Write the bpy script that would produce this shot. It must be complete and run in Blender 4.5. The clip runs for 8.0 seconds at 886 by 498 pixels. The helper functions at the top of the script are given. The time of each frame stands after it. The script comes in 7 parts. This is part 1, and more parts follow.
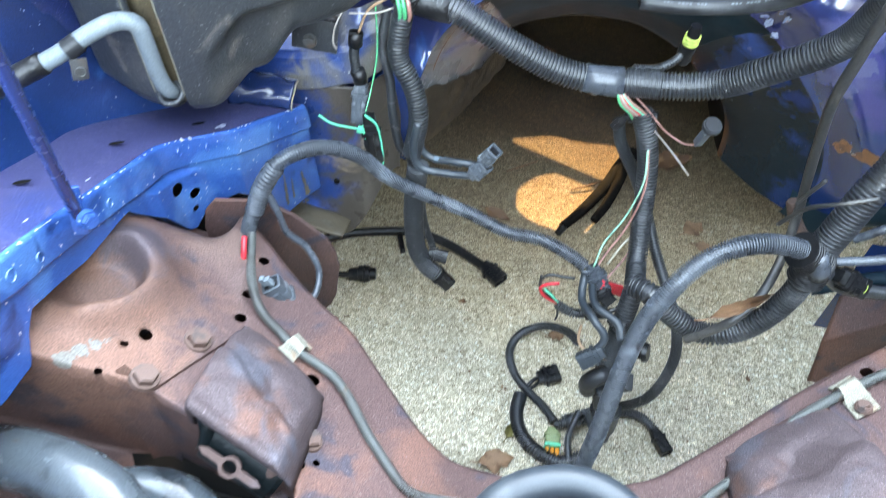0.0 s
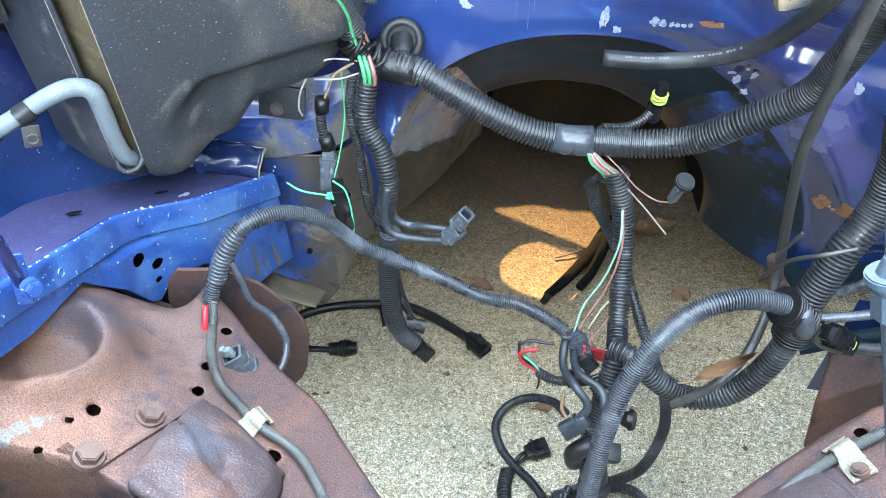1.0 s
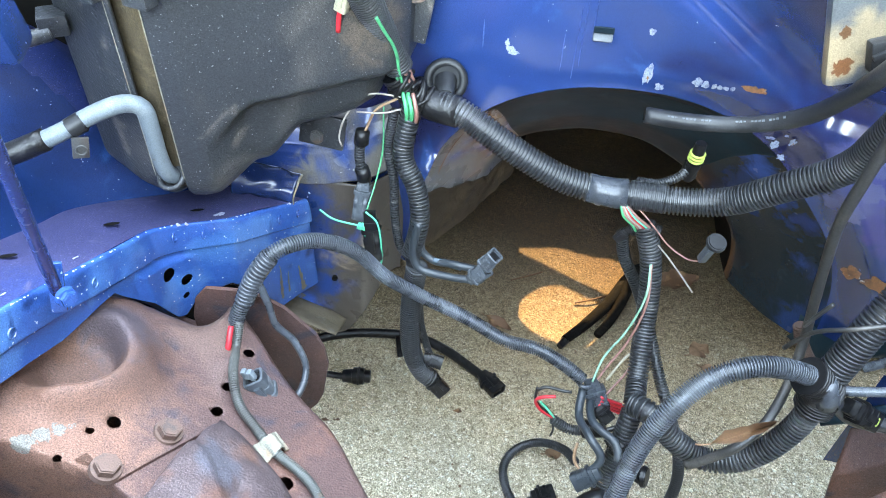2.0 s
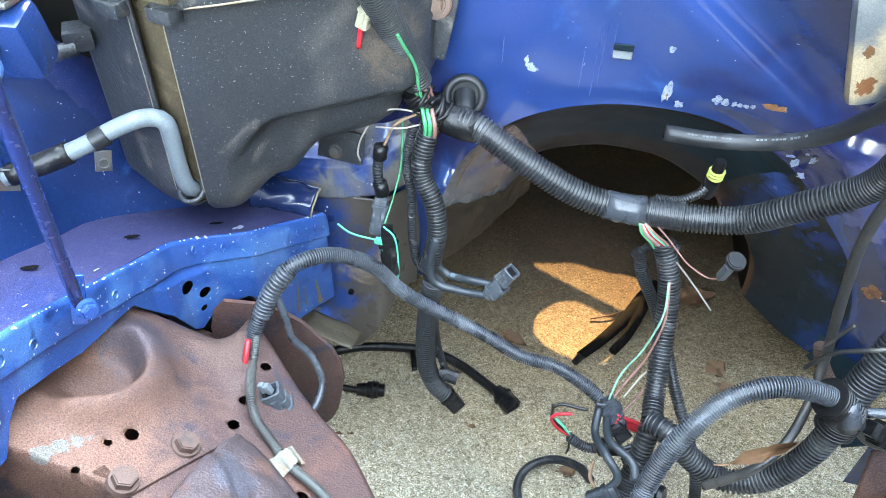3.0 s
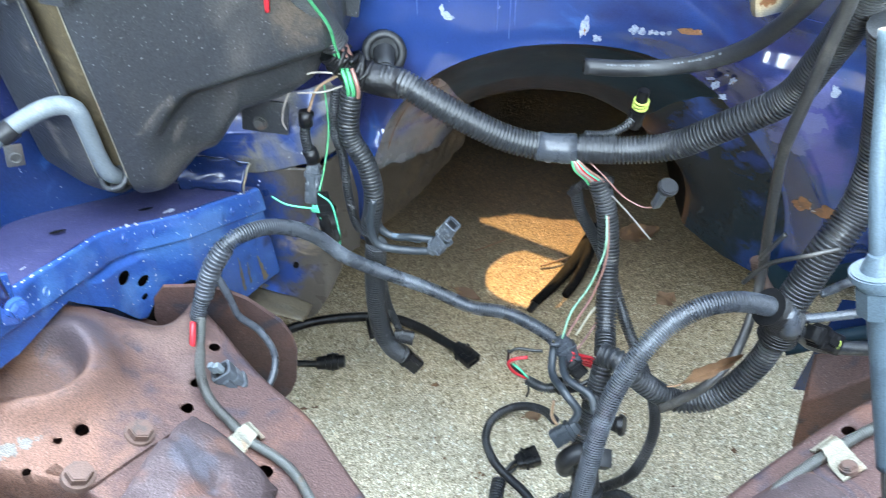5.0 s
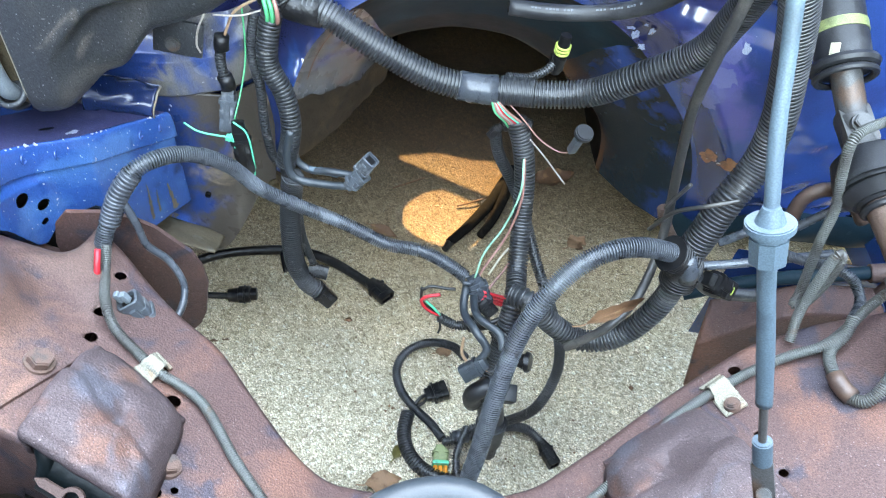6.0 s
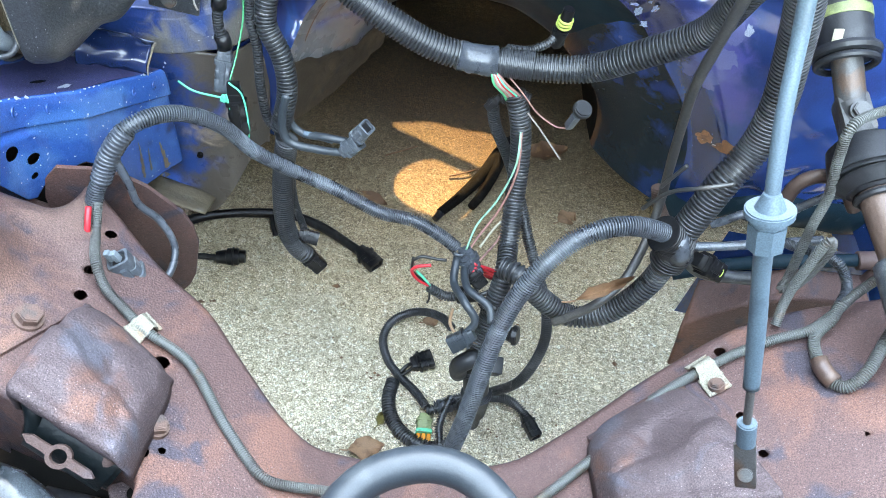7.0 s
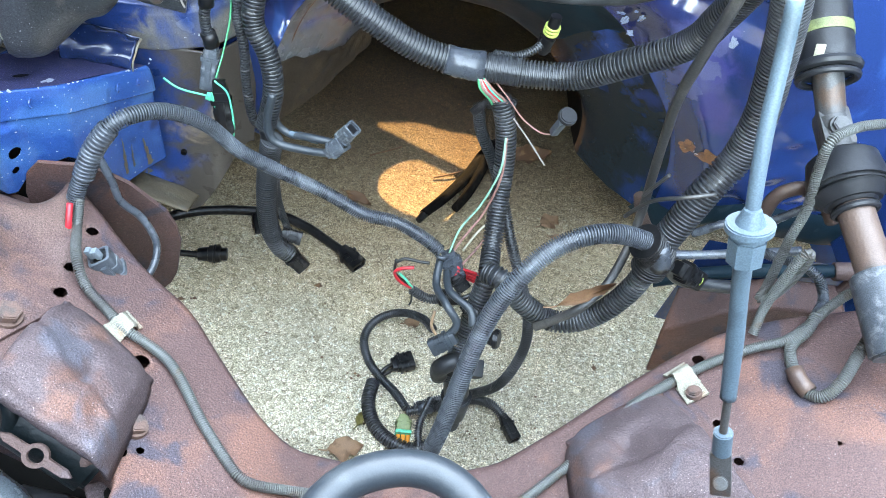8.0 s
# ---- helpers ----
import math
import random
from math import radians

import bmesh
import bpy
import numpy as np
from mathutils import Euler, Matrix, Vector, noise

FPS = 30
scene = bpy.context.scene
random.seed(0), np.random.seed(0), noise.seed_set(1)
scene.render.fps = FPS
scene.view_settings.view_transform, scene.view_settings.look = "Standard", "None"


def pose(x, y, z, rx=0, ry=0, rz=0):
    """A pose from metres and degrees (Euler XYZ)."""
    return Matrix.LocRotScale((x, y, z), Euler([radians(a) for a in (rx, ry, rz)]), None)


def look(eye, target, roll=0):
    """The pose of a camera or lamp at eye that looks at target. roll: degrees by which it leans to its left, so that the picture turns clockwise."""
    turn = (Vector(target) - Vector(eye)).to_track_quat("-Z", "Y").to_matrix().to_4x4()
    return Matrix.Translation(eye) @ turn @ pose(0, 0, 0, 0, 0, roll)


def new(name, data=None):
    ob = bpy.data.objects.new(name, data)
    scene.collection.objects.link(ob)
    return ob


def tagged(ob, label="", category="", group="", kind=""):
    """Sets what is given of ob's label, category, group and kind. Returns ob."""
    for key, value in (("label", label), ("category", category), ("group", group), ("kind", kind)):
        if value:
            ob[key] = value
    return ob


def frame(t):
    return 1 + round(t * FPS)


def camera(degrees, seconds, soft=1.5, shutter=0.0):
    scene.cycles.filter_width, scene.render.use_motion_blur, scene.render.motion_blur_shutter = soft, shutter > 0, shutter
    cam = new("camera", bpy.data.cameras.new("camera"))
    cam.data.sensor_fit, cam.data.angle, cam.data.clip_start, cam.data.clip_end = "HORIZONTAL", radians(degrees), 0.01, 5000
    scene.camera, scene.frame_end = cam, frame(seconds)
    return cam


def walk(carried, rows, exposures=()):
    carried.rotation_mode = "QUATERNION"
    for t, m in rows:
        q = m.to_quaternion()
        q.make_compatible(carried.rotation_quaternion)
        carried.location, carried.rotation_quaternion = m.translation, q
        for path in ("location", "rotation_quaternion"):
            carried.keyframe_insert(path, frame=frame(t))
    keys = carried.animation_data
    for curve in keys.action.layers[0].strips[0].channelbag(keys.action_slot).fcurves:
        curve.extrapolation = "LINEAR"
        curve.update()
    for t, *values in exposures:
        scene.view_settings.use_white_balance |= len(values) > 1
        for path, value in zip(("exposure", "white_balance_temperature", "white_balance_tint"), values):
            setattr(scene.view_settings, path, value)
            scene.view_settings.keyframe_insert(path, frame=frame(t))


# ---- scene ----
cam = camera(60.5, 8.0, 0.45, 0.5)
ROWS = [
    (0.0, -0.1006, -0.0072, 1.2555, 37.88, -0.32, 5.75),
    (0.5, -0.0709, 0.0023, 1.2302, 42.79, -0.10, 5.38),
    (1.0, -0.0661, 0.0012, 1.2201, 43.91, 0.56, 4.66),
    (1.5, -0.0703, 0.0000, 1.2240, 44.40, -0.70, 5.71),
    (2.0, -0.0839, 0.0041, 1.2318, 46.06, -2.07, 8.80),
    (3.5, -0.0901, 0.0054, 1.2338, 47.12, -0.69, 10.43),
    (4.0, -0.0833, 0.0027, 1.2291, 47.13, 2.03, 7.45),
    (4.5, -0.0688, -0.0035, 1.2207, 46.18, 3.29, 4.04),
    (5.0, -0.0705, -0.0020, 1.2205, 44.77, 0.61, 2.80),
    (5.2, -0.0664, -0.0051, 1.2201, 43.88, -0.77, 1.69),
    (6.3, -0.0725, -0.0038, 1.2233, 39.19, -6.32, 0.21),
    (6.5, -0.0744, -0.0033, 1.2225, 38.72, -6.61, 0.41),
    (7.0, -0.0782, -0.0018, 1.2229, 37.70, -7.71, 1.29),
    (7.5, -0.0842, 0.0016, 1.2282, 37.35, -9.32, 1.96),
    (8.0, -0.0807, 0.0009, 1.2284, 37.59, -9.49, 1.38),
]
walk(cam, [(t, pose(x, y, z, rx, ry, rz)) for t, x, y, z, rx, ry, rz in ROWS],
     [(0.0, 6.4, 11500, 8), (8.0, 6.4, 11500, 8)])
# ---- end of walk ----

# ---- light ----
SUN_UP, SUN_TURN = 36.0, 4.0
world = bpy.data.worlds.new("sky")
scene.world = world
world.use_nodes = True
wn = world.node_tree.nodes
sky = wn.new("ShaderNodeTexSky")
sky.sky_type, sky.sun_disc = "NISHITA", False
sky.sun_elevation, sky.sun_rotation = radians(SUN_UP), radians(SUN_TURN)
sky.air_density, sky.dust_density = 1.0, 0.15
world.node_tree.links.new(sky.outputs[0], wn["Background"].inputs[0])
wn["Background"].inputs[1].default_value = 0.15
sun = new("sun", bpy.data.lights.new("sun", "SUN"))
sun.data.energy, sun.data.angle, sun.data.color = 0.27, radians(0.5), (1.0, 0.78, 0.52)
sun.matrix_world = look((0, 0, 3), (-math.sin(radians(SUN_TURN)), -1, 3 - math.tan(radians(SUN_UP))))


# ---- materials ----
def material(name, base, rough=0.5, metal=0.0, second=None, amount=0.5, scale=8.0, third=None, third_amount=0.3, third_scale=40.0,
             bump=0.15, bump_scale=200.0, coat=0.0, specks=None, speck_scale=300.0, speck_at=0.72, rough_var=0.1, grain=0.2, spec=0.5, spots=()):
    """Base colour with stains of a second and a third colour, fine specks, bump and uneven roughness, all at object size."""
    m = bpy.data.materials.new(name)
    m.use_nodes = True
    n, l = m.node_tree.nodes, m.node_tree.links
    b = n["Principled BSDF"]
    co = n.new("ShaderNodeTexCoord").outputs["Object"]

    def noisy(s, detail=6.0, distort=0.0):
        t = n.new("ShaderNodeTexNoise")
        t.inputs["Scale"].default_value, t.inputs["Detail"].default_value, t.inputs["Distortion"].default_value = s, detail, distort
        l.new(co, t.inputs["Vector"])
        return t.outputs[0]

    def ramp(src, lo, hi):
        r = n.new("ShaderNodeMapRange")
        r.interpolation_type = "SMOOTHSTEP"
        r.inputs[1].default_value, r.inputs[2].default_value = lo, hi
        l.new(src, r.inputs[0])
        return r.outputs[0]

    def mix(fac, a, c):
        x = n.new("ShaderNodeMix")
        x.data_type = "RGBA"
        l.new(fac, x.inputs[0])
        if isinstance(a, tuple):
            x.inputs[6].default_value = (*a, 1)
        else:
            l.new(a, x.inputs[6])
        x.inputs[7].default_value = (*c, 1)
        return x.outputs[2]

    colour = base
    if second:
        colour = mix(ramp(noisy(scale, 8, 0.4), 0.62 - 0.25 * amount, 0.72 - 0.15 * amount), colour, second)
    if third:
        colour = mix(ramp(noisy(third_scale, 6, 0.8), 0.7 - 0.25 * third_amount, 0.78 - 0.2 * third_amount), colour, third)
    if specks:
        v = n.new("ShaderNodeTexNoise")
        v.inputs["Scale"].default_value, v.inputs["Detail"].default_value = speck_scale, 2.0
        l.new(co, v.inputs["Vector"])
        colour = mix(ramp(v.outputs[0], speck_at, speck_at + 0.04), colour, specks)
    if isinstance(colour, tuple):
        tint = tuple(c * 0.72 for c in colour)
        colour = mix(ramp(noisy(scale * 3, 5), 0.35, 0.75), colour, tint)
    for (sx, sy, sz), radius, tone in spots:
        # a ragged patch with a place of its own
        gap = n.new("ShaderNodeVectorMath")
        gap.operation = "DISTANCE"
        l.new(co, gap.inputs[0])
        gap.inputs[1].default_value = (sx, sy, sz)
        rag = n.new("ShaderNodeMath")
        rag.operation = "MULTIPLY_ADD"
        l.new(noisy(44.0 if radius > 0.02 else 1.3 / radius, 7, 0.8), rag.inputs[0])
        rag.inputs[1].default_value = radius * 1.6
        l.new(gap.outputs["Value"], rag.inputs[2])
        colour = mix(ramp(rag.outputs[0], radius * (2.0 if radius > 0.02 else 1.74), radius * (1.2 if radius > 0.02 else 1.58)), colour, tone)
    # fine grain: the colour goes up and down a little from millimetre to millimetre
    gr = n.new("ShaderNodeMapRange")
    gr.inputs[1].default_value, gr.inputs[2].default_value, gr.inputs[3].default_value, gr.inputs[4].default_value = 0.32, 0.68, 1 - grain, 1 + grain
    l.new(noisy(850.0, 3), gr.inputs[0])
    scaled = n.new("ShaderNodeVectorMath")
    scaled.operation = "SCALE"
    l.new(colour, scaled.inputs[0])
    l.new(gr.outputs[0], scaled.inputs["Scale"])
    l.new(scaled.outputs[0], b.inputs["Base Color"])
    rr = n.new("ShaderNodeMapRange")
    rr.inputs[3].default_value, rr.inputs[4].default_value = max(0.03, rough - rough_var), min(1.0, rough + rough_var)
    l.new(noisy(scale * 4, 4), rr.inputs[0])
    l.new(rr.outputs[0], b.inputs["Roughness"])
    b.inputs["Metallic"].default_value = metal
    b.inputs["Specular IOR Level"].default_value = spec
    b.inputs["Coat Weight"].default_value = coat
    b.inputs["Coat Roughness"].default_value = 0.12
    if bump:
        bp = n.new("ShaderNodeBump")
        bp.inputs["Strength"].default_value, bp.inputs["Distance"].default_value = bump, 0.002
        l.new(noisy(bump_scale, 6), bp.inputs["Height"])
        l.new(bp.outputs[0], b.inputs["Normal"])
    return m


def concrete():
    """Exposed-aggregate concrete: pebbles of mixed greys in a sandy paste, with wide stains."""
    m = bpy.data.materials.new("aggregate_concrete")
    m.use_nodes = True
    n, l = m.node_tree.nodes, m.node_tree.links
    b = n["Principled BSDF"]
    co = n.new("ShaderNodeTexCoord").outputs["Object"]
    warp = n.new("ShaderNodeTexNoise")
    warp.inputs["Scale"].default_value, warp.inputs["Detail"].default_value = 150.0, 5.0
    l.new(co, warp.inputs["Vector"])
    bent = n.new("ShaderNodeVectorMath")
    bent.operation = "MULTIPLY_ADD"
    l.new(warp.outputs["Color"], bent.inputs[0])
    bent.inputs[1].default_value = (0.013, 0.013, 0.013)
    l.new(co, bent.inputs[2])

    def pebbles(scale, feature):
        t = n.new("ShaderNodeTexVoronoi")
        t.feature = feature
        t.inputs["Scale"].default_value = scale
        l.new(bent.outputs[0], t.inputs["Vector"])
        return t
    cells, gaps, small = pebbles(150.0, "F1"), pebbles(150.0, "DISTANCE_TO_EDGE"), pebbles(330.0, "F1")

    def tone_ramp(src, stops):
        r = n.new("ShaderNodeValToRGB")
        r.color_ramp.elements[0].position, r.color_ramp.elements[0].color = stops[0][0], (*stops[0][1], 1)
        r.color_ramp.elements[1].position, r.color_ramp.elements[1].color = stops[-1][0], (*stops[-1][1], 1)
        for p, c in stops[1:-1]:
            r.color_ramp.elements.new(p).color = (*c, 1)
        split = n.new("ShaderNodeSeparateColor")
        l.new(src.outputs["Color"], split.inputs[0])
        l.new(split.outputs[0], r.inputs[0])
        return r.outputs[0]

    def blend(fac, a, c):
        x = n.new("ShaderNodeMix")
        x.data_type = "RGBA"
        l.new(fac, x.inputs[0])
        l.new(a, x.inputs[6])
        l.new(c, x.inputs[7])
        return x.outputs[2]

    def span(src, lo, hi, out_lo=0.0, out_hi=1.0):
        r = n.new("ShaderNodeMapRange")
        r.inputs[1].default_value, r.inputs[2].default_value, r.inputs[3].default_value, r.inputs[4].default_value = lo, hi, out_lo, out_hi
        l.new(src, r.inputs[0])
        return r.outputs[0]
    stones = tone_ramp(cells, [(0.0, (0.255, 0.205, 0.138)), (0.15, (0.426, 0.349, 0.236)), (0.45, (0.703, 0.604, 0.442)), (0.75, (0.916, 0.809, 0.629)), (1.0, (0.975, 0.983, 0.835))])
    sand = tone_ramp(small, [(0.0, (0.235, 0.184, 0.118)), (0.3, (0.448, 0.368, 0.255)), (0.7, (0.617, 0.523, 0.374)), (1.0, (0.851, 0.748, 0.570))])
    # how far the paste has worn off the pebbles
    wear = n.new("ShaderNodeTexNoise")
    wear.inputs["Scale"].default_value, wear.inputs["Detail"].default_value = 60.0, 6.0
    l.new(co, wear.inputs["Vector"])
    bare = n.new("ShaderNodeMath")
    bare.operation = "MULTIPLY"
    l.new(span(gaps.outputs["Distance"], 0.0, 0.34), bare.inputs[0])
    l.new(span(wear.outputs[0], 0.38, 0.56), bare.inputs[1])
    paste = blend(bare.outputs[0], sand, stones)
    wide = n.new("ShaderNodeTexNoise")
    wide.inputs["Scale"].default_value, wide.inputs["Detail"].default_value = 4.5, 10.0
    l.new(co, wide.inputs["Vector"])
    wr = n.new("ShaderNodeMapRange")
    wr.inputs[1].default_value, wr.inputs[2].default_value, wr.inputs[3].default_value, wr.inputs[4].default_value = 0.36, 0.66, 0.72, 1.14
    l.new(wide.outputs[0], wr.inputs[0])
    grit = n.new("ShaderNodeTexNoise")
    grit.inputs["Scale"].default_value, grit.inputs["Detail"].default_value = 420.0, 3.0
    l.new(co, grit.inputs["Vector"])
    gr = n.new("ShaderNodeMapRange")
    gr.inputs[1].default_value, gr.inputs[2].default_value, gr.inputs[3].default_value, gr.inputs[4].default_value = 0.32, 0.68, 0.38, 1.58
    l.new(grit.outputs[0], gr.inputs[0])
    mul = n.new("ShaderNodeMath")
    mul.operation = "MULTIPLY"
    l.new(wr.outputs[0], mul.inputs[0])
    l.new(gr.outputs[0], mul.inputs[1])
    sc = n.new("ShaderNodeVectorMath")
    sc.operation = "SCALE"
    l.new(paste, sc.inputs[0])
    l.new(mul.outputs[0], sc.inputs["Scale"])
    # brown leaf-mould stain under the tunnel plus its painted shade, ragged at its edge
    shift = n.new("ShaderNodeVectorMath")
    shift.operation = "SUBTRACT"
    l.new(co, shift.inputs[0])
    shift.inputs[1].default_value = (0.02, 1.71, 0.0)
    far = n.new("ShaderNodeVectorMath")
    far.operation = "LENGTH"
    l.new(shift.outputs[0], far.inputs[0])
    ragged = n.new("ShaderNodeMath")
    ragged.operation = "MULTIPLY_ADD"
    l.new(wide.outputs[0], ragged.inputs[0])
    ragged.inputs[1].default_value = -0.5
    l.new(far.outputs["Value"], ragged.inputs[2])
    stain_shade = n.new("ShaderNodeMapRange")
    stain_shade.interpolation_type = "SMOOTHSTEP"
    stain_shade.inputs[1].default_value, stain_shade.inputs[2].default_value, stain_shade.inputs[3].default_value, stain_shade.inputs[4].default_value = 0.04, 0.90, 0.96, 0.0
    l.new(ragged.outputs[0], stain_shade.inputs[0])
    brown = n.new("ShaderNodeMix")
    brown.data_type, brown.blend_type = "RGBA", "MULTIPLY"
    l.new(stain_shade.outputs[0], brown.inputs[0])
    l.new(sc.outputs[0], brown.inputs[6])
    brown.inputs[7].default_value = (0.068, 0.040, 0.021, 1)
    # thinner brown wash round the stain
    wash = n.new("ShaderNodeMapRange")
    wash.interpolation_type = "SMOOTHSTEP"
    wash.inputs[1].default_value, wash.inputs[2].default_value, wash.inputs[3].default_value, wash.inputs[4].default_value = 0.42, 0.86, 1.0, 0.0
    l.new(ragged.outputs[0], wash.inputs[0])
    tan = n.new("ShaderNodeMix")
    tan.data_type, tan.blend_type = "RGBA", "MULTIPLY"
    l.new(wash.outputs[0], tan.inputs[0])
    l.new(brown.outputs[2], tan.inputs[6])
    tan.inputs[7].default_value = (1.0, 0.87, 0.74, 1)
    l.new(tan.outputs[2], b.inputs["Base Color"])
    b.inputs["Roughness"].default_value = 0.85
    bp = n.new("ShaderNodeBump")
    bp.inputs["Strength"].default_value, bp.inputs["Distance"].default_value = 0.55, 0.0035
    l.new(bare.outputs[0], bp.inputs["Height"])
    bp2 = n.new("ShaderNodeBump")
    bp2.inputs["Strength"].default_value, bp2.inputs["Distance"].default_value = 0.4, 0.0015
    l.new(small.outputs["Distance"], bp2.inputs["Height"])
    l.new(bp.outputs[0], bp2.inputs["Normal"])
    l.new(bp2.outputs[0], b.inputs["Normal"])
    return m


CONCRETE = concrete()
RUST = material("rusty_frame_steel", (0.082, 0.045, 0.041), 0.55, 0.1, (0.132, 0.062, 0.047), 0.42, 9.0, (0.044, 0.036, 0.045), 0.60, 16.0,
                bump=0.6, bump_scale=420.0, specks=(0.150, 0.108, 0.104), speck_scale=480.0, speck_at=0.665, grain=0.5,
                spots=[((-0.41, 0.215, 0.56), 0.050, (0.125, 0.074, 0.062)), ((-0.37, 0.17, 0.545), 0.030, (0.115, 0.070, 0.062)), ((-0.50, 0.10, 0.61), 0.13, (0.128, 0.068, 0.053)), ((-0.47, 0.02, 0.61), 0.08, (0.162, 0.080, 0.058)), ((-0.53, 0.17, 0.61), 0.06, (0.152, 0.070, 0.044)), ((-0.463, 0.044, 0.611), 0.006, (0.14, 0.128, 0.112)), ((-0.470, 0.035, 0.617), 0.0075, (0.14, 0.128, 0.112)), ((-0.478, 0.024, 0.622), 0.009, (0.14, 0.128, 0.112)), ((-0.486, 0.010, 0.629), 0.011, (0.14, 0.128, 0.112)), ((-0.494, -0.004, 0.637), 0.011, (0.14, 0.128, 0.112)), ((-0.502, -0.018, 0.643), 0.012, (0.14, 0.128, 0.112)),
                       ((-0.499, 0.131, 0.598), 0.010, (0.21, 0.195, 0.185)), ((-0.40, 0.20, 0.575), 0.016, (0.13, 0.10, 0.10)), ((-0.48, 0.165, 0.61), 0.05, (0.085, 0.062, 0.068))], spec=0.25)
RUST_GREY = material("rusty_bracket_steel", (0.066, 0.046, 0.048), 0.6, 0.1, (0.118, 0.058, 0.045), 0.42, 14.0, (0.074, 0.070, 0.084), 0.56, 11.0,
                     bump=0.7, bump_scale=380.0, specks=(0.165, 0.125, 0.125), speck_scale=480.0, speck_at=0.66, grain=0.5, spec=0.3)
BROWN_DIRT = material("brown_dirt_on_steel", (0.034, 0.024, 0.017), 0.7, 0.0, (0.060, 0.040, 0.026), 0.45, 14.0, (0.018, 0.016, 0.016), 0.4, 26.0, bump=0.6, bump_scale=200.0, grain=0.4, spec=0.2)
TAN_DIRT = material("tan_dirt_on_steel", (0.105, 0.082, 0.056), 0.6, 0.0, (0.070, 0.052, 0.034), 0.45, 16.0, (0.13, 0.11, 0.085), 0.35, 30.0, bump=0.5, bump_scale=160.0, grain=0.3, spec=0.25)
RUST_DARK = material("dark_rusty_plate", (0.075, 0.042, 0.036), 0.65, 0.1, (0.095, 0.048, 0.034), 0.45, 9.0, (0.09, 0.06, 0.06), 0.5, 24.0, bump=0.4, bump_scale=450.0, grain=0.3)
BLUE_BLACK = material("blue_overspray_on_sealer", (0.0050, 0.0130, 0.0190), 0.24, 0.0, (0.004, 0.024, 0.085), 0.30, 9.0, (0.010, 0.019, 0.026), 0.34, 30.0, bump=0.3, bump_scale=60.0, coat=0.12, spec=0.15,
                      spots=[((0.175, 0.560, 0.675), 0.040, (0.010, 0.060, 0.24)), ((0.205, 0.566, 0.640), 0.036, (0.012, 0.070, 0.26)), ((0.235, 0.570, 0.605), 0.036, (0.010, 0.060, 0.24)), ((0.268, 0.570, 0.560), 0.034, (0.010, 0.050, 0.21)),
                             ((0.295, 0.570, 0.505), 0.030, (0.010, 0.045, 0.18)), ((0.340, 0.560, 0.445), 0.030, (0.006, 0.030, 0.12)), ((0.322, 0.560, 0.540), 0.024, (0.006, 0.026, 0.11))])
BOLT = material("rusty_bolt", (0.105, 0.058, 0.045), 0.6, 0.2, (0.060, 0.042, 0.038), 0.5, 60.0, bump=0.4, bump_scale=600.0)
BLUE = material("blue_car_paint", (0.014, 0.092, 0.320), 0.24, 0.0, (0.018, 0.060, 0.210), 0.55, 5.0, (0.050, 0.17, 0.43), 0.35, 9.0,
                bump=0.05, bump_scale=60.0, coat=0.6, specks=(0.5, 0.55, 0.6), speck_scale=110.0, speck_at=0.745, grain=0.12)
BLUE_ROD = material("blue_rod_paint", (0.008, 0.026, 0.115), 0.25, 0.0, (0.010, 0.020, 0.080), 0.4, 30.0, bump=0.1, bump_scale=300.0, coat=0.4, grain=0.2)
FIREWALL = material("blue_firewall_paint", (0.008, 0.036, 0.140), 0.17, 0.0, (0.014, 0.018, 0.068), 0.55, 4.0, (0.010, 0.062, 0.205), 0.35, 9.0,
                    bump=0.05, bump_scale=40.0, coat=1.0, spec=0.5, specks=(0.3, 0.34, 0.45), speck_scale=130.0, speck_at=0.755, grain=0.14,
                    # first four wide violet spots paint in sky sheen; the rest are peeled paint
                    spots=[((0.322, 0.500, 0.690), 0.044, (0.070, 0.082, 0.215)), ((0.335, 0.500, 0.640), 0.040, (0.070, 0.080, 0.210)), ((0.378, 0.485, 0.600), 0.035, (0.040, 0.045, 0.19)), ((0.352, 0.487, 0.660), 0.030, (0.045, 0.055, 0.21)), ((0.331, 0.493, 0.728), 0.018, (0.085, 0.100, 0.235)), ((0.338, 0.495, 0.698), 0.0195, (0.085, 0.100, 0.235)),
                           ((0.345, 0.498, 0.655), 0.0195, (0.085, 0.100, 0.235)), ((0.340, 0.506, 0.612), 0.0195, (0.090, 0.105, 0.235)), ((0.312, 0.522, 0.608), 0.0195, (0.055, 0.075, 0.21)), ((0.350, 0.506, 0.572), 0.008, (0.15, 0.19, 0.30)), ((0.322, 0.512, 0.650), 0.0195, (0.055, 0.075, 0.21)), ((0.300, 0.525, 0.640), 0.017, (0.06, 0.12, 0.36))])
BLUE_OLD = material("worn_blue_paint", (0.007, 0.066, 0.240), 0.22, 0.0, (0.024, 0.120, 0.310), 0.42, 10.0, (0.004, 0.024, 0.095), 0.5, 13.0,
                    bump=0.3, bump_scale=110.0, coat=0.4, spec=0.5, specks=(0.30, 0.38, 0.44), speck_scale=230.0, speck_at=0.70, grain=0.25)
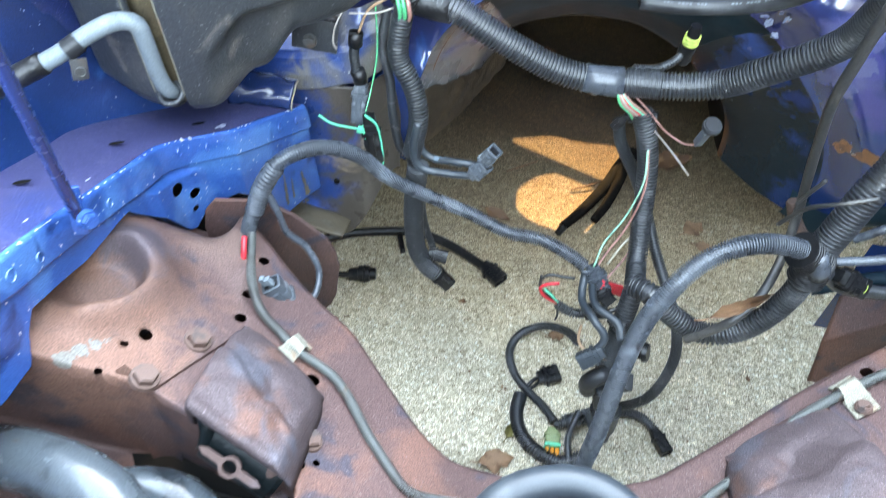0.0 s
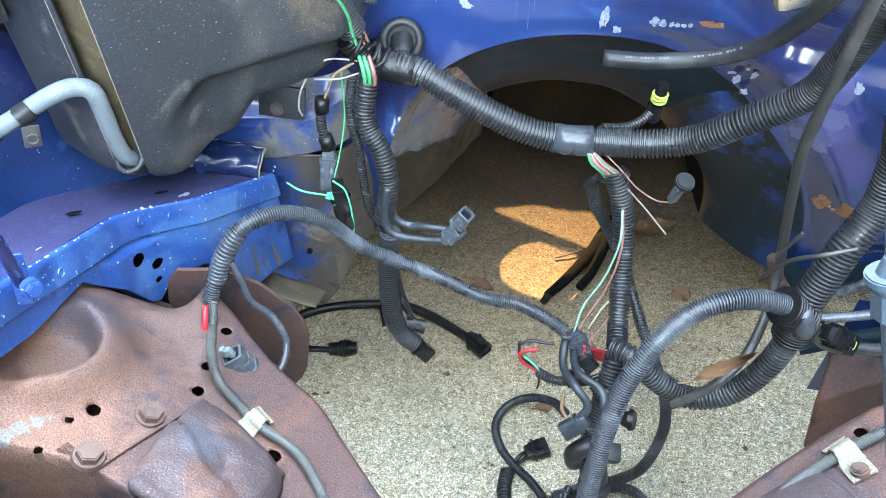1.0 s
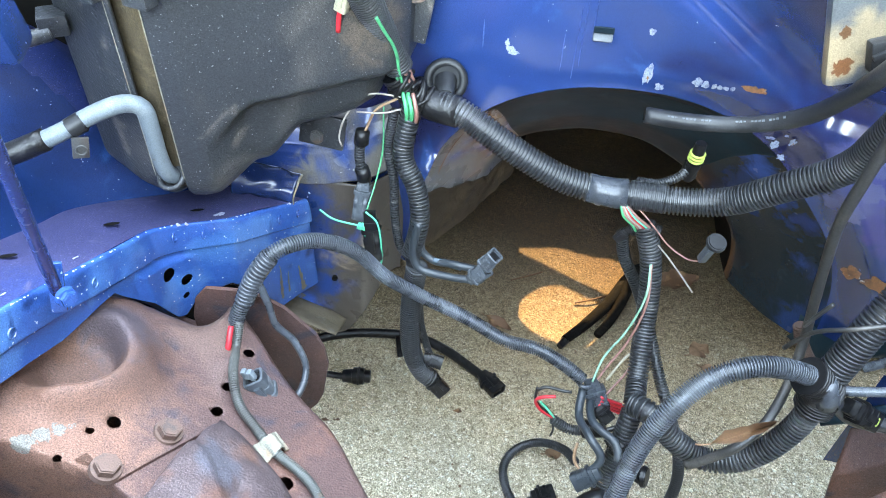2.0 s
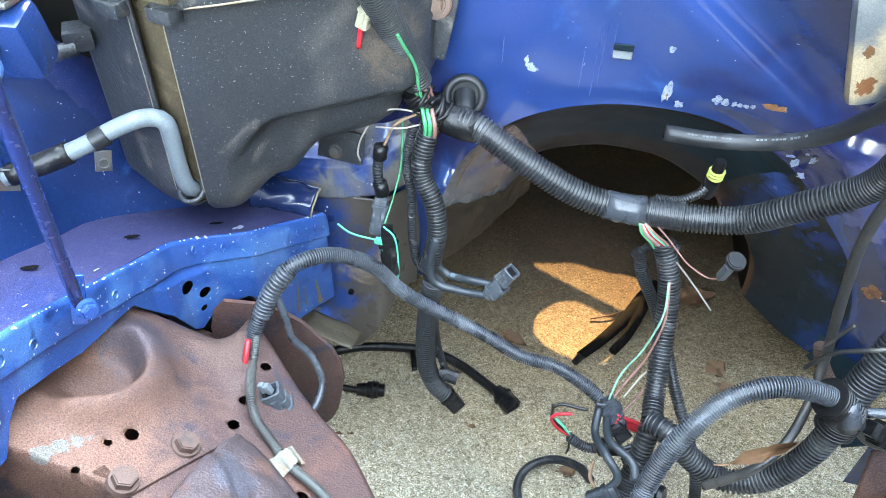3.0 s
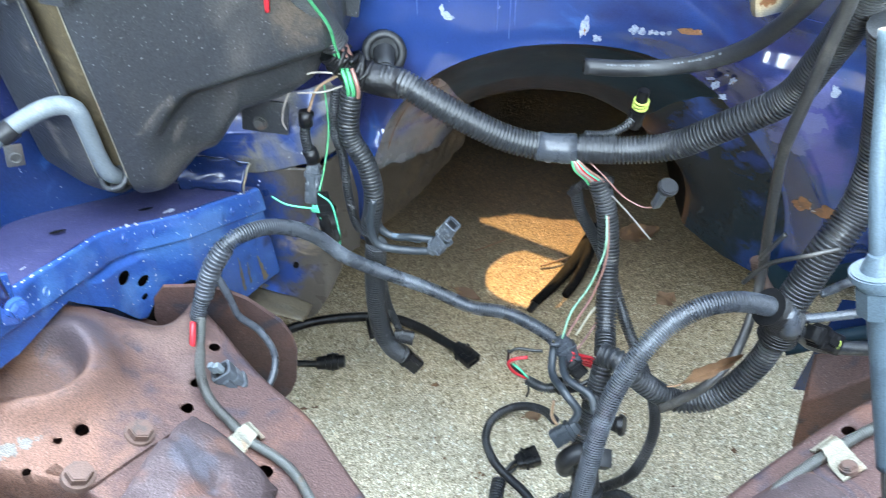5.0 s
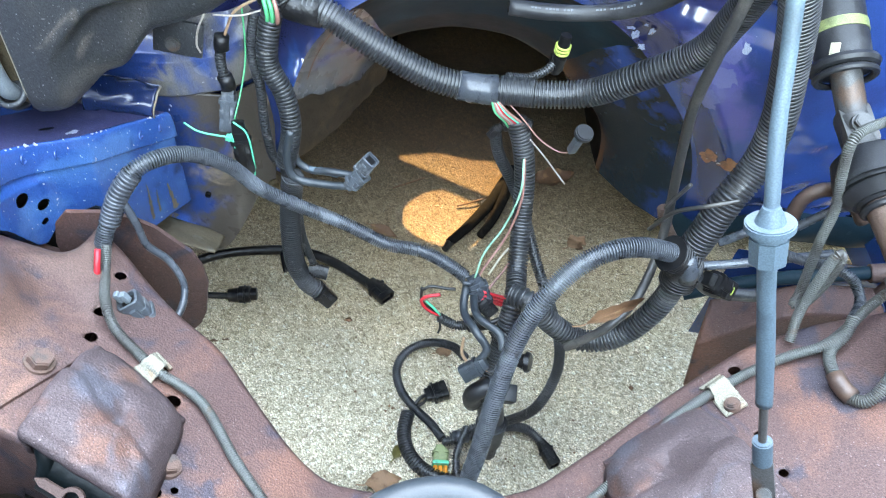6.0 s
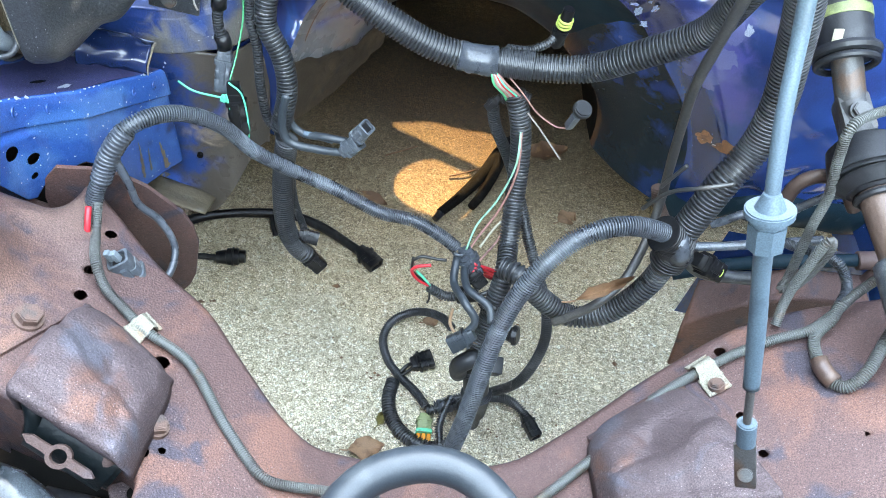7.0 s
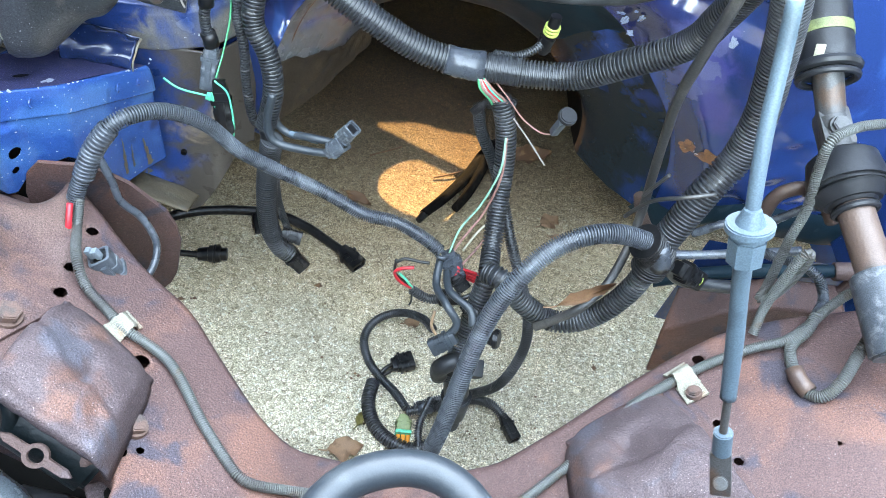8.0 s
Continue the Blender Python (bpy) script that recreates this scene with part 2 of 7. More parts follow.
PURPLE = material("dusty_blue_overspray", (0.030, 0.034, 0.095), 0.6, 0.0, (0.012, 0.030, 0.115), 0.4, 6.0, (0.050, 0.053, 0.115), 0.4, 30.0,
                  bump=0.7, bump_scale=620.0, specks=(0.22, 0.21, 0.31), speck_scale=700.0, speck_at=0.67, grain=0.5, spec=0.25)
FENDER = material("glossy_fender_blue", (0.003, 0.024, 0.095), 0.22, 0.0, (0.004, 0.014, 0.052), 0.5, 4.0, (0.006, 0.045, 0.14), 0.35, 11.0,
                  bump=0.15, bump_scale=120.0, coat=0.4, specks=(0.20, 0.24, 0.32), speck_scale=200.0, speck_at=0.725, grain=0.25, spec=0.45)
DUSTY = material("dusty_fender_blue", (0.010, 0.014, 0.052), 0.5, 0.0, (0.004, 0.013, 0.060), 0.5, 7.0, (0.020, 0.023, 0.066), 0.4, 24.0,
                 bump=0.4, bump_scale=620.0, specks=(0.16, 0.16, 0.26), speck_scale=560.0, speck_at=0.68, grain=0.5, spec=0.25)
PRIMER = material("worn_primer_steel", (0.175, 0.165, 0.155), 0.24, 0.15, (0.012, 0.060, 0.22), 0.28, 6.0, (0.10, 0.080, 0.062), 0.40, 17.0,
                  bump=0.2, bump_scale=120.0, coat=0.3, specks=(0.55, 0.55, 0.55), speck_scale=140.0, speck_at=0.72, grain=0.3,
                  spots=[((-0.435, 0.50, 0.60), 0.060, (0.008, 0.045, 0.19)), ((-0.395, 0.505, 0.615), 0.030, (0.008, 0.045, 0.19))])
CHEEK = material("stained_tunnel_side", (0.135, 0.140, 0.150), 0.28, 0.1, (0.016, 0.055, 0.200), 0.46, 7.0, (0.095, 0.060, 0.040), 0.40, 16.0,
                 bump=0.2, bump_scale=110.0, specks=(0.30, 0.30, 0.30), speck_scale=140.0, speck_at=0.73, grain=0.3)
TOE = material("stained_toe_board", (0.062, 0.050, 0.042), 0.3, 0.0, (0.015, 0.09, 0.36), 0.34, 7.0, (0.20, 0.15, 0.11), 0.40, 15.0,
               bump=0.25, bump_scale=120.0, grain=0.3, spec=0.3,
               spots=[((-0.405, 0.485, 0.50), 0.080, (0.004, 0.030, 0.120)), ((-0.400, 0.485, 0.42), 0.066, (0.005, 0.036, 0.135)), ((-0.352, 0.485, 0.373), 0.030, (0.006, 0.036, 0.14)), ((-0.341, 0.475, 0.315), 0.010, (0.008, 0.038, 0.15)), ((-0.409, 0.475, 0.360), 0.015, (0.16, 0.135, 0.105)), ((-0.395, 0.475, 0.350), 0.010, (0.14, 0.12, 0.095))])
SEALER = material("black_seam_sealer", (0.0062, 0.0180, 0.0260), 0.40, 0.0, (0.0100, 0.0290, 0.0400), 0.5, 9.0, (0.018, 0.036, 0.046), 0.28, 30.0,
                  bump=0.25, bump_scale=60.0, spec=0.06)
# near-black underbody; its colour also stands for the shade of voids and holes
DARK = material("dark_underbody_and_void_shade", (0.006, 0.0055, 0.005), 0.85, 0.0, (0.016, 0.011, 0.008), 0.35, 10.0, bump=0.3, bump_scale=80.0, spec=0.05)
LOOM = material("black_split_loom", (0.020, 0.0225, 0.0255), 0.36, 0.0, (0.046, 0.049, 0.053), 0.45, 18.0, (0.088, 0.088, 0.086), 0.30, 60.0, bump=0.1, bump_scale=300.0, grain=0.5, spec=0.5)
LOOM_GREY = material("sun_faded_split_loom", (0.040, 0.047, 0.056), 0.28, 0.0, (0.095, 0.11, 0.125), 0.5, 14.0, (0.02, 0.02, 0.023), 0.35, 50.0, bump=0.1, bump_scale=300.0, grain=0.35, spec=0.45)
LOOM_DUSTY = material("dusty_grey_conduit", (0.088, 0.093, 0.087), 0.5, 0.0, (0.055, 0.053, 0.049), 0.5, 20.0, (0.105, 0.078, 0.058), 0.35, 35.0, bump=0.2, bump_scale=300.0, grain=0.4, spec=0.42)
TAPE = material("black_cloth_tape", (0.0060, 0.0062, 0.0070), 0.36, 0.0, (0.018, 0.018, 0.020), 0.4, 40.0, bump=0.6, bump_scale=160.0, spec=0.34)
HOSE = material("matt_hose_rubber", (0.020, 0.027, 0.033), 0.46, 0.0, (0.034, 0.042, 0.048), 0.45, 20.0, bump=0.1, bump_scale=300.0, grain=0.2)
HOSE_DUSTY = material("dusty_thin_hose", (0.028, 0.028, 0.028), 0.42, 0.0, (0.060, 0.056, 0.051), 0.45, 14.0, (0.022, 0.022, 0.022), 0.4, 40.0, bump=0.3, bump_scale=260.0, grain=0.35)
RUBBER = material("black_rubber", (0.014, 0.015, 0.017), 0.42, 0.0, (0.032, 0.034, 0.037), 0.45, 20.0, bump=0.15, bump_scale=200.0, grain=0.3, spec=0.3)
PLASTIC = material("black_connector_plastic", (0.007, 0.007, 0.008), 0.35, 0.0, (0.02, 0.02, 0.02), 0.4, 50.0, bump=0.08, spec=0.3)
PLASTIC_GREY = material("grey_connector_plastic", (0.055, 0.065, 0.075), 0.4, 0.0, (0.12, 0.13, 0.14), 0.4, 60.0, bump=0.1, grain=0.3, spec=0.3)
HVAC = material("dusty_black_housing", (0.024, 0.027, 0.031), 0.38, 0.0, (0.066, 0.062, 0.060), 0.5, 6.0, (0.095, 0.084, 0.076), 0.32, 16.0,
                bump=0.5, bump_scale=300.0, specks=(0.19, 0.19, 0.195), speck_scale=420.0, speck_at=0.68, grain=0.55, spec=0.42,
                spots=[((0.175, -0.02, 0.17), 0.050, (0.082, 0.064, 0.052))])
FOAM = material("tan_foam_seal", (0.052, 0.036, 0.018), 0.95, 0.0, (0.080, 0.056, 0.030), 0.4, 30.0, bump=0.6, bump_scale=500.0, grain=0.4)
ALUMINIUM = material("chalky_aluminium", (0.125, 0.152, 0.168), 0.5, 0.1, (0.160, 0.188, 0.20), 0.4, 30.0, (0.10, 0.095, 0.085), 0.2, 25.0, bump=0.15, spec=0.15)
STEEL = material("dull_grey_steel", (0.062, 0.062, 0.062), 0.5, 0.25, (0.085, 0.052, 0.038), 0.4, 25.0, bump=0.25, grain=0.3)
CABLE_GREY = material("pale_blue_grey_cable", (0.052, 0.084, 0.106), 0.52, 0.0, (0.036, 0.058, 0.075), 0.4, 14.0, bump=0.15, grain=0.2, spec=0.3)
CLAMP = material("pale_corroded_zinc", (0.195, 0.18, 0.14), 0.7, 0.1, (0.22, 0.15, 0.10), 0.45, 50.0, bump=0.7, bump_scale=400.0, grain=0.4)
LEAF = material("dry_tan_leaf", (0.25, 0.135, 0.075), 0.7, 0.0, (0.15, 0.075, 0.04), 0.5, 40.0, bump=0.3, bump_scale=150.0)
LEAF_DARK = material("dry_brown_leaf", (0.13, 0.06, 0.03), 0.7, 0.0, (0.22, 0.11, 0.05), 0.4, 40.0, bump=0.3, bump_scale=150.0)
LEAF_GREEN = material("dull_olive_leaf", (0.16, 0.13, 0.04), 0.6, 0.0, (0.10, 0.08, 0.03), 0.4, 40.0, bump=0.2)
WALL = material("dark_block_wall", (0.070, 0.062, 0.052), 0.9, 0.0, (0.050, 0.045, 0.040), 0.4, 1.5, bump=0.3, bump_scale=60.0)
MOUNT = material("oily_mount_rubber", (0.003, 0.0052, 0.0060), 0.35, 0.0, (0.007, 0.010, 0.011), 0.5, 40.0, bump=0.5, bump_scale=140.0, grain=0.3, spec=0.15)
ARM = material("glossy_grey_arm", (0.050, 0.062, 0.070), 0.25, 0.0, (0.012, 0.016, 0.019), 0.45, 14.0, (0.080, 0.050, 0.034), 0.2, 20.0, bump=0.3, bump_scale=90.0, grain=0.3)
BAND = material("yellow_green_band", (0.135, 0.155, 0.060), 0.5, 0.0, (0.09, 0.105, 0.045), 0.4, 40.0, bump=0.2, grain=0.3)
SHAFT_RUST = material("pale_shaft_rust", (0.100, 0.062, 0.048), 0.5, 0.1, (0.060, 0.046, 0.042), 0.5, 24.0, bump=0.3, bump_scale=300.0, grain=0.2)
COPPER = material("oxidised_hose_brown", (0.070, 0.042, 0.034), 0.5, 0.1, (0.10, 0.058, 0.042), 0.4, 30.0, bump=0.2)


def wire_paint(name, colour):
    return material(name, colour, 0.4, 0.0, tuple(c * 0.6 for c in colour), 0.3, 60.0, bump=0.0)


W_WHITE, W_GREEN, W_RED = wire_paint("white_wire", (0.30, 0.26, 0.23)), wire_paint("green_wire", (0.02, 0.32, 0.14)), wire_paint("red_wire", (0.50, 0.02, 0.03))
W_TEAL, W_PINK, W_TAN = wire_paint("teal_tie", (0.02, 0.50, 0.30)), wire_paint("pink_wire", (0.26, 0.12, 0.10)), wire_paint("tan_wire", (0.30, 0.18, 0.11))
W_BLACK, W_YELLOW, W_ORANGE = wire_paint("black_wire", (0.01, 0.01, 0.01)), wire_paint("yellow_seal", (0.36, 0.44, 0.10)), wire_paint("orange_lock", (0.60, 0.20, 0.02))
W_MINT, STUB = wire_paint("pale_mint_wire", (0.16, 0.36, 0.25)), material("dirty_cloth_sleeve", (0.0045, 0.004, 0.0035), 0.9, 0.0, (0.011, 0.009, 0.007), 0.5, 60.0, bump=0.8, bump_scale=240.0, grain=0.4, spec=0.08)
W_SAGE, W_BONE = wire_paint("sage_connector", (0.22, 0.26, 0.12)), wire_paint("bone_connector", (0.27, 0.245, 0.18))


# ---- making ----
def thing(name, at, label, category, group="", kind=""):
    ob = new(name)
    ob.empty_display_size = 0.05
    ob.location = at
    return tagged(ob, label, category, group, kind)


def finish(name, verts, faces, mat, parent=None, label="", smooth=True):
    """Links vertices and faces in world places as one mesh, under a parent where one is given."""
    me = bpy.data.meshes.new(name)
    me.from_pydata([tuple(map(float, v)) for v in verts], [], faces)
    if smooth:
        me.shade_smooth()
    me.materials.append(mat)
    ob = new(name, me)
    if parent is not None:
        up = parent
        ob.parent = parent
        base = Vector((0, 0, 0))
        while up is not None:
            base += up.location
            up = up.parent
        me.transform(Matrix.Translation(-base))
    if label:
        tagged(ob, label)
    return ob


def part(name, bm, mat, parent, label="", smooth=True):
    """Links a bmesh in world places as one mesh under a thing or a part."""
    bm.normal_update()
    bm.verts.ensure_lookup_table()
    for k, v in enumerate(bm.verts):
        v.index = k
    verts = [v.co.copy() for v in bm.verts]
    faces = [[v.index for v in f.verts] for f in bm.faces]
    bm.free()
    ob = finish(name, verts, faces, mat, parent, label, smooth)
    if smooth:
        ob.data.set_sharp_from_angle(angle=radians(42))
    return ob


def spline(points, step):
    """A smooth line through the points, at even steps."""
    p = [Vector(q) for q in points]
    if len(p) == 2:
        p = [p[0], (p[0] + p[1]) / 2, p[1]]
    p = [2 * p[0] - p[1]] + p + [2 * p[-1] - p[-2]]
    fine = []
    for a, b, c, d in zip(p, p[1:], p[2:], p[3:]):
        for k in range(24):
            t = k / 24
            fine.append(0.5 * (2 * b + (c - a) * t + (2 * a - 5 * b + 4 * c - d) * t * t + (3 * b - a - 3 * c + d) * t ** 3))
    fine.append(p[-2])
    run = [0.0]
    for a, b in zip(fine, fine[1:]):
        run.append(run[-1] + (b - a).length)
    count = max(3, int(run[-1] / step) + 1)
    out, k = [], 0
    for i in range(count):
        s = run[-1] * i / (count - 1)
        while k < len(run) - 2 and run[k + 1] < s:
            k += 1
        w = (s - run[k]) / max(1e-9, run[k + 1] - run[k])
        out.append(fine[k].lerp(fine[k + 1], w))
    return out


def tube(name, points, r, mat, parent=None, label="", ribs=0.0, depth=0.28, segs=14, taper=None, seam=False):
    """A cable, hose or pipe along a smooth line. ribs: the distance of its corrugations in metres, 0 for a plain one."""
    step = ribs if ribs else max(r * 0.8, 0.004)
    base = spline(points, step)
    line = [(c, 1.0) for c in base]
    if ribs:
        depth = min(depth, 0.0030 / r)
        # each corrugation: a narrow groove with steep sides, then a broad ridge
        line = []
        for p, q in zip(base, base[1:]):
            line += [(p.lerp(q, 0.02), 1.0 - depth), (p.lerp(q, 0.40), 1.0 - depth), (p.lerp(q, 0.45), 0.97), (p.lerp(q, 0.57), 1.0), (p.lerp(q, 0.85), 1.0), (p.lerp(q, 0.97), 0.97)]
    verts, faces, up = [], [], None
    for i, (c, k0) in enumerate(line):
        d = (line[min(i + 1, len(line) - 1)][0] - line[max(i - 1, 0)][0]).normalized()
        if up is None:
            up = d.orthogonal().normalized()
        up = (up - d * up.dot(d)).normalized()
        side = d.cross(up)
        rr = r * k0
        rr *= 1.0 + 0.025 * math.sin(i * 0.37) if not ribs else 1.0
        if taper:
            rr *= taper(i / (len(line) - 1))
        for k in range(segs):
            a = 2 * math.pi * k / segs
            verts.append(c + rr * (math.cos(a) * up + math.sin(a) * side))
    for i in range(len(line) - 1):
        for k in range(segs):
            j = (k + 1) % segs
            faces.append([i * segs + k, i * segs + j, (i + 1) * segs + j, (i + 1) * segs + k])
    faces.append(list(range(segs))[::-1])
    faces.append([(len(line) - 1) * segs + k for k in range(segs)])
    ob = finish(name, verts, faces, mat, parent, label)
    if ribs:
        ob.data.set_sharp_from_angle(angle=radians(38))
    return ob


def boxed(bm, size, m, bevel=0.0015):
    """A bevelled block of that size at the pose m, added to bm."""
    got = bmesh.ops.create_cube(bm, size=1.0, matrix=m @ Matrix.Diagonal((*size, 1)))
    edges = list({e for v in got["verts"] for e in v.link_edges})
    if bevel:
        bmesh.ops.bevel(bm, geom=edges, offset=bevel, segments=2, affect="EDGES", profile=0.6)


def rod(bm, a, b, r1, r2=None, segs=16, bevel=0.0):
    """A capped round bar from a to b, added to bm."""
    a, b = Vector(a), Vector(b)
    d = b - a
    m = Matrix.Translation((a + b) / 2) @ d.to_track_quat("Z", "Y").to_matrix().to_4x4()
    got = bmesh.ops.create_cone(bm, cap_ends=True, segments=segs, radius1=r1, radius2=r1 if r2 is None else r2, depth=d.length, matrix=m)
    if bevel:
        caps = [e for v in got["verts"] for e in v.link_edges if len([f for f in e.link_faces if len(f.verts) > 4]) == 1]
        bmesh.ops.bevel(bm, geom=list(set(caps)), offset=bevel, segments=2, affect="EDGES")


def facing(at, along, up=(0, 0, 1)):
    """A pose at a place whose x axis runs along a direction, z near up."""
    x = Vector(along).normalized()
    z = Vector(up)
    z = (z - x * z.dot(x)).normalized()
    y = z.cross(x)
    return Matrix.Translation(at) @ Matrix((x, y, z)).transposed().to_4x4()


def ring(bm, at, axis, r, thick, segs=28, side=10):
    """A rounded ring, added to bm."""
    q = Vector(axis).normalized().to_track_quat("Z", "Y")
    rows = []
    for i in range(segs):
        a = 2 * math.pi * i / segs
        c = Vector((math.cos(a), math.sin(a), 0))
        rows.append([bm.verts.new(Vector(at) + q @ (c * (r + thick * math.cos(2 * math.pi * k / side)) + Vector((0, 0, thick * math.sin(2 * math.pi * k / side))))) for k in range(side)])
    for i in range(segs):
        for k in range(side):
            bm.faces.new((rows[i][k], rows[(i + 1) % segs][k], rows[(i + 1) % segs][(k + 1) % side], rows[i][(k + 1) % side]))


def hex_bolt(parent, at, normal, across=0.018, high=0.008, washer=True, mat=None):
    """A hexagon head on its flange."""
    bm = bmesh.new()
    nrm = Vector(normal).normalized()
    at = Vector(at)
    if washer:
        rod(bm, at - nrm * 0.002, at + nrm * 0.003, across * 0.72, across * 0.66, 20)
    rod(bm, at, at + nrm * high, across * 0.577, across * 0.545, 6, 0.0012)
    return part("bolt", bm, mat or BOLT, parent)


def grid(name, f, nu, nv, mat, parent=None, label="", keep=None, thick=0.0):
    """A sheet from a function of u and v in 0..1; keep says which cells stay; thick gives it a back."""
    verts = [Vector(f(i / nu, j / nv)) for i in range(nu + 1) for j in range(nv + 1)]
    faces = []
    for i in range(nu):
        for j in range(nv):
            a = i * (nv + 1) + j
            cell = [a, a + nv + 1, a + nv + 2, a + 1]
            if keep is None or keep(sum((verts[k] for k in cell), Vector()) / 4):
                faces.append(cell)
    ob = finish(name, verts, faces, mat, parent, label)
    if thick:
        s = ob.modifiers.new("thickness", "SOLIDIFY")
        s.thickness, s.offset = thick, 0.0
    return ob


def smooth_step(a, b, x):
    t = min(1.0, max(0.0, (x - a) / (b - a)))
    return t * t * (3 - 2 * t)


def along(rows, y):
    """Values between rows of (y, a, b, ...), read at y."""
    if y <= rows[0][0]:
        return rows[0][1:]
    for p, q in zip(rows, rows[1:]):
        if y <= q[0]:
            w = (y - p[0]) / (q[0] - p[0])
            return tuple(a + (b - a) * w for a, b in zip(p[1:], q[1:]))
    return rows[-1][1:]


# ---- ground ----
def build_ground():
    def f(u, v):
        x, y = (u * 2 - 1), (v * 2 - 1)
        x, y = 60 * x * abs(x) ** 2, 60 * y * abs(y) ** 2 + 0.8
        h = 0.002 * noise.noise((x * 3, y * 3, 0)) if abs(x) < 3 and abs(y) < 3 else 0.0
        return (x, y, h)
    tagged(grid("ground", f, 120, 120, CONCRETE), "pale exposed-aggregate concrete slab with stains and painted shade under the tunnel", "ground", kind="structure")


build_ground()


def sky_block_walls():
    """Plain unseen walls added at the sides and behind the camera to block low sky light."""
    for name, size, at in (("sky_block_south", (12.0, 0.2, 1.8), (0, -6.0, 0.9)), ("sky_block_east", (0.2, 12.0, 4.6), (3.3, -0.1, 2.3)), ("sky_block_west", (0.2, 12.0, 5.2), (-3.3, -0.1, 2.6))):
        bm = bmesh.new()
        bmesh.ops.create_cube(bm, size=1.0, matrix=pose(*at) @ Matrix.Diagonal((*size, 1)))
        bmesh.ops.bevel(bm, geom=bm.edges[:], offset=0.01, segments=1, affect="EDGES")
        me = bpy.data.meshes.new(name)
        bm.to_mesh(me)
        bm.free()
        me.materials.append(WALL)
        tagged(new(name, me), "plain dark wall added out of view to block low sky", "wall", kind="structure")


sky_block_walls()


# ---- frame: two rails and the crossmember between them ----
BACK = [(-0.60, 0.58), (-0.44, 0.590), (-0.415, 0.572), (-0.375, 0.545), (-0.335, 0.505), (-0.30, 0.475), (-0.25, 0.445), (-0.20, 0.385), (-0.157, 0.335), (-0.12, 0.310), (-0.06, 0.312),
        (0.06, 0.312), (0.105, 0.318), (0.18, 0.362), (0.24, 0.402), (0.30, 0.438), (0.35, 0.462), (0.42, 0.474), (0.60, 0.47)]


def back_edge(x):
    return sum(along(BACK, x + d)[0] for d in (-0.012, 0, 0.012)) / 3


def rail_height(x, y):
    a = math.sqrt(x * x + 0.02 ** 2)
    z = 0.46 + 0.48 * a - 0.2 * y
    z += 0.004 * noise.noise((x * 9, y * 9, 1.0))
    z -= 0.17 * smooth_step(0.262, 0.248, max(y + 0.39 * (x + 0.30), y - 0.046)) * smooth_step(-0.262, -0.285, x)
    if x < -0.3:
        # the rolled rim of the spring tower, with a lower pocket inside it
        d = math.hypot(x + 0.500, (y - 0.418))
        z += 0.027 * math.exp(-((d - 0.058) / 0.018) ** 2) * smooth_step(-0.52, -0.47, x)
        z -= 0.028 * smooth_step(0.056, 0.026, d)
        z -= 0.10 * smooth_step(0.505, 0.600, y) * smooth_step(-0.400, -0.440, x)
        # shallow dents
        z -= 0.006 * math.exp(-(((x + 0.41) / 0.03) ** 2 + ((y - 0.46) / 0.04) ** 2))
    return z


HOLES = [(-0.434, 0.362, 0.0060), (-0.448, 0.346, 0.004), (-0.363, 0.421, 0.0062), (-0.366, 0.457, 0.006), (-0.268, 0.270, 0.0045), (-0.252, 0.276, 0.0035), (-0.374, 0.390, 0.0055),
         (-0.363, 0.513, 0.006), (-0.277, 0.371, 0.0075), (-0.266, 0.27, 0.005), (0.321, 0.438, 0.0062), (0.326, 0.307, 0.0045), (0.318, 0.352, 0.0048), (0.413, 0.317, 0.0030), (-0.457, 0.309, 0.004)]


def build_frame():
    frame_thing = thing("pickup_truck", (0, 0.3, 0.0), "blue pickup truck with empty engine bay and rusty frame", "truck")

    def sheet(name, x0, x1, label=""):
        nu, nv = int((x1 - x0) / 0.0025), 190
        front = 0.06
        verts, faces = [], []
        for i in range(nu + 1):
            x = x0 + (x1 - x0) * i / nu
            yb = back_edge(x)
            col = []
            for j in range(nv + 1):
                y = front + (yb - front) * j / nv
                col.append((x, y, rail_height(x, y)))
            z = rail_height(x, yb)
            for k in range(1, 6):
                a = math.pi / 2 * k / 5
                col.append((x, yb + 0.012 * math.sin(a), z - 0.012 * (1 - math.cos(a))))
            col += [(x, yb + 0.012, z - 0.04), (x, yb + 0.008, z - 0.085), (x, yb - 0.05, z - 0.09), (x, front, z - 0.10)]
            verts += col
        per = len(verts) // (nu + 1)
        pts = [Vector(v) for v in verts]
        away = [min(math.hypot(p.x - hx, p.y - hy) - hr for hx, hy, hr in HOLES) if k % per <= nv else 1.0 for k, p in enumerate(pts)]
        for i in range(nu):
            for j in range(per - 1):
                c = i * per + j
                cell = [c, c + per, c + per + 1, c + 1]
                if not all(away[k] < 0 for k in cell):
                    faces.append(cell)
        for k in {k for f in faces for k in f if away[k] < 0}:
            p = pts[k]
            hx, hy, hr = min(HOLES, key=lambda h: math.hypot(p.x - h[0], p.y - h[1]) - h[2])
            d = Vector((p.x - hx, p.y - hy)).normalized() * hr
            pts[k] = Vector((hx + d.x, hy + d.y, p.z - 0.0015))
        return finish(name, pts, faces, RUST, frame_thing, label)

    sheet("rail", -0.60, -0.12)
    sheet("crossmember", -0.12, 0.105)
    sheet("rail", 0.105, 0.62)
    return frame_thing


FRAME = build_frame()


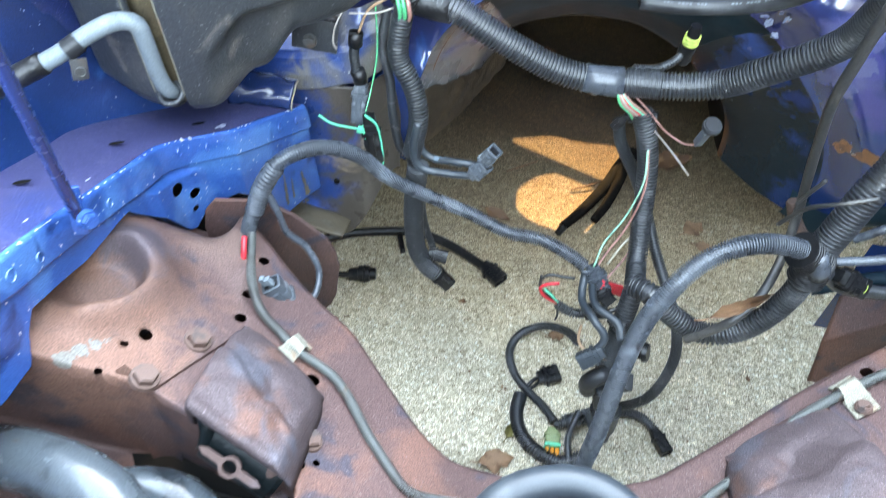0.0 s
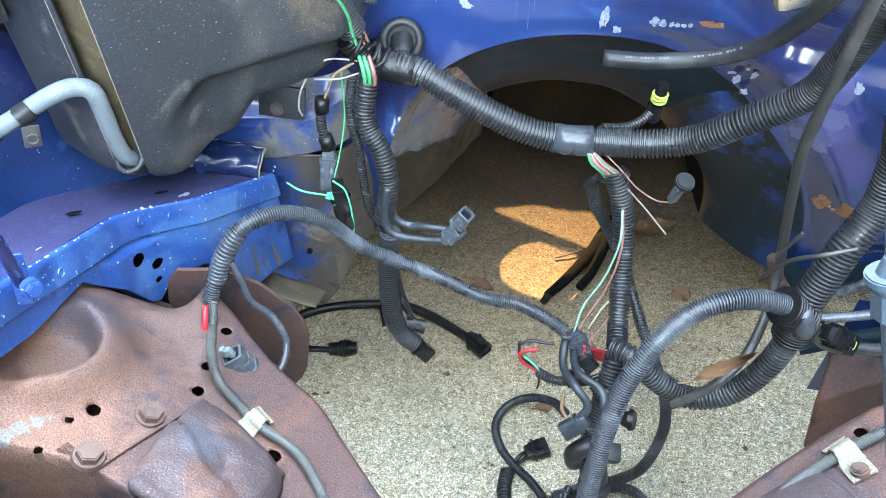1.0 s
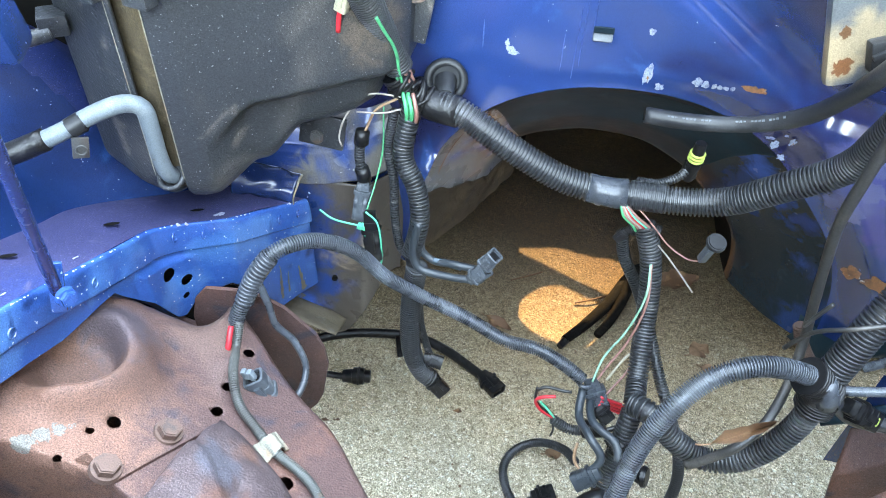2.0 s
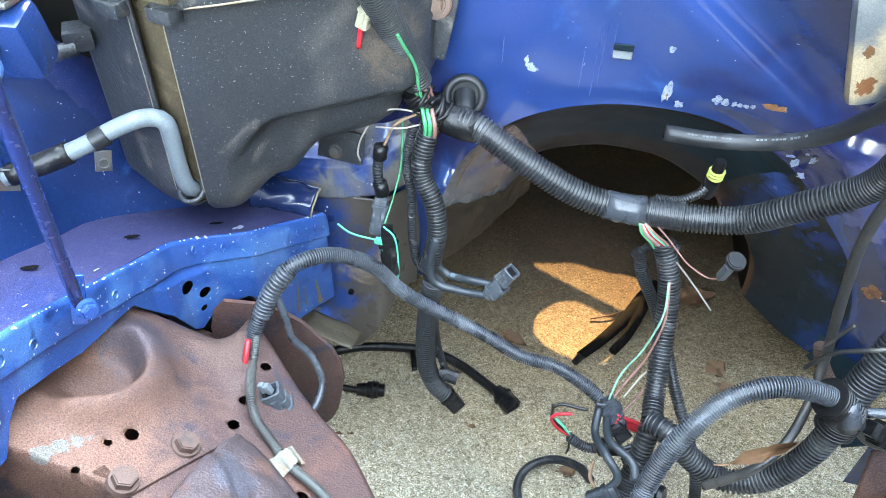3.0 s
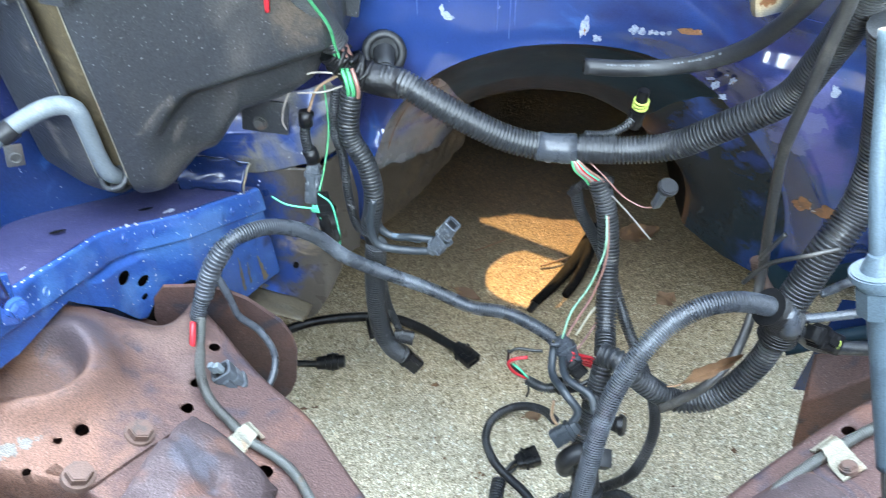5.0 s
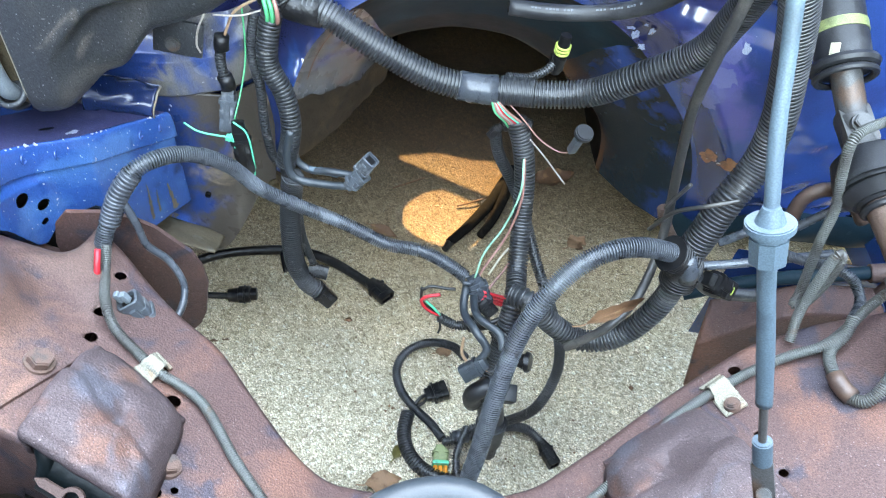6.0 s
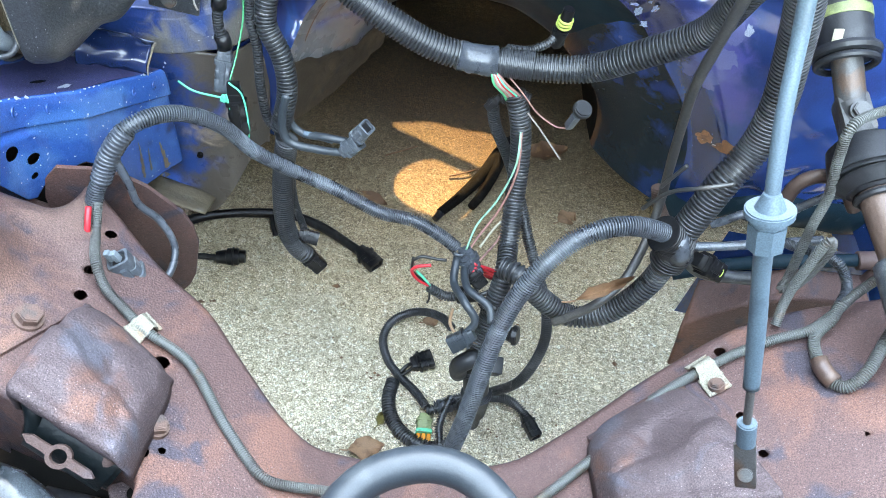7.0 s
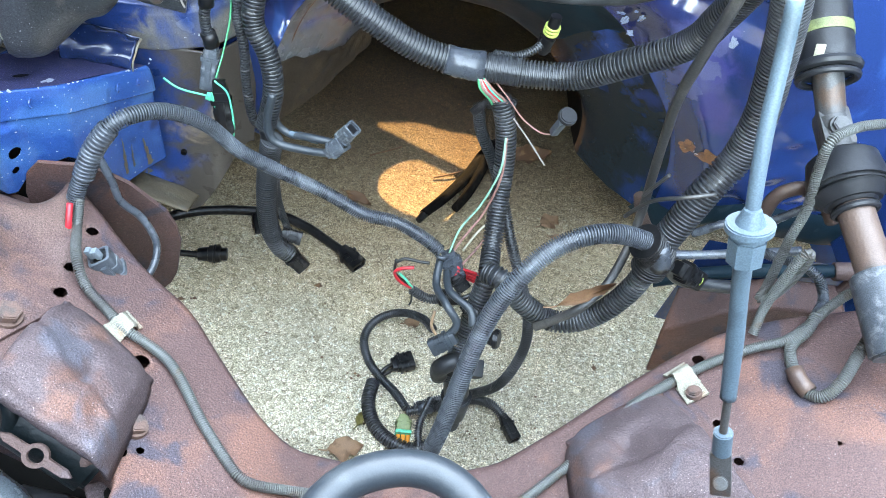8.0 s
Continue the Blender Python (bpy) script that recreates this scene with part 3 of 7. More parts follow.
def mount_bracket(corners, label):
    """A pressed saddle bolted to the rail: it lies on the rail at its back and stands open at its front over the rubber engine mount.
    corners: back outer, back inner, front inner, front outer."""
    bo, bi, fi, fo = [Vector(c) for c in corners]
    across = (bi - bo).normalized()
    inward = ((bo + bi) / 2 - (fo + fi) / 2).normalized()

    def f(u, v):
        uu, vv = min(1, max(0, (u - 0.10) / 0.80)), min(1, max(0, (v - 0.10) / 0.78))
        p = bo.lerp(bi, uu).lerp(fo.lerp(fi, uu), vv)
        # rounded corners and shoulders
        corner = abs(2 * uu - 1) ** 4 * abs(2 * vv - 1) ** 4
        p = p.lerp((bo + bi + fi + fo) / 4, (0.10 if vv < 0.5 else 0.0) * corner)
        p.z += 0.016 * math.sin(math.pi * min(1, vv * 1.05)) * (0.45 + 0.55 * math.sin(math.pi * uu) ** 0.7)
        # dents: a long one across the middle, a round one, and a worn fold
        p.z -= 0.013 * math.exp(-(((uu - 0.60) / 0.13) ** 2 + ((vv - 0.42) / 0.17) ** 2))
        p.z -= 0.007 * math.exp(-(((uu - 0.30) / 0.14) ** 2 + ((vv - 0.30) / 0.12) ** 2))
        p.z -= 0.006 * math.exp(-(((uu - 0.85) / 0.10) ** 2 + ((vv - 0.70) / 0.12) ** 2))
        p.z += 0.006 * smooth_step(0.50, 0.58, vv - 0.30 * (uu - 0.5) + 0.03 * math.sin(uu * 9))
        p.z += 0.0060 * noise.noise((p.x * 26, p.y * 26, 7)) + 0.0022 * noise.noise((p.x * 70, p.y * 70, 3))
        floor_z = rail_height(p.x, p.y)
        side = max((0.10 - u) / 0.10, (u - 0.90) / 0.10, 0.0)
        back = max((0.10 - v) / 0.10, 0.0)
        if side > 0:
            p += across * (0.012 * side * (1 if u > 0.5 else -1))
            p.z += (floor_z - p.z) * side ** 2.2
        if back > 0:
            p += inward * 0.010 * back
            p.z += (rail_height(p.x, p.y) - p.z) * back ** 1.5
        if v > 0.88:
            k = (v - 0.88) / 0.12
            p -= inward * 0.008 * math.sin(k * math.pi / 2)
            p.z -= (0.020 + 0.007 * noise.noise((u * 9, 2, 5))) * 0.6 * k * k * (1 - side)
        return (p.x, p.y, max(p.z, rail_height(p.x, p.y) - 0.002))
    body = grid("mount_bracket", f, 60, 60, RUST_GREY, FRAME, label, thick=0.005)
    mid = (fo + fi) / 2
    ax = (fi - fo).normalized()
    half = (fi - fo).length / 2
    bm = bmesh.new()
    c = mid + inward * 0.006 + Vector((0, 0, -0.048))
    rod(bm, c - ax * half * 0.90, c + ax * half * 0.90, 0.031, 0.031, 28, 0.005)
    part("rubber_mount", bm, MOUNT, FRAME, "cracked black rubber engine mount")
    bm = bmesh.new()
    g = mid - inward * 0.027 - ax * 0.002 + Vector((0, 0, -0.034))
    q = (-inward + Vector((0, 0, 0.9))).normalized()
    side = q.cross(ax).normalized()
    loops = []
    for lift, outer in ((0.0, True), (0.004, True), (0.004, False), (0.0, False)):
        loop = []
        for k in range(48):
            a = 2 * math.pi * k / 48
            c, n = math.cos(a), math.sin(a)
            reach = 0.0068
            if outer:
                # a flat strap with a wide eye in its middle
                reach = max(0.0105, min(0.034 / max(1e-4, abs(c)), 0.0036 / max(1e-4, abs(n))))
            loop.append(bm.verts.new(g + q * lift + ax * (c * reach) + side * (n * reach)))
        loops.append(loop)
    for r, w in zip(loops, loops[1:] + loops[:1]):
        for k in range(48):
            bm.faces.new((r[k], r[(k + 1) % 48], w[(k + 1) % 48], w[k]))
    bmesh.ops.recalc_face_normals(bm, faces=bm.faces)
    part("mount_strap", bm, RUST_DARK, FRAME, "flat rusty strap with an eye")
    tube("torn_strip", [fo + inward * 0.01 + Vector((0, 0, -0.012)), fo + ax * 0.012 - inward * 0.008 + Vector((0, 0, -0.030)), fo + ax * 0.008 - inward * 0.020 + Vector((0, 0, -0.055))], 0.008, MOUNT, FRAME)
    tube("torn_strip", [fi + inward * 0.01 + Vector((0, 0, -0.012)), fi - ax * 0.012 - inward * 0.006 + Vector((0, 0, -0.030)), fi - ax * 0.022 - inward * 0.012 + Vector((0, 0, -0.050))], 0.008, RUST_DARK, FRAME)
    return body


mount_bracket([(-0.350, 0.404, 0.561), (-0.268, 0.352, 0.540), (-0.276, 0.252, 0.580), (-0.355, 0.283, 0.622)], "raised pressed bracket, rust and bare grey")
mount_bracket([(0.270, 0.392, 0.520), (0.180, 0.345, 0.492), (0.181, 0.251, 0.542), (0.300, 0.250, 0.600)], "raised pressed bracket, rust and bare grey")


def rail_point(x, y, up=0.0):
    return Vector((x, y, rail_height(x, y) + up))


def rail_normal(x, y):
    e = 0.004
    return Vector(((rail_height(x - e, y) - rail_height(x + e, y)) / (2 * e), (rail_height(x, y - e) - rail_height(x, y + e)) / (2 * e), 1)).normalized()


def lower_arm():
    """A near-black sheet painted as the well's shade below the bracket, and the grey arm in it."""
    grid("well_shade_sheet", lambda u, v: (-0.60 + 0.345 * u, 0.02 + 0.30 * v, 0.455 - 0.02 * math.sin(u * 3) + 0.02 * v), 8, 8, DARK, FRAME)
    tube("control_arm", [(-0.52, 0.20, 0.50), (-0.44, 0.235, 0.505), (-0.385, 0.235, 0.50), (-0.33, 0.20, 0.49)], 0.024, ARM, FRAME, "greasy black control arm")
    tube("control_arm", [(-0.56, 0.245, 0.545), (-0.50, 0.235, 0.555), (-0.44, 0.215, 0.55), (-0.40, 0.18, 0.53)], 0.030, ARM, FRAME, "glossy grey-blue control arm")
    tube("control_arm", [(-0.36, 0.235, 0.475), (-0.30, 0.225, 0.47), (-0.25, 0.20, 0.46)], 0.018, RUBBER, FRAME)


lower_arm()
# bolted strip beside the bracket, and the bolts
def bolted_strip():
    bm = bmesh.new()
    a, b = Vector((-0.436, 0.285, 0)), Vector((-0.378, 0.398, 0))
    side = Vector((0.88, -0.46, 0)).normalized() * 0.018
    rows = []
    for i in range(13):
        p = a.lerp(b, i / 12)
        w = math.sin(math.pi * min(1, max(0.0, (i + 0.6) / 3))) if i < 1 else 1.0
        rows.append([bm.verts.new((q.x, q.y, rail_height(q.x, q.y) + h)) for q, h in ((p - side * w, 0.0), (p - side * w, 0.004), (p, 0.005), (p + side * w, 0.004), (p + side * w, 0.0))])
    for r, s in zip(rows, rows[1:]):
        for k in range(4):
            bm.faces.new((r[k], r[k + 1], s[k + 1], s[k]))
    part("bolted_strip", bm, RUST, FRAME)


bolted_strip()
for bx, by in ((-0.389, 0.372), (-0.417, 0.313)):
    hex_bolt(FRAME, rail_point(bx, by, 0.004), rail_normal(bx, by), 0.021, 0.011)
for bx, by in ((-0.262, 0.297),):
    hex_bolt(FRAME, rail_point(bx, by, 0.001), rail_normal(bx, by), 0.018, 0.009)


def side_plate(points, y, lean, label, mat=None):
    """A rounded flat plate that stands behind the rail."""
    bm = bmesh.new()
    n = len(points)
    loop = []
    for k in range(n):
        a, b, c = (Vector((*points[(k + d) % n], 0)) for d in (-1, 0, 1))
        for t in (0.25, 0.5, 0.75):
            loop.append((1 - t) ** 2 * (a + b) / 2 + 2 * t * (1 - t) * b + t * t * (b + c) / 2)
    front = [bm.verts.new((p.x, y + lean * (p.y - 0.45), p.y)) for p in loop]
    back = [bm.verts.new((p.x, y + 0.005 + lean * (p.y - 0.45), p.y)) for p in loop]
    bm.faces.new(front)
    bm.faces.new(back[::-1])
    for k in range(len(loop)):
        j = (k + 1) % len(loop)
        bm.faces.new((front[k], back[k], back[j], front[j]))
    bmesh.ops.recalc_face_normals(bm, faces=bm.faces)
    return part("side_plate", bm, mat or RUST_DARK, FRAME, label, smooth=False)


side_plate([(-0.47, 0.56), (-0.36, 0.56), (-0.285, 0.475), (-0.312, 0.33), (-0.375, 0.305), (-0.46, 0.34)], 0.582, 0.0, "rusty brown steel side plate", RUST)


def folded_plate(u, v):
    """A plate behind the rail: a top that leans back from a rising fold, and an upright face below it."""
    lean = v / 0.45 if v < 0.45 else 1.0
    left = 0.370 - 0.013 * lean if v < 0.45 else 0.357 + 0.014 * (v - 0.45) / 0.55
    x = left + (0.58 - left) * u
    top = min(0.472, 0.426 + 0.41 * (x - 0.370))
    fold = min(top - 0.006, 0.377 + 1.02 * (x - 0.357))
    if v < 0.45:
        return (x, 0.612 - 0.042 * lean, top + (fold - top) * lean)
    k = (v - 0.45) / 0.55
    return (x, 0.570 - 0.008 * k, fold + (0.285 - fold) * k + 0.001 * noise.noise((x * 40, k * 6, 1)))


grid("side_plate", folded_plate, 40, 40, RUST, FRAME, "folded rusty brown steel plate", thick=0.004)

# ---- body: firewall, tunnel, inner fender ----
BODY = FRAME

# sections of the tunnel: y, middle x, half width, foot height, crown height
FUNNEL = [(0.850, 0.045, 0.325, 0.280, 0.310, 0.728), (0.875, 0.040, 0.300, 0.255, 0.308, 0.712), (0.905, 0.034, 0.278, 0.230, 0.305, 0.675), (0.94, 0.03, 0.258, 0.206, 0.302, 0.625),
          (0.985, 0.02, 0.240, 0.172, 0.300, 0.575), (1.0, 0.022, 0.236, 0.168, 0.300, 0.563), (1.10, 0.03, 0.225, 0.126, 0.30, 0.555), (1.25, 0.04, 0.22, 0.13, 0.30, 0.54), (1.72, 0.05, 0.21, 0.14, 0.29, 0.52)]


def arch(y, t):
    """A point of the tunnel's section: t from the right foot over the crown to the left foot, which stands higher at the mouth."""
    cx, hr, hl, zb, zt = along(FUNNEL, y)
    a = math.pi * t
    c, s = math.cos(a), math.sin(a)
    e = 0.82 if c < 0 else 0.93
    if c < 0:
        zb = zb + 0.085 * smooth_step(0.0, 0.6, -c)
        zb = min(zb, zt - 0.05)
    flare = 0.034 * smooth_step(0.70, 1.0, c)
    return Vector((cx + flare + (hr if c > 0 else hl) * math.copysign(abs(c) ** e, c), y, zb + (zt - zb) * abs(s) ** e))


def wall_y(x, z):
    """How far away the firewall stands: flat, then coming forward to the right of a slanting crease."""
    crease = 0.095 + (0.845 - z) * 1.30 if z > 0.735 else 0.238 + (0.735 - z) * 0.25
    d = x - crease
    late = d - 0.075 * smooth_step(0.70, 0.77, z)
    soft = 0.02 * math.log1p(math.exp(min(30, late / 0.02)))
    ridge = 0.023 * math.exp(-((d - 0.002) / (0.026 if d > 0.002 else 0.100)) ** 2) * smooth_step(0.66, 0.74, z)
    fold = 0.007 * noise.noise((x * 17, z * 24, 8)) * smooth_step(0.415, 0.46, x) * smooth_step(0.66, 0.60, z)
    return 0.848 + fold - ridge - 0.62 * min(soft, 0.16) - 0.10 * max(0, z - 0.73) + 0.02 * smooth_step(-0.1, -0.3, x)


def low_edge(x):
    """How much higher than the tunnel foot the toe board ends, out to the right."""
    return 0.105 * smooth_step(0.395, 0.47, x)


def build_body():
    # the panel round the tunnel's mouth
    def panel(u, v):
        p = arch(0.85, u)
        a = math.pi * u
        if u < 0.25:
            q = Vector((0.95, 0, 0.28 + 0.87 * (u / 0.25)))
        elif u < 0.78:
            q = Vector((0.95 - 1.75 * (u - 0.25) / 0.53, 0, 1.15))
        else:
            q = Vector((-0.80, 0, 1.15 - 0.87 * (u - 0.78) / 0.22))
        w = v ** 1.25
        x, z = p.x + (q.x - p.x) * w, p.z + (q.z - p.z) * w
        y = wall_y(x, z)
        y = 0.850 + (y - 0.850) * smooth_step(0.0, 0.12, v)
        if u < 0.25:
            z += low_edge(x) * (1 - u / 0.25) ** 2
        if x < -0.2 and z < 0.62:
            # shelf step of the lower toe board
            y -= 0.02 * smooth_step(0.60, 0.57, z)
        return (x, y, z)
    grid("firewall_panel", panel, 200, 70, FIREWALL, BODY, "blue painted firewall with scratches, rust spots and painted sky sheen")

    def funnel(y0, y1, t0, t1):
        def f(u, v):
            p = arch(y0 + (y1 - y0) * v, t0 + (t1 - t0) * u)
            p.z += 0.003 * noise.noise((p.x * 14, p.y * 14, p.z * 14))
            return p
        return f
    grid("tunnel_flange", funnel(0.8495, 1.0, 0.0, 0.30), 60, 40, BLUE_BLACK, BODY, "black flange with blue overspray")
    grid("tunnel_flange", funnel(0.8495, 1.0, 0.30, 0.70), 70, 40, SEALER, BODY, "black sealed flange of the transmission tunnel")
    grid("tunnel_cheek", funnel(0.8495, 1.16, 0.70, 1.0), 60, 50, CHEEK, BODY, "worn grey and blue tunnel side with rust streaks")
    def foot(u, v):
        p = arch(0.858 + 0.302 * v, 0.905 + 0.095 * u - 0.022 * (1 - u) * noise.noise((v * 9, 3, 1)))
        q = Vector((0.03 - p.x, -0.06, 0.02)).normalized()
        return p + q * (0.003 + 0.003 * noise.noise((v * 14, u * 5, 2)))
    grid("tunnel_foot", foot, 14, 60, BROWN_DIRT, BODY, "rotten brown foot of the tunnel side")
    # the tunnel's unlit depth is put into the shell's near-black colour
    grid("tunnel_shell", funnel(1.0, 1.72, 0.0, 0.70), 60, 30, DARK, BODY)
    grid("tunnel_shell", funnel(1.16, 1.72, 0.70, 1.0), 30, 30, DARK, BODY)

    # lower firewall beside the tunnel: a pressed beam, and the stained board under it
    def beam(u, v):
        x = -0.46 + 0.215 * u
        prof = ((0.845, 0.640), (0.830, 0.622), (0.806, 0.612), (0.800, 0.604), (0.799, 0.592), (0.797, 0.578), (0.799, 0.552), (0.806, 0.545), (0.83, 0.543))
        k = v * (len(prof) - 1)
        i = min(int(k), len(prof) - 2)
        y = prof[i][0] + (prof[i + 1][0] - prof[i][0]) * (k - i)
        z = prof[i][1] + (prof[i + 1][1] - prof[i][1]) * (k - i)
        return (x, y + 0.045 * smooth_step(-0.30, -0.245, x), z + 0.02 * smooth_step(-0.38, -0.28, x))
    grid("toe_beam", beam, 60, 48, PRIMER, BODY, "grey primer beam with blue paint remains")

    def toe(u, v):
        x = -0.46 + 0.215 * u
        low = 0.285 + 0.115 * smooth_step(-0.335, -0.25, x) + 0.015 * smooth_step(-0.34, -0.42, x)
        z = 0.556 + (low - 0.556) * v
        y = 0.806 - 0.045 * v + 0.05 * smooth_step(-0.30, -0.245, x) + 0.004 * noise.noise((x * 16, z * 16, 2))
        return (x, y, z)
    grid("toe_board", toe, 60, 60, TOE, BODY, "stained brown toe board with blue remains", thick=0.003)

    # near-black discs painted for the shade inside two holes
    for x, z, r in ((-0.376, 0.508, 0.0036), (-0.340, 0.391, 0.0042)):
        bm = bmesh.new()
        y = 0.806 - 0.045 * (0.556 - z) / 0.27
        rod(bm, (x, y + 0.004, z), (x, y - 0.0035, z - 0.0005), r, r, 18)
        part("toe_hole_shade", bm, DARK, BODY)

    def toe_flange(u, v):
        """The bent foot of the toe board, coming forward under it."""
        x = -0.420 + 0.098 * u
        return (x, 0.694 + 0.066 * v + 0.010 * u, 0.398 - 0.034 * v - 0.052 * u + 0.003 * noise.noise((x * 30, v * 3, 1)))
    grid("toe_flange", toe_flange, 24, 12, TAN_DIRT, BODY, "brown bent foot of the toe board", thick=0.002)

    # the inner fender: wall, dusty ledge, lip and the web below it
    # (y, x of the edge, its height, how far the web hangs below it)
    EDGE = [(0.05, -0.560, 0.873, 0.200), (0.200, -0.530, 0.806, 0.150), (0.263, -0.5215, 0.778, 0.142), (0.299, -0.5165, 0.762, 0.130), (0.318, -0.514, 0.754, 0.093), (0.335, -0.512, 0.746, 0.071),
            (0.376, -0.512, 0.728, 0.072), (0.419, -0.509, 0.709, 0.072), (0.450, -0.507, 0.695, 0.066), (0.478, -0.504, 0.682, 0.059), (0.504, -0.5015, 0.671, 0.054), (0.517, -0.500, 0.665, 0.068), (0.548, -0.498, 0.651, 0.097),
            (0.580, -0.496, 0.637, 0.143), (0.590, -0.492, 0.633, 0.146), (0.606, -0.482, 0.626, 0.125), (0.644, -0.441, 0.609, 0.109), (0.653, -0.431, 0.605, 0.118), (0.668, -0.4225, 0.598, 0.136), (0.693, -0.4085, 0.587, 0.188),
            (0.732, -0.3865, 0.569, 0.172), (0.761, -0.370, 0.556, 0.165), (0.83, -0.36, 0.530, 0.165)]

    def ledge(u, v):
        y = 0.05 + 0.715 * v
        x, z, _ = along(EDGE, y)
        inner = -0.625 - 0.02 * smooth_step(0.4, 0.2, y) + 0.09 * smooth_step(0.60, 0.75, y)
        xx = inner + (x - inner) * u
        return (xx, y, z + 0.004 * math.sin(u * 3) + 0.0025 * noise.noise((xx * 12, y * 12, 0)))
    grid("ledge", ledge, 30, 90, PURPLE, BODY, "blue ledge under dull purple dust")

    def lip(u, v):
        y = 0.05 + 0.715 * v
        x, z, low = along(EDGE, y)
        wave = 0.0012 * noise.noise((y * 30, u * 3, 2))
        if u < 0.3:
            a = math.pi / 2 * u / 0.3
            return (x + 0.006 * math.sin(a) + wave, y, z - 0.006 * (1 - math.cos(a)) + 0.0005)
        w = (u - 0.3) / 0.7
        if w < 0.85:
            return (x + 0.006 + 0.004 * w + wave, y, z - 0.006 - 0.034 * w / 0.85)
        return (x + 0.0094 - 0.007 * (w - 0.85) / 0.15, y, z - 0.040 - 0.002 * (w - 0.85) / 0.15)

    def web(u, v):
        """The panel that hangs from the lip, with a raised field round its holes and its edge bent under."""
        y = 0.05 + 0.715 * v
        x, z, drop = along(EDGE, y)
        d = 0.040 + (max(drop, 0.044) - 0.040) * min(1.0, u / 0.92)
        field = 0.007 * smooth_step(0.535, 0.550, y) * smooth_step(0.625, 0.606, y) * smooth_step(0.044, 0.056, d)
        under = max(0.0, (u - 0.92) / 0.08)
        return (x + 0.004 + field + 0.03 * (d - 0.04) - 0.014 * under, y, z - d - 0.003 * under + 0.0015 * noise.noise((y * 22, d * 22, 6)))

    web_holes = ((0.584, 0.566, 0.0088), (0.602, 0.542, 0.0070), (0.5965, 0.519, 0.0042))
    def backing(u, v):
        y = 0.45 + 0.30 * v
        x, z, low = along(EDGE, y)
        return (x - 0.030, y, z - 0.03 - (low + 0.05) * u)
    # near-black sheet added behind the web so its holes look shaded
    grid("hole_shade_sheet", backing, 4, 8, DARK, BODY)
    grid("ledge_lip", lip, 24, 240, BLUE_OLD, BODY, "bright blue worn lip with chipped edges")
    web_panel = grid("ledge_web", web, 70, 420, BLUE_OLD, BODY, "blue web with round holes under the lip")
    cut = bmesh.new()
    cut.from_mesh(web_panel.data)

    def gap(v):
        return min((math.hypot(v.co.y + 0.3 - a, v.co.z - b) - r, a, b, r) for a, b, r in web_holes)
    bmesh.ops.delete(cut, geom=[f for f in cut.faces if all(gap(v)[0] < 0 for v in f.verts)], context="FACES")
    for v in cut.verts:
        d, a, b, r = gap(v)
        if d < 0:
            k = r / max(1e-6, r + d)
            v.co.y, v.co.z = a - 0.3 + (v.co.y + 0.3 - a) * k, b + (v.co.z - b) * k
    cut.to_mesh(web_panel.data)
    cut.free()

    def wall(u, v):
        y = 0.05 + 0.82 * v
        x = -0.625 - 0.02 * smooth_step(0.4, 0.2, y) + 0.09 * smooth_step(0.60, 0.75, y)
        z0 = along(EDGE, y)[1]
        top = along([(0.05, 0.93), (0.45, 0.93), (0.60, 0.905), (0.698, 0.835), (0.764, 0.764), (0.805, 0.722), (0.833, 0.672), (0.85, 0.64), (0.88, 0.60)], y)[0]
        z = z0 - 0.004 + (max(top, z0 + 0.02) - z0) * u
        return (x - 0.12 * u ** 1.5 + 0.018 * (1 - u) ** 6 - 0.02 * math.exp(-((y - 0.60) / 0.02) ** 2) * u, y, z)
    def seam(c):
        """On the near side of the seam between the glossy wall and the dusty panel behind it."""
        return c.y < along([(0.45, 0.84), (0.56, 0.775), (0.65, 0.705), (0.75, 0.685), (0.80, 0.674), (0.93, 0.665)], c.z)[0]
    grid("fender_wall", wall, 80, 160, FENDER, BODY, "glossy blue inner fender wall with scratches", keep=seam)
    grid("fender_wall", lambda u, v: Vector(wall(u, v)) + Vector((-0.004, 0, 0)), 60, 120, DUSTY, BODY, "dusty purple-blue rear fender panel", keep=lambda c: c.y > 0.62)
    # near-black sheet painted for the unlit void behind, and the web below the rail side
    grid("void_shade_sheet", lambda u, v: (-0.85 + 0.36 * u, 0.815 - 0.01 * math.sin(u * 5), 0.66 + 0.46 * v), 8, 8, DARK, BODY)
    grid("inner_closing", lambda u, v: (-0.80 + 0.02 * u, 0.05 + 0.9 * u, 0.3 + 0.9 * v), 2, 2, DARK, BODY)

    # right side: lower dark edge of the floor, inner fender
    def right_wall(u, v):
        y = 0.05 + 0.78 * v
        x = 0.62 + 0.02 * math.sin(v * 9)
        return (x + 0.1 * u, y, 0.42 + 0.50 * u)
    grid("fender_wall", right_wall, 20, 30, FENDER, BODY, "blue inner fender wall")

    def right_foot(u, v):
        x = 0.375 + 0.5 * v
        z = 0.305 + low_edge(x) + 0.062 * (1 - u) + 0.004 * noise.noise((x * 20, u, 4))
        return (x, wall_y(x, z) - 0.004 + 0.045 * smooth_step(0.42, 0.375, x) - 0.010 * math.sin(u * 3), z)
    grid("toe_board", right_foot, 12, 40, SEALER, BODY, "black sealed lower edge of the toe board")
    grid("side_web", lambda u, v: (0.40 + 0.5 * u, 0.66 - 0.05 * u, 0.28 + 0.2 * v), 6, 6, FENDER, BODY, "dark blue side panel")


build_body()


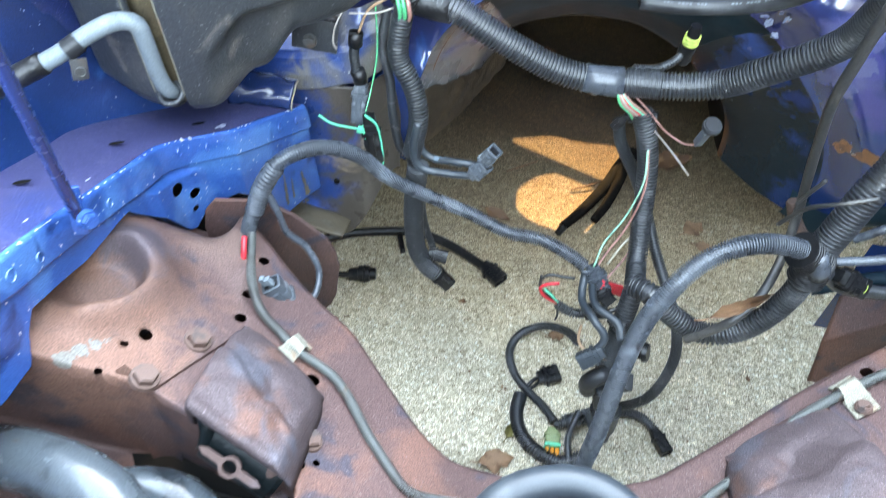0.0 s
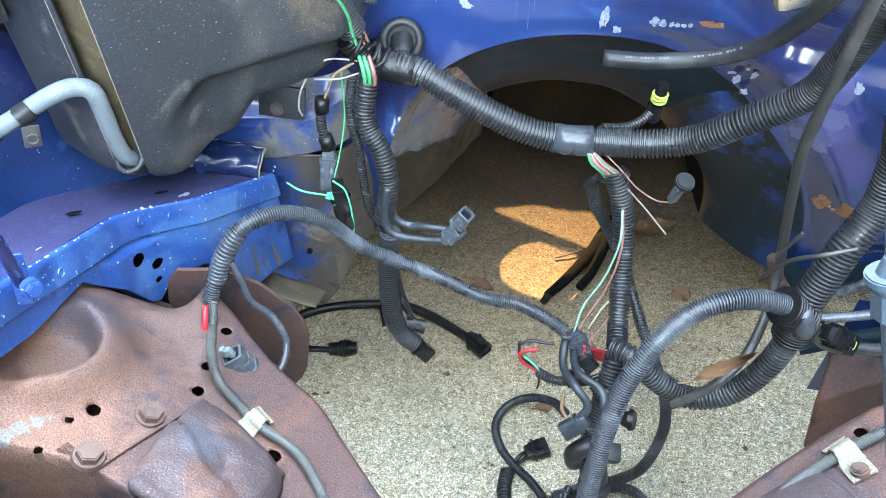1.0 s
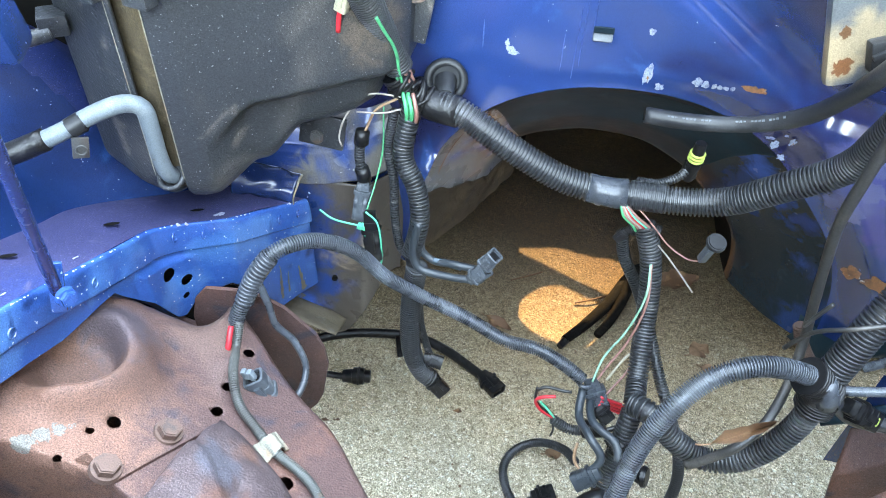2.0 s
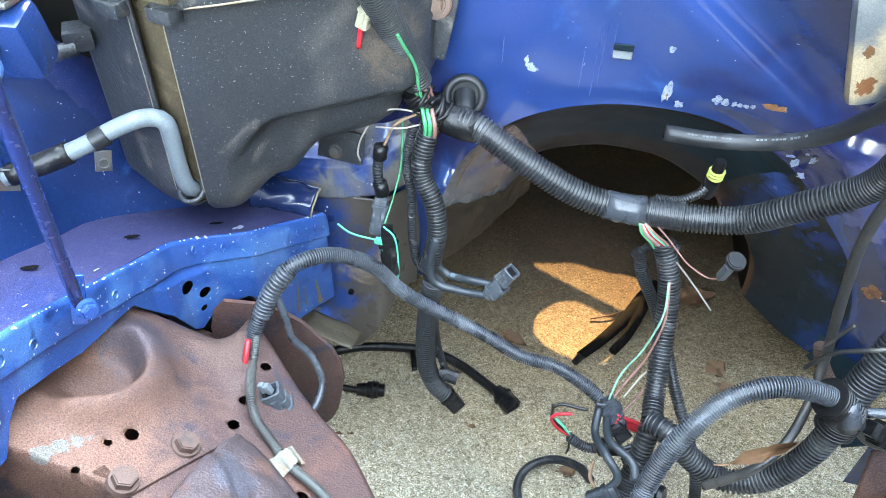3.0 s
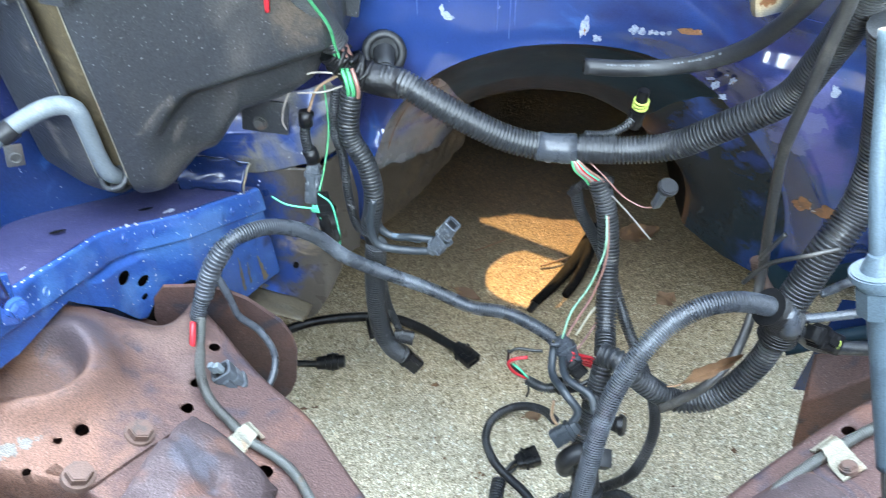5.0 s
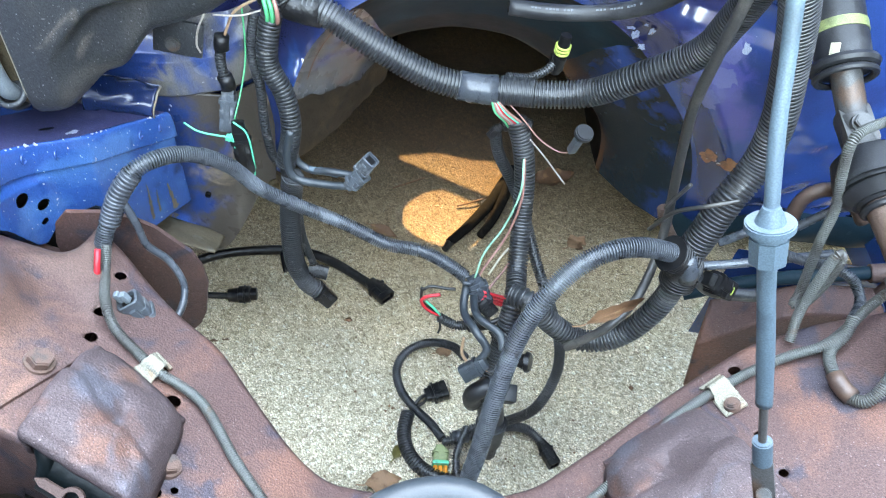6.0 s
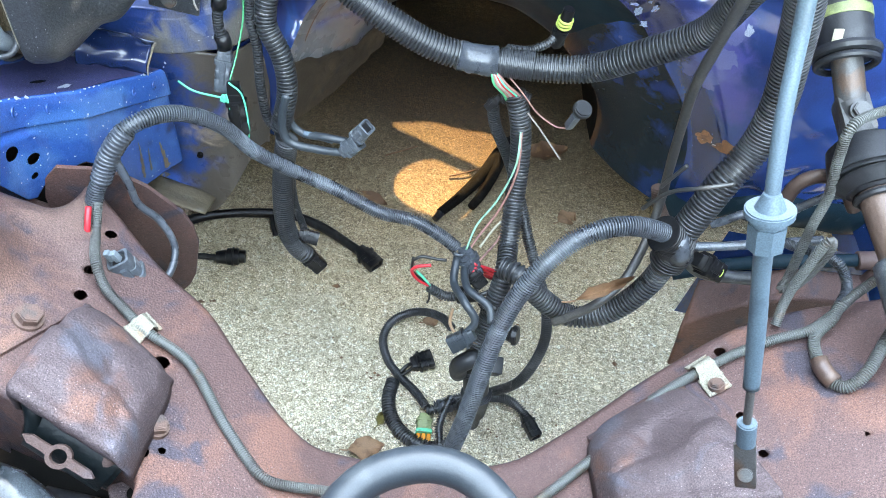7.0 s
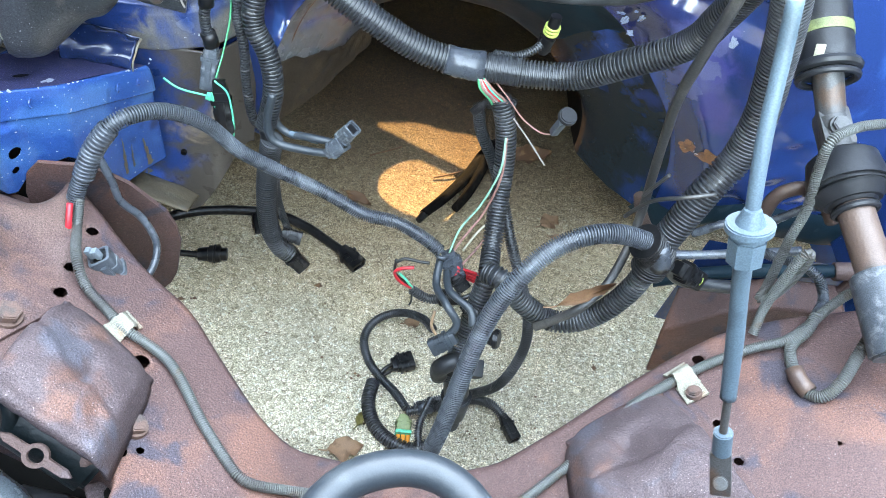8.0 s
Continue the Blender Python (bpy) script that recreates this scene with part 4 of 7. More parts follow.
# unseen cab added behind the firewall to close off light: floor with an opening, sides, roof and back window opening
def slab(name, x0, x1, y0, y1, z0, z1, mat, parent):
    bm = bmesh.new()
    boxed(bm, (x1 - x0, y1 - y0, z1 - z0), pose((x0 + x1) / 2, (y0 + y1) / 2, (z0 + z1) / 2), 0.004)
    return part(name, bm, mat, parent)


CAB = FRAME
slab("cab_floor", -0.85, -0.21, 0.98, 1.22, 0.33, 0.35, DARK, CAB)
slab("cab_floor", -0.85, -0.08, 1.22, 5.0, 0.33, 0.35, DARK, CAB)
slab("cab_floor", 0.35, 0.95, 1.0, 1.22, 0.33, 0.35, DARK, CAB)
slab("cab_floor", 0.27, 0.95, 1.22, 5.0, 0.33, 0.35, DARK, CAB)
slab("tunnel_side", -0.16, -0.08, 1.72, 5.0, 0.33, 0.52, DARK, CAB)
slab("tunnel_side", 0.24, 0.26, 1.72, 5.0, 0.33, 0.52, DARK, CAB)
slab("cab_side", -0.88, -0.85, 0.85, 5.0, 0.01, 1.6, BLUE, CAB)
slab("cab_side", 0.95, 0.98, 0.85, 5.0, 0.01, 1.6, BLUE, CAB)
slab("cab_roof", -0.88, 0.98, 1.25, 2.9, 1.60, 1.63, BLUE, CAB)
# unseen slab that keeps light out of the windshield
slab("windshield_light_block", -0.88, 0.98, 1.22, 1.25, 1.13, 1.63, DARK, CAB)
# back opening sized to pass only the sun for the floor patch
slab("cab_back", -0.88, 0.98, 2.87, 2.9, 0.35, 1.07, BLUE, CAB)
slab("cab_back", -0.88, 0.98, 2.87, 2.9, 1.40, 1.6, BLUE, CAB)
slab("cab_back", -0.88, 0.0, 2.87, 2.9, 1.07, 1.40, BLUE, CAB)
slab("cab_back", 0.48, 0.98, 2.87, 2.9, 1.07, 1.40, BLUE, CAB)
# unseen slabs added at sides, rear and front to block low light
slab("side_light_block", -0.92, -0.88, -0.34, 0.84, 0.05, 0.90, BLUE, CAB)
slab("side_light_block", 0.98, 1.02, -0.34, 0.84, 0.05, 0.90, BLUE, CAB)
slab("rear_light_block", -0.88, 0.98, 5.0, 5.03, 0.01, 0.9, BLUE, CAB)
slab("front_light_block", -0.80, 0.85, -0.34, -0.24, 0.12, 1.10, DARK, CAB)
slab("cowl", -0.88, 0.98, 0.86, 1.25, 1.13, 1.16, BLUE, CAB)
slab("dashboard", -0.85, 0.95, 1.20, 1.24, 0.55, 1.13, DARK, CAB)


def sun_mask_top():
    """The tunnel's unseen roof behind the shell, with ragged openings cut to cast the sun patches."""
    dx, dy = 0.51 / math.tan(radians(SUN_UP)) * math.tan(radians(SUN_TURN)), 0.51 / math.tan(radians(SUN_UP))

    def covered(c):
        x, y = c.x - dx, c.y - dy
        wob = 0.012 * noise.noise((x * 14, y * 14, 5))
        top = 1.325 - 1.2 * (x - 0.07) ** 2 + wob
        bar = 1.268 - 0.50 * (x + 0.02)
        upper = -0.06 < x < 0.20 + wob and bar + 0.012 < y < top
        lower = ((x - 0.065) / 0.110) ** 2 + ((y - 1.125) / 0.085) ** 2 < 1 + 6 * wob and y < bar - 0.028
        side = ((x - 0.285) / 0.03) ** 2 + ((y - 1.14) / 0.028) ** 2 < 1 or ((x - 0.315) / 0.022) ** 2 + ((y - 1.07) / 0.03) ** 2 < 1
        return not (upper or lower or side)
    grid("sun_mask_roof", lambda u, v: (-0.16 + 0.58 * u, 1.70 + 0.55 * v, 0.51), 116, 110, DARK, CAB, keep=covered)
    slab("sun_mask_roof", -0.16, 0.42, 2.25, 5.0, 0.50, 0.52, DARK, CAB)


sun_mask_top()


# ---- heater housing ----
HOUSING = thing("heater_housing", (-0.42, 0.75, 0.66), "dusty black plastic heater housing with a tan foam seam", "heater housing")
PLAN = [(0.0, -0.590, 0.86), (0.08, -0.580, 0.70), (0.16, -0.560, 0.655), (0.26, -0.515, 0.632), (0.36, -0.470, 0.618), (0.46, -0.430, 0.628), (0.62, -0.365, 0.672), (0.8, -0.292, 0.722), (0.9, -0.250, 0.755), (0.96, -0.232, 0.79), (1.0, -0.228, 0.86)]


def housing_skin(u0, u1, back=0.0):
    def f(u, v):
        s = u0 + (u1 - u0) * u
        x, y = along(PLAN, s)
        low = 0.650 + 0.012 * smooth_step(0.30, 0.12, s) + 0.018 * smooth_step(0.42, 0.58, s) + 0.036 * smooth_step(0.60, 0.74, s)
        top = 1.02
        mid = Vector((-0.42, 0.80))
        d = Vector((x, y)) - mid
        if v < 0.66:
            z = top + (low + 0.034 - top) * v / 0.66
            k = 1.0 + 0.10 * (z - 0.70)
        elif v < 0.84:
            a = (v - 0.66) / 0.18 * math.pi / 2
            z = low + 0.034 * (1 - math.sin(a))
            k = 1.0 + 0.10 * (z - 0.70) - 0.17 * (1 - math.cos(a))
        else:
            z = low + 0.05 * (v - 0.84)
            k = 0.83
        k -= back * 0.07
        # a scoop under an arched crease on the right half, with a soft upright rib before it
        crease = 0.728 + 0.044 * smooth_step(0.45, 0.60, s) - 0.004 * smooth_step(0.8, 1.0, s)
        k -= (0.15 * smooth_step(crease + 0.004, crease - 0.016, z) + 0.03 * smooth_step(crease, low, z)) * smooth_step(0.46, 0.57, s)
        k += 0.012 * math.exp(-((s - 0.475) / 0.012) ** 2) * smooth_step(0.86, 0.70, z)
        if v > 0.84:
            k *= 1 - 0.94 * (v - 0.84) / 0.16
        p = mid + d * k
        return (p.x, p.y, z + 0.0012 * noise.noise((p.x * 30, p.y * 30, z * 30)))
    return f


grid("front_shell", housing_skin(0.405, 1.0), 120, 130, HVAC, HOUSING, thick=0.004)
grid("side_shell", housing_skin(0.0, 0.338), 40, 60, HVAC, HOUSING, thick=0.004)
grid("foam_seal", housing_skin(0.30, 0.43, 1.0), 14, 60, FOAM, HOUSING, "tan foam strip in the housing seam")


def housing_details():
    # the top flange, with its square lugs and the side clip
    for name, u0, u1 in (("flange", 0.41, 1.0), ("flange", 0.02, 0.315)):
        rim = housing_skin(u0, u1)
        bm = bmesh.new()
        rows = []
        for i in range(31):
            p = Vector(rim(i / 30, 0.2))
            d = (Vector((p.x, p.y)) - Vector((-0.42, 0.80))).normalized()
            rows.append([bm.verts.new((p.x + d.x * a, p.y + d.y * a, 0.918 + b)) for a, b in ((-0.006, -0.006), (0.014, -0.006), (0.016, 0.0), (0.014, 0.008), (-0.006, 0.008))])
        for r, s in zip(rows, rows[1:]):
            for k in range(5):
                bm.faces.new((r[k], r[(k + 1) % 5], s[(k + 1) % 5], s[k]))
        part(name, bm, HVAC, HOUSING)
    for u0, u1 in ((0.41, 1.0), (0.02, 0.315)):
        # the lid's rim above the flange, and the pale worn line under it
        rim = housing_skin(u0, u1)
        bm = bmesh.new()
        rows, line = [], []
        for i in range(31):
            p = Vector(rim(i / 30, 0.2))
            d = (Vector((p.x, p.y)) - Vector((-0.42, 0.80))).normalized()
            rows.append([bm.verts.new((p.x + d.x * a, p.y + d.y * a, 0.931 + b)) for a, b in ((-0.03, -0.002), (0.010, -0.002), (0.012, 0.003), (0.009, 0.014), (-0.03, 0.018))])
            line.append(Vector((p.x + d.x * 0.0155, p.y + d.y * 0.0155, 0.9135)))
        for r, s in zip(rows, rows[1:]):
            for k in range(5):
                bm.faces.new((r[k], r[(k + 1) % 5], s[(k + 1) % 5], s[k]))
        part("lid_rim", bm, HVAC, HOUSING)
        tube("worn_line", line[1::4], 0.0011, CLAMP, HOUSING, "pale worn flange edge", segs=8)
    bm = bmesh.new()
    boxed(bm, (0.048, 0.030, 0.022), pose(-0.448, 0.612, 0.934, 0, 0, -12), 0.006)
    part("foam_block", bm, FOAM, HOUSING, "tan foam block at the seam's top")
    for u0, u1, u in ((0.405, 1.0, 0.03), (0.0, 0.325, 0.93)):
        bm = bmesh.new()
        p = Vector(housing_skin(u0, u1)(u, 0.22))
        boxed(bm, (0.028, 0.018, 0.015), pose(p.x, p.y - 0.010, 0.908, 0, 0, -15), 0.002)
        part("lug", bm, HVAC, HOUSING)
    p = Vector(housing_skin(0.0, 0.325)(0.55, 0.33))
    bm = bmesh.new()
    boxed(bm, (0.028, 0.03, 0.022), pose(p.x - 0.008, p.y - 0.008, p.z, 0, 0, 30), 0.003)
    rod(bm, (p.x - 0.005, p.y - 0.02, p.z - 0.006), (p.x - 0.028, p.y - 0.034, p.z - 0.010), 0.008, 0.008, 14, 0.001)
    part("clip", bm, HVAC, HOUSING)
    for name, fn, u in (("worn_edge", housing_skin(0.405, 1.0), 0.0), ("worn_edge", housing_skin(0.0, 0.325), 1.0)):
        tube(name, [Vector(fn(u, v / 14)) + Vector((0, -0.002, 0)) for v in range(0, 11)], 0.0006, CLAMP, HOUSING, "pale worn edge", segs=8)
    bm = bmesh.new()
    boxed(bm, (0.060, 0.006, 0.045), pose(-0.345, 0.798, 0.648, -10, 8, 0), 0.002)
    part("foot_tab", bm, HVAC, HOUSING)
    hex_bolt(HOUSING, (-0.352, 0.794, 0.640), (0, -1, 0.3), 0.014, 0.008, True, STEEL)
    bm = bmesh.new()
    ring(bm, (-0.468, 0.622, 0.688), (0.05, 0.5, -0.85), 0.0135, 0.0032)
    part("pipe_grommet", bm, HVAC, HOUSING)


housing_details()


# ---- harnesses and hoses ----

MAIN = thing("main_wiring_harness", (-0.236, 0.800, 0.715), "thick black corrugated wiring harness slung across the bay", "wiring harness")
tube("trunk_loom", [(-0.236, 0.800, 0.715), (-0.210, 0.800, 0.708), (-0.167, 0.790, 0.707), (-0.107, 0.778, 0.676), (-0.040, 0.768, 0.645), (0.010, 0.764, 0.634), (0.055, 0.762, 0.634), (0.111, 0.755, 0.638), (0.165, 0.745, 0.654), (0.206, 0.725, 0.695), (0.257, 0.700, 0.753), (0.263, 0.670, 0.815), (0.259, 0.635, 0.878), (0.243, 0.580, 0.959)], 0.0175, LOOM, MAIN, "thick black corrugated trunk loom", ribs=0.0049, depth=0.30, segs=18)
tube("riser_loom", [(-0.2405, 0.791, 0.756), (-0.2435, 0.788, 0.766), (-0.254, 0.770, 0.810), (-0.266, 0.730, 0.872), (-0.277, 0.680, 0.940)], 0.0175, LOOM, MAIN, ribs=0.0044, depth=0.30, segs=18)
tube("branch_loom", [(-0.220, 0.790, 0.719), (-0.229, 0.780, 0.683), (-0.232, 0.770, 0.641), (-0.213, 0.760, 0.601), (-0.206, 0.750, 0.556), (-0.216, 0.745, 0.496)], 0.0135, LOOM, MAIN, ribs=0.0048, depth=0.30, segs=16)
tube("branch_loom", [(-0.249, 0.800, 0.692), (-0.256, 0.790, 0.641), (-0.247, 0.780, 0.594), (-0.244, 0.770, 0.542), (-0.235, 0.760, 0.494), (-0.218, 0.755, 0.480)], 0.0065, LOOM, MAIN, ribs=0.0036, depth=0.30, segs=12)
tube("sensor_cable", [(-0.205, 0.740, 0.560), (-0.212, 0.735, 0.517), (-0.202, 0.730, 0.486), (-0.161, 0.725, 0.482), (-0.128, 0.720, 0.487)], 0.0056, HOSE, MAIN, "smooth dark grey sensor cable")
tube("sensor_cable", [(-0.203, 0.755, 0.542), (-0.203, 0.750, 0.504), (-0.184, 0.745, 0.489), (-0.156, 0.735, 0.497), (-0.120, 0.730, 0.498)], 0.0053, HOSE, MAIN, "smooth dark grey sensor cable")
tube("drop_loom", [(-0.206, 0.735, 0.485), (-0.214, 0.745, 0.415), (-0.217, 0.745, 0.351), (-0.214, 0.745, 0.284), (-0.199, 0.745, 0.237), (-0.182, 0.745, 0.218)], 0.0155, LOOM, MAIN, ribs=0.0048, depth=0.30, segs=16)
tube("drop_cable", [(-0.206, 0.755, 0.466), (-0.207, 0.760, 0.425), (-0.204, 0.765, 0.331), (-0.189, 0.765, 0.258)], 0.006, LOOM, MAIN, ribs=0.0036, depth=0.26, segs=10)
tube("column_loom", [(0.082, 0.755, 0.597), (0.098, 0.745, 0.555), (0.107, 0.730, 0.509), (0.110, 0.700, 0.454), (0.110, 0.660, 0.408), (0.104, 0.610, 0.388), (0.086, 0.560, 0.273), (0.083, 0.530, 0.243)], 0.0142, LOOM, MAIN, ribs=0.0049, depth=0.30, segs=18)
tube("branch_loom", [(0.059, 0.765, 0.569), (0.071, 0.765, 0.525), (0.101, 0.760, 0.469), (0.129, 0.740, 0.410), (0.149, 0.700, 0.369), (0.173, 0.660, 0.328), (0.193, 0.630, 0.284), (0.201, 0.610, 0.219), (0.179, 0.585, 0.152), (0.152, 0.614, 0.050), (0.103, 0.605, 0.040), (0.056, 0.588, 0.030)], 0.0085, LOOM, MAIN, ribs=0.0040, depth=0.30, segs=12)
tube("sensor_loom", [(0.062, 0.770, 0.649), (0.091, 0.780, 0.643), (0.114, 0.790, 0.649), (0.126, 0.800, 0.659)], 0.0058, LOOM, MAIN, ribs=0.0036, depth=0.30, segs=12)
tube("wire", [(-0.234, 0.785, 0.721), (-0.269, 0.770, 0.731), (-0.289, 0.765, 0.720), (-0.305, 0.760, 0.694), (-0.312, 0.760, 0.668), (-0.309, 0.760, 0.655)], 0.0012, W_WHITE, MAIN, "loose pale wire", segs=8)
tube("wire", [(-0.237, 0.785, 0.704), (-0.261, 0.780, 0.698), (-0.292, 0.775, 0.699)], 0.0012, W_WHITE, MAIN, "loose pale wire", segs=8)
tube("wire", [(-0.242, 0.790, 0.716), (-0.269, 0.785, 0.699), (-0.283, 0.780, 0.669)], 0.0018, W_TAN, MAIN, "loose tan wire", segs=8)
tube("pigtail_loom", [(-0.287, 0.780, 0.662), (-0.291, 0.775, 0.638), (-0.288, 0.770, 0.614), (-0.283, 0.770, 0.596)], 0.0068, LOOM, MAIN, ribs=0.0037, depth=0.30, segs=12)
tube("wire", [(0.058, 0.755, 0.631), (0.086, 0.740, 0.611), (0.112, 0.730, 0.587), (0.137, 0.720, 0.577), (0.149, 0.710, 0.585)], 0.0011, W_PINK, MAIN, "pale pink wire", segs=8)
tube("wire", [(0.103, 0.740, 0.576), (0.129, 0.740, 0.546), (0.162, 0.730, 0.510)], 0.0012, W_WHITE, MAIN, "pale cut wire", segs=8)
tube("wire", [(0.098, 0.725, 0.555), (0.098, 0.700, 0.518), (0.085, 0.690, 0.460), (0.062, 0.670, 0.426), (0.052, 0.650, 0.394)], 0.0016, W_MINT, MAIN, "pale green wire", segs=8)
tube("wire", [(0.099, 0.725, 0.555), (0.102, 0.700, 0.508), (0.092, 0.690, 0.444), (0.066, 0.665, 0.403), (0.054, 0.650, 0.381)], 0.0018, W_PINK, MAIN, "pale pink wire", segs=8)

LOOP = thing("branch_wiring_harness", (-0.393, 0.545, 0.529), "grey corrugated loom looping over the frame rail", "wiring harness")
tube("loop_loom", [(-0.393, 0.545, 0.529), (-0.385, 0.553, 0.556), (-0.375, 0.565, 0.579), (-0.359, 0.580, 0.614), (-0.333, 0.600, 0.627), (-0.302, 0.630, 0.612), (-0.268, 0.655, 0.575), (-0.237, 0.675, 0.518), (-0.194, 0.690, 0.475), (-0.131, 0.690, 0.444), (-0.074, 0.680, 0.420), (-0.027, 0.670, 0.422), (0.013, 0.660, 0.408), (0.039, 0.650, 0.395)], 0.0096, LOOM_GREY, LOOP, ribs=0.0030, depth=0.34, segs=14)
tube("sensor_wire", [(-0.364, 0.572, 0.589), (-0.353, 0.565, 0.559), (-0.346, 0.560, 0.531), (-0.326, 0.560, 0.504), (-0.312, 0.550, 0.469), (-0.315, 0.520, 0.453), (-0.334, 0.500, 0.454), (-0.342, 0.490, 0.477)], 0.0045, LOOM_GREY, LOOP, "thin twisted grey wire pair", segs=10)
tube("rail_conduit", [(-0.378, 0.535, 0.558), (-0.377, 0.510, 0.537), (-0.358, 0.460, 0.560), (-0.343, 0.433, 0.550), (-0.319, 0.414, 0.538), (-0.296, 0.397, 0.531), (-0.250, 0.374, 0.513), (-0.206, 0.317, 0.503), (-0.174, 0.281, 0.495), (-0.162, 0.271, 0.492), (-0.148, 0.267, 0.486), (-0.122, 0.269, 0.473), (-0.084, 0.274, 0.454), (-0.047, 0.282, 0.434)], 0.0054, LOOM_DUSTY, LOOP, "dusty grey corrugated conduit on the rail", ribs=0.0023, depth=0.36, segs=12)
tube("cluster_cable", [(0.042, 0.650, 0.378), (0.039, 0.610, 0.369), (0.052, 0.570, 0.382), (0.069, 0.550, 0.366), (0.050, 0.535, 0.342)], 0.0056, HOSE, LOOP, "smooth dark grey cable")
tube("cluster_cable", [(0.055, 0.660, 0.361), (0.056, 0.600, 0.376), (0.085, 0.570, 0.378), (0.091, 0.550, 0.366)], 0.0056, HOSE, LOOP, "smooth dark grey cable")
tube("wire", [(-0.022, 0.620, 0.403), (-0.019, 0.620, 0.371), (0.005, 0.620, 0.345)], 0.0022, W_BLACK, LOOP, "cut black wire", segs=8)
tube("short_loom", [(0.006, 0.620, 0.338), (0.034, 0.615, 0.326), (0.062, 0.610, 0.342)], 0.0072, LOOM, LOOP, ribs=0.0040, depth=0.30, segs=12)

ARCH = thing("arched_wiring_harness", (0.050, 0.405, 0.251), "grey corrugated loom arching up to a taped junction", "wiring harness")
tube("arch_loom", [(0.050, 0.405, 0.251), (0.059, 0.420, 0.334), (0.066, 0.440, 0.410), (0.075, 0.465, 0.462), (0.090, 0.490, 0.510), (0.113, 0.510, 0.551), (0.141, 0.530, 0.576), (0.176, 0.540, 0.596), (0.212, 0.548, 0.597), (0.248, 0.555, 0.584), (0.276, 0.560, 0.565)], 0.0118, LOOM_GREY, ARCH, "sun-faded grey corrugated loom", ribs=0.0031, depth=0.34, segs=16)
tube("riser_loom", [(0.276, 0.565, 0.549), (0.286, 0.570, 0.596), (0.300, 0.580, 0.649), (0.320, 0.595, 0.693), (0.319, 0.600, 0.749), (0.303, 0.600, 0.810), (0.282, 0.590, 0.865), (0.262, 0.580, 0.908)], 0.0180, LOOM, ARCH, ribs=0.0048, depth=0.30, segs=18)
tube("low_loom", [(0.282, 0.565, 0.550), (0.275, 0.560, 0.486), (0.254, 0.555, 0.434), (0.226, 0.555, 0.401), (0.191, 0.560, 0.389), (0.151, 0.565, 0.413), (0.115, 0.575, 0.445), (0.094, 0.590, 0.441)], 0.0152, LOOM, ARCH, ribs=0.0053, depth=0.30, segs=16)

VACUUM = thing("vacuum_hose", (0.204, 0.550, 1.030), "slim dusty grey-black vacuum hose hanging beside the firewall", "hose")
tube("hose", [(0.204, 0.550, 1.030), (0.215, 0.565, 0.973), (0.221, 0.575, 0.930), (0.226, 0.595, 0.824), (0.234, 0.615, 0.748), (0.250, 0.630, 0.673), (0.265, 0.638, 0.603), (0.272, 0.632, 0.550), (0.262, 0.598, 0.512), (0.238, 0.556, 0.488), (0.208, 0.531, 0.467), (0.187, 0.530, 0.438), (0.166, 0.534, 0.408)], 0.0058, HOSE_DUSTY, VACUUM)

# near-black disc on the closed end, painted as the shade inside the hose
bm = bmesh.new()
rod(bm, (0.1662, 0.5340, 0.4083), (0.1655, 0.5342, 0.4072), 0.0040, 0.0040, 16)
part("bore_shade", bm, DARK, VACUUM)

HEATER = thing("heater_hose", (0.042, 0.720, 0.777), "black rubber heater hose with cut end and faded print", "hose")
tube("hose", [(0.042, 0.720, 0.777), (0.085, 0.715, 0.778), (0.128, 0.705, 0.787), (0.162, 0.690, 0.804), (0.188, 0.670, 0.831), (0.203, 0.640, 0.874), (0.206, 0.600, 0.927), (0.198, 0.570, 0.965)], 0.0087, RUBBER, HEATER, segs=20)

SHIFT = thing("shift_cable", (0.134, 0.356, 1.025), "pale blue-grey control cable hanging with threaded end", "control cable")
tube("sheath", [(0.134, 0.356, 1.025), (0.141, 0.345, 0.992), (0.147, 0.326, 0.952), (0.158, 0.302, 0.902)], 0.0048, CABLE_GREY, SHIFT)
tube("barrel", [(0.158, 0.302, 0.902), (0.172, 0.299, 0.863), (0.191, 0.284, 0.808), (0.208, 0.266, 0.754)], 0.0062, CABLE_GREY, SHIFT)
tube("rod", [(0.208, 0.266, 0.754), (0.224, 0.254, 0.705)], 0.0032, STEEL, SHIFT, segs=10)

RADIATOR = thing("radiator_hose", (-0.095, 0.209, 0.555), "thick matt black rubber hose arching over the crossmember", "hose")
tube("hose", [(-0.095, 0.209, 0.555), (-0.080, 0.231, 0.563), (-0.060, 0.248, 0.569), (-0.034, 0.258, 0.574), (-0.006, 0.261, 0.578), (0.021, 0.255, 0.579), (0.043, 0.241, 0.578), (0.062, 0.220, 0.575)], 0.0165, HOSE, RADIATOR, segs=24)

BRAKE = thing("brake_line_conduit", (0.238, 0.380, 0.504), "dusty grey corrugated conduits clamped to the rusty rail", "conduit")
tube("conduit", [(0.238, 0.380, 0.504), (0.265, 0.396, 0.516), (0.293, 0.411, 0.526), (0.329, 0.427, 0.542), (0.368, 0.438, 0.561), (0.399, 0.442, 0.578), (0.426, 0.459, 0.593), (0.445, 0.474, 0.609), (0.469, 0.487, 0.628), (0.498, 0.495, 0.660)], 0.0056, LOOM_DUSTY, BRAKE, ribs=0.0023, depth=0.36, segs=12)
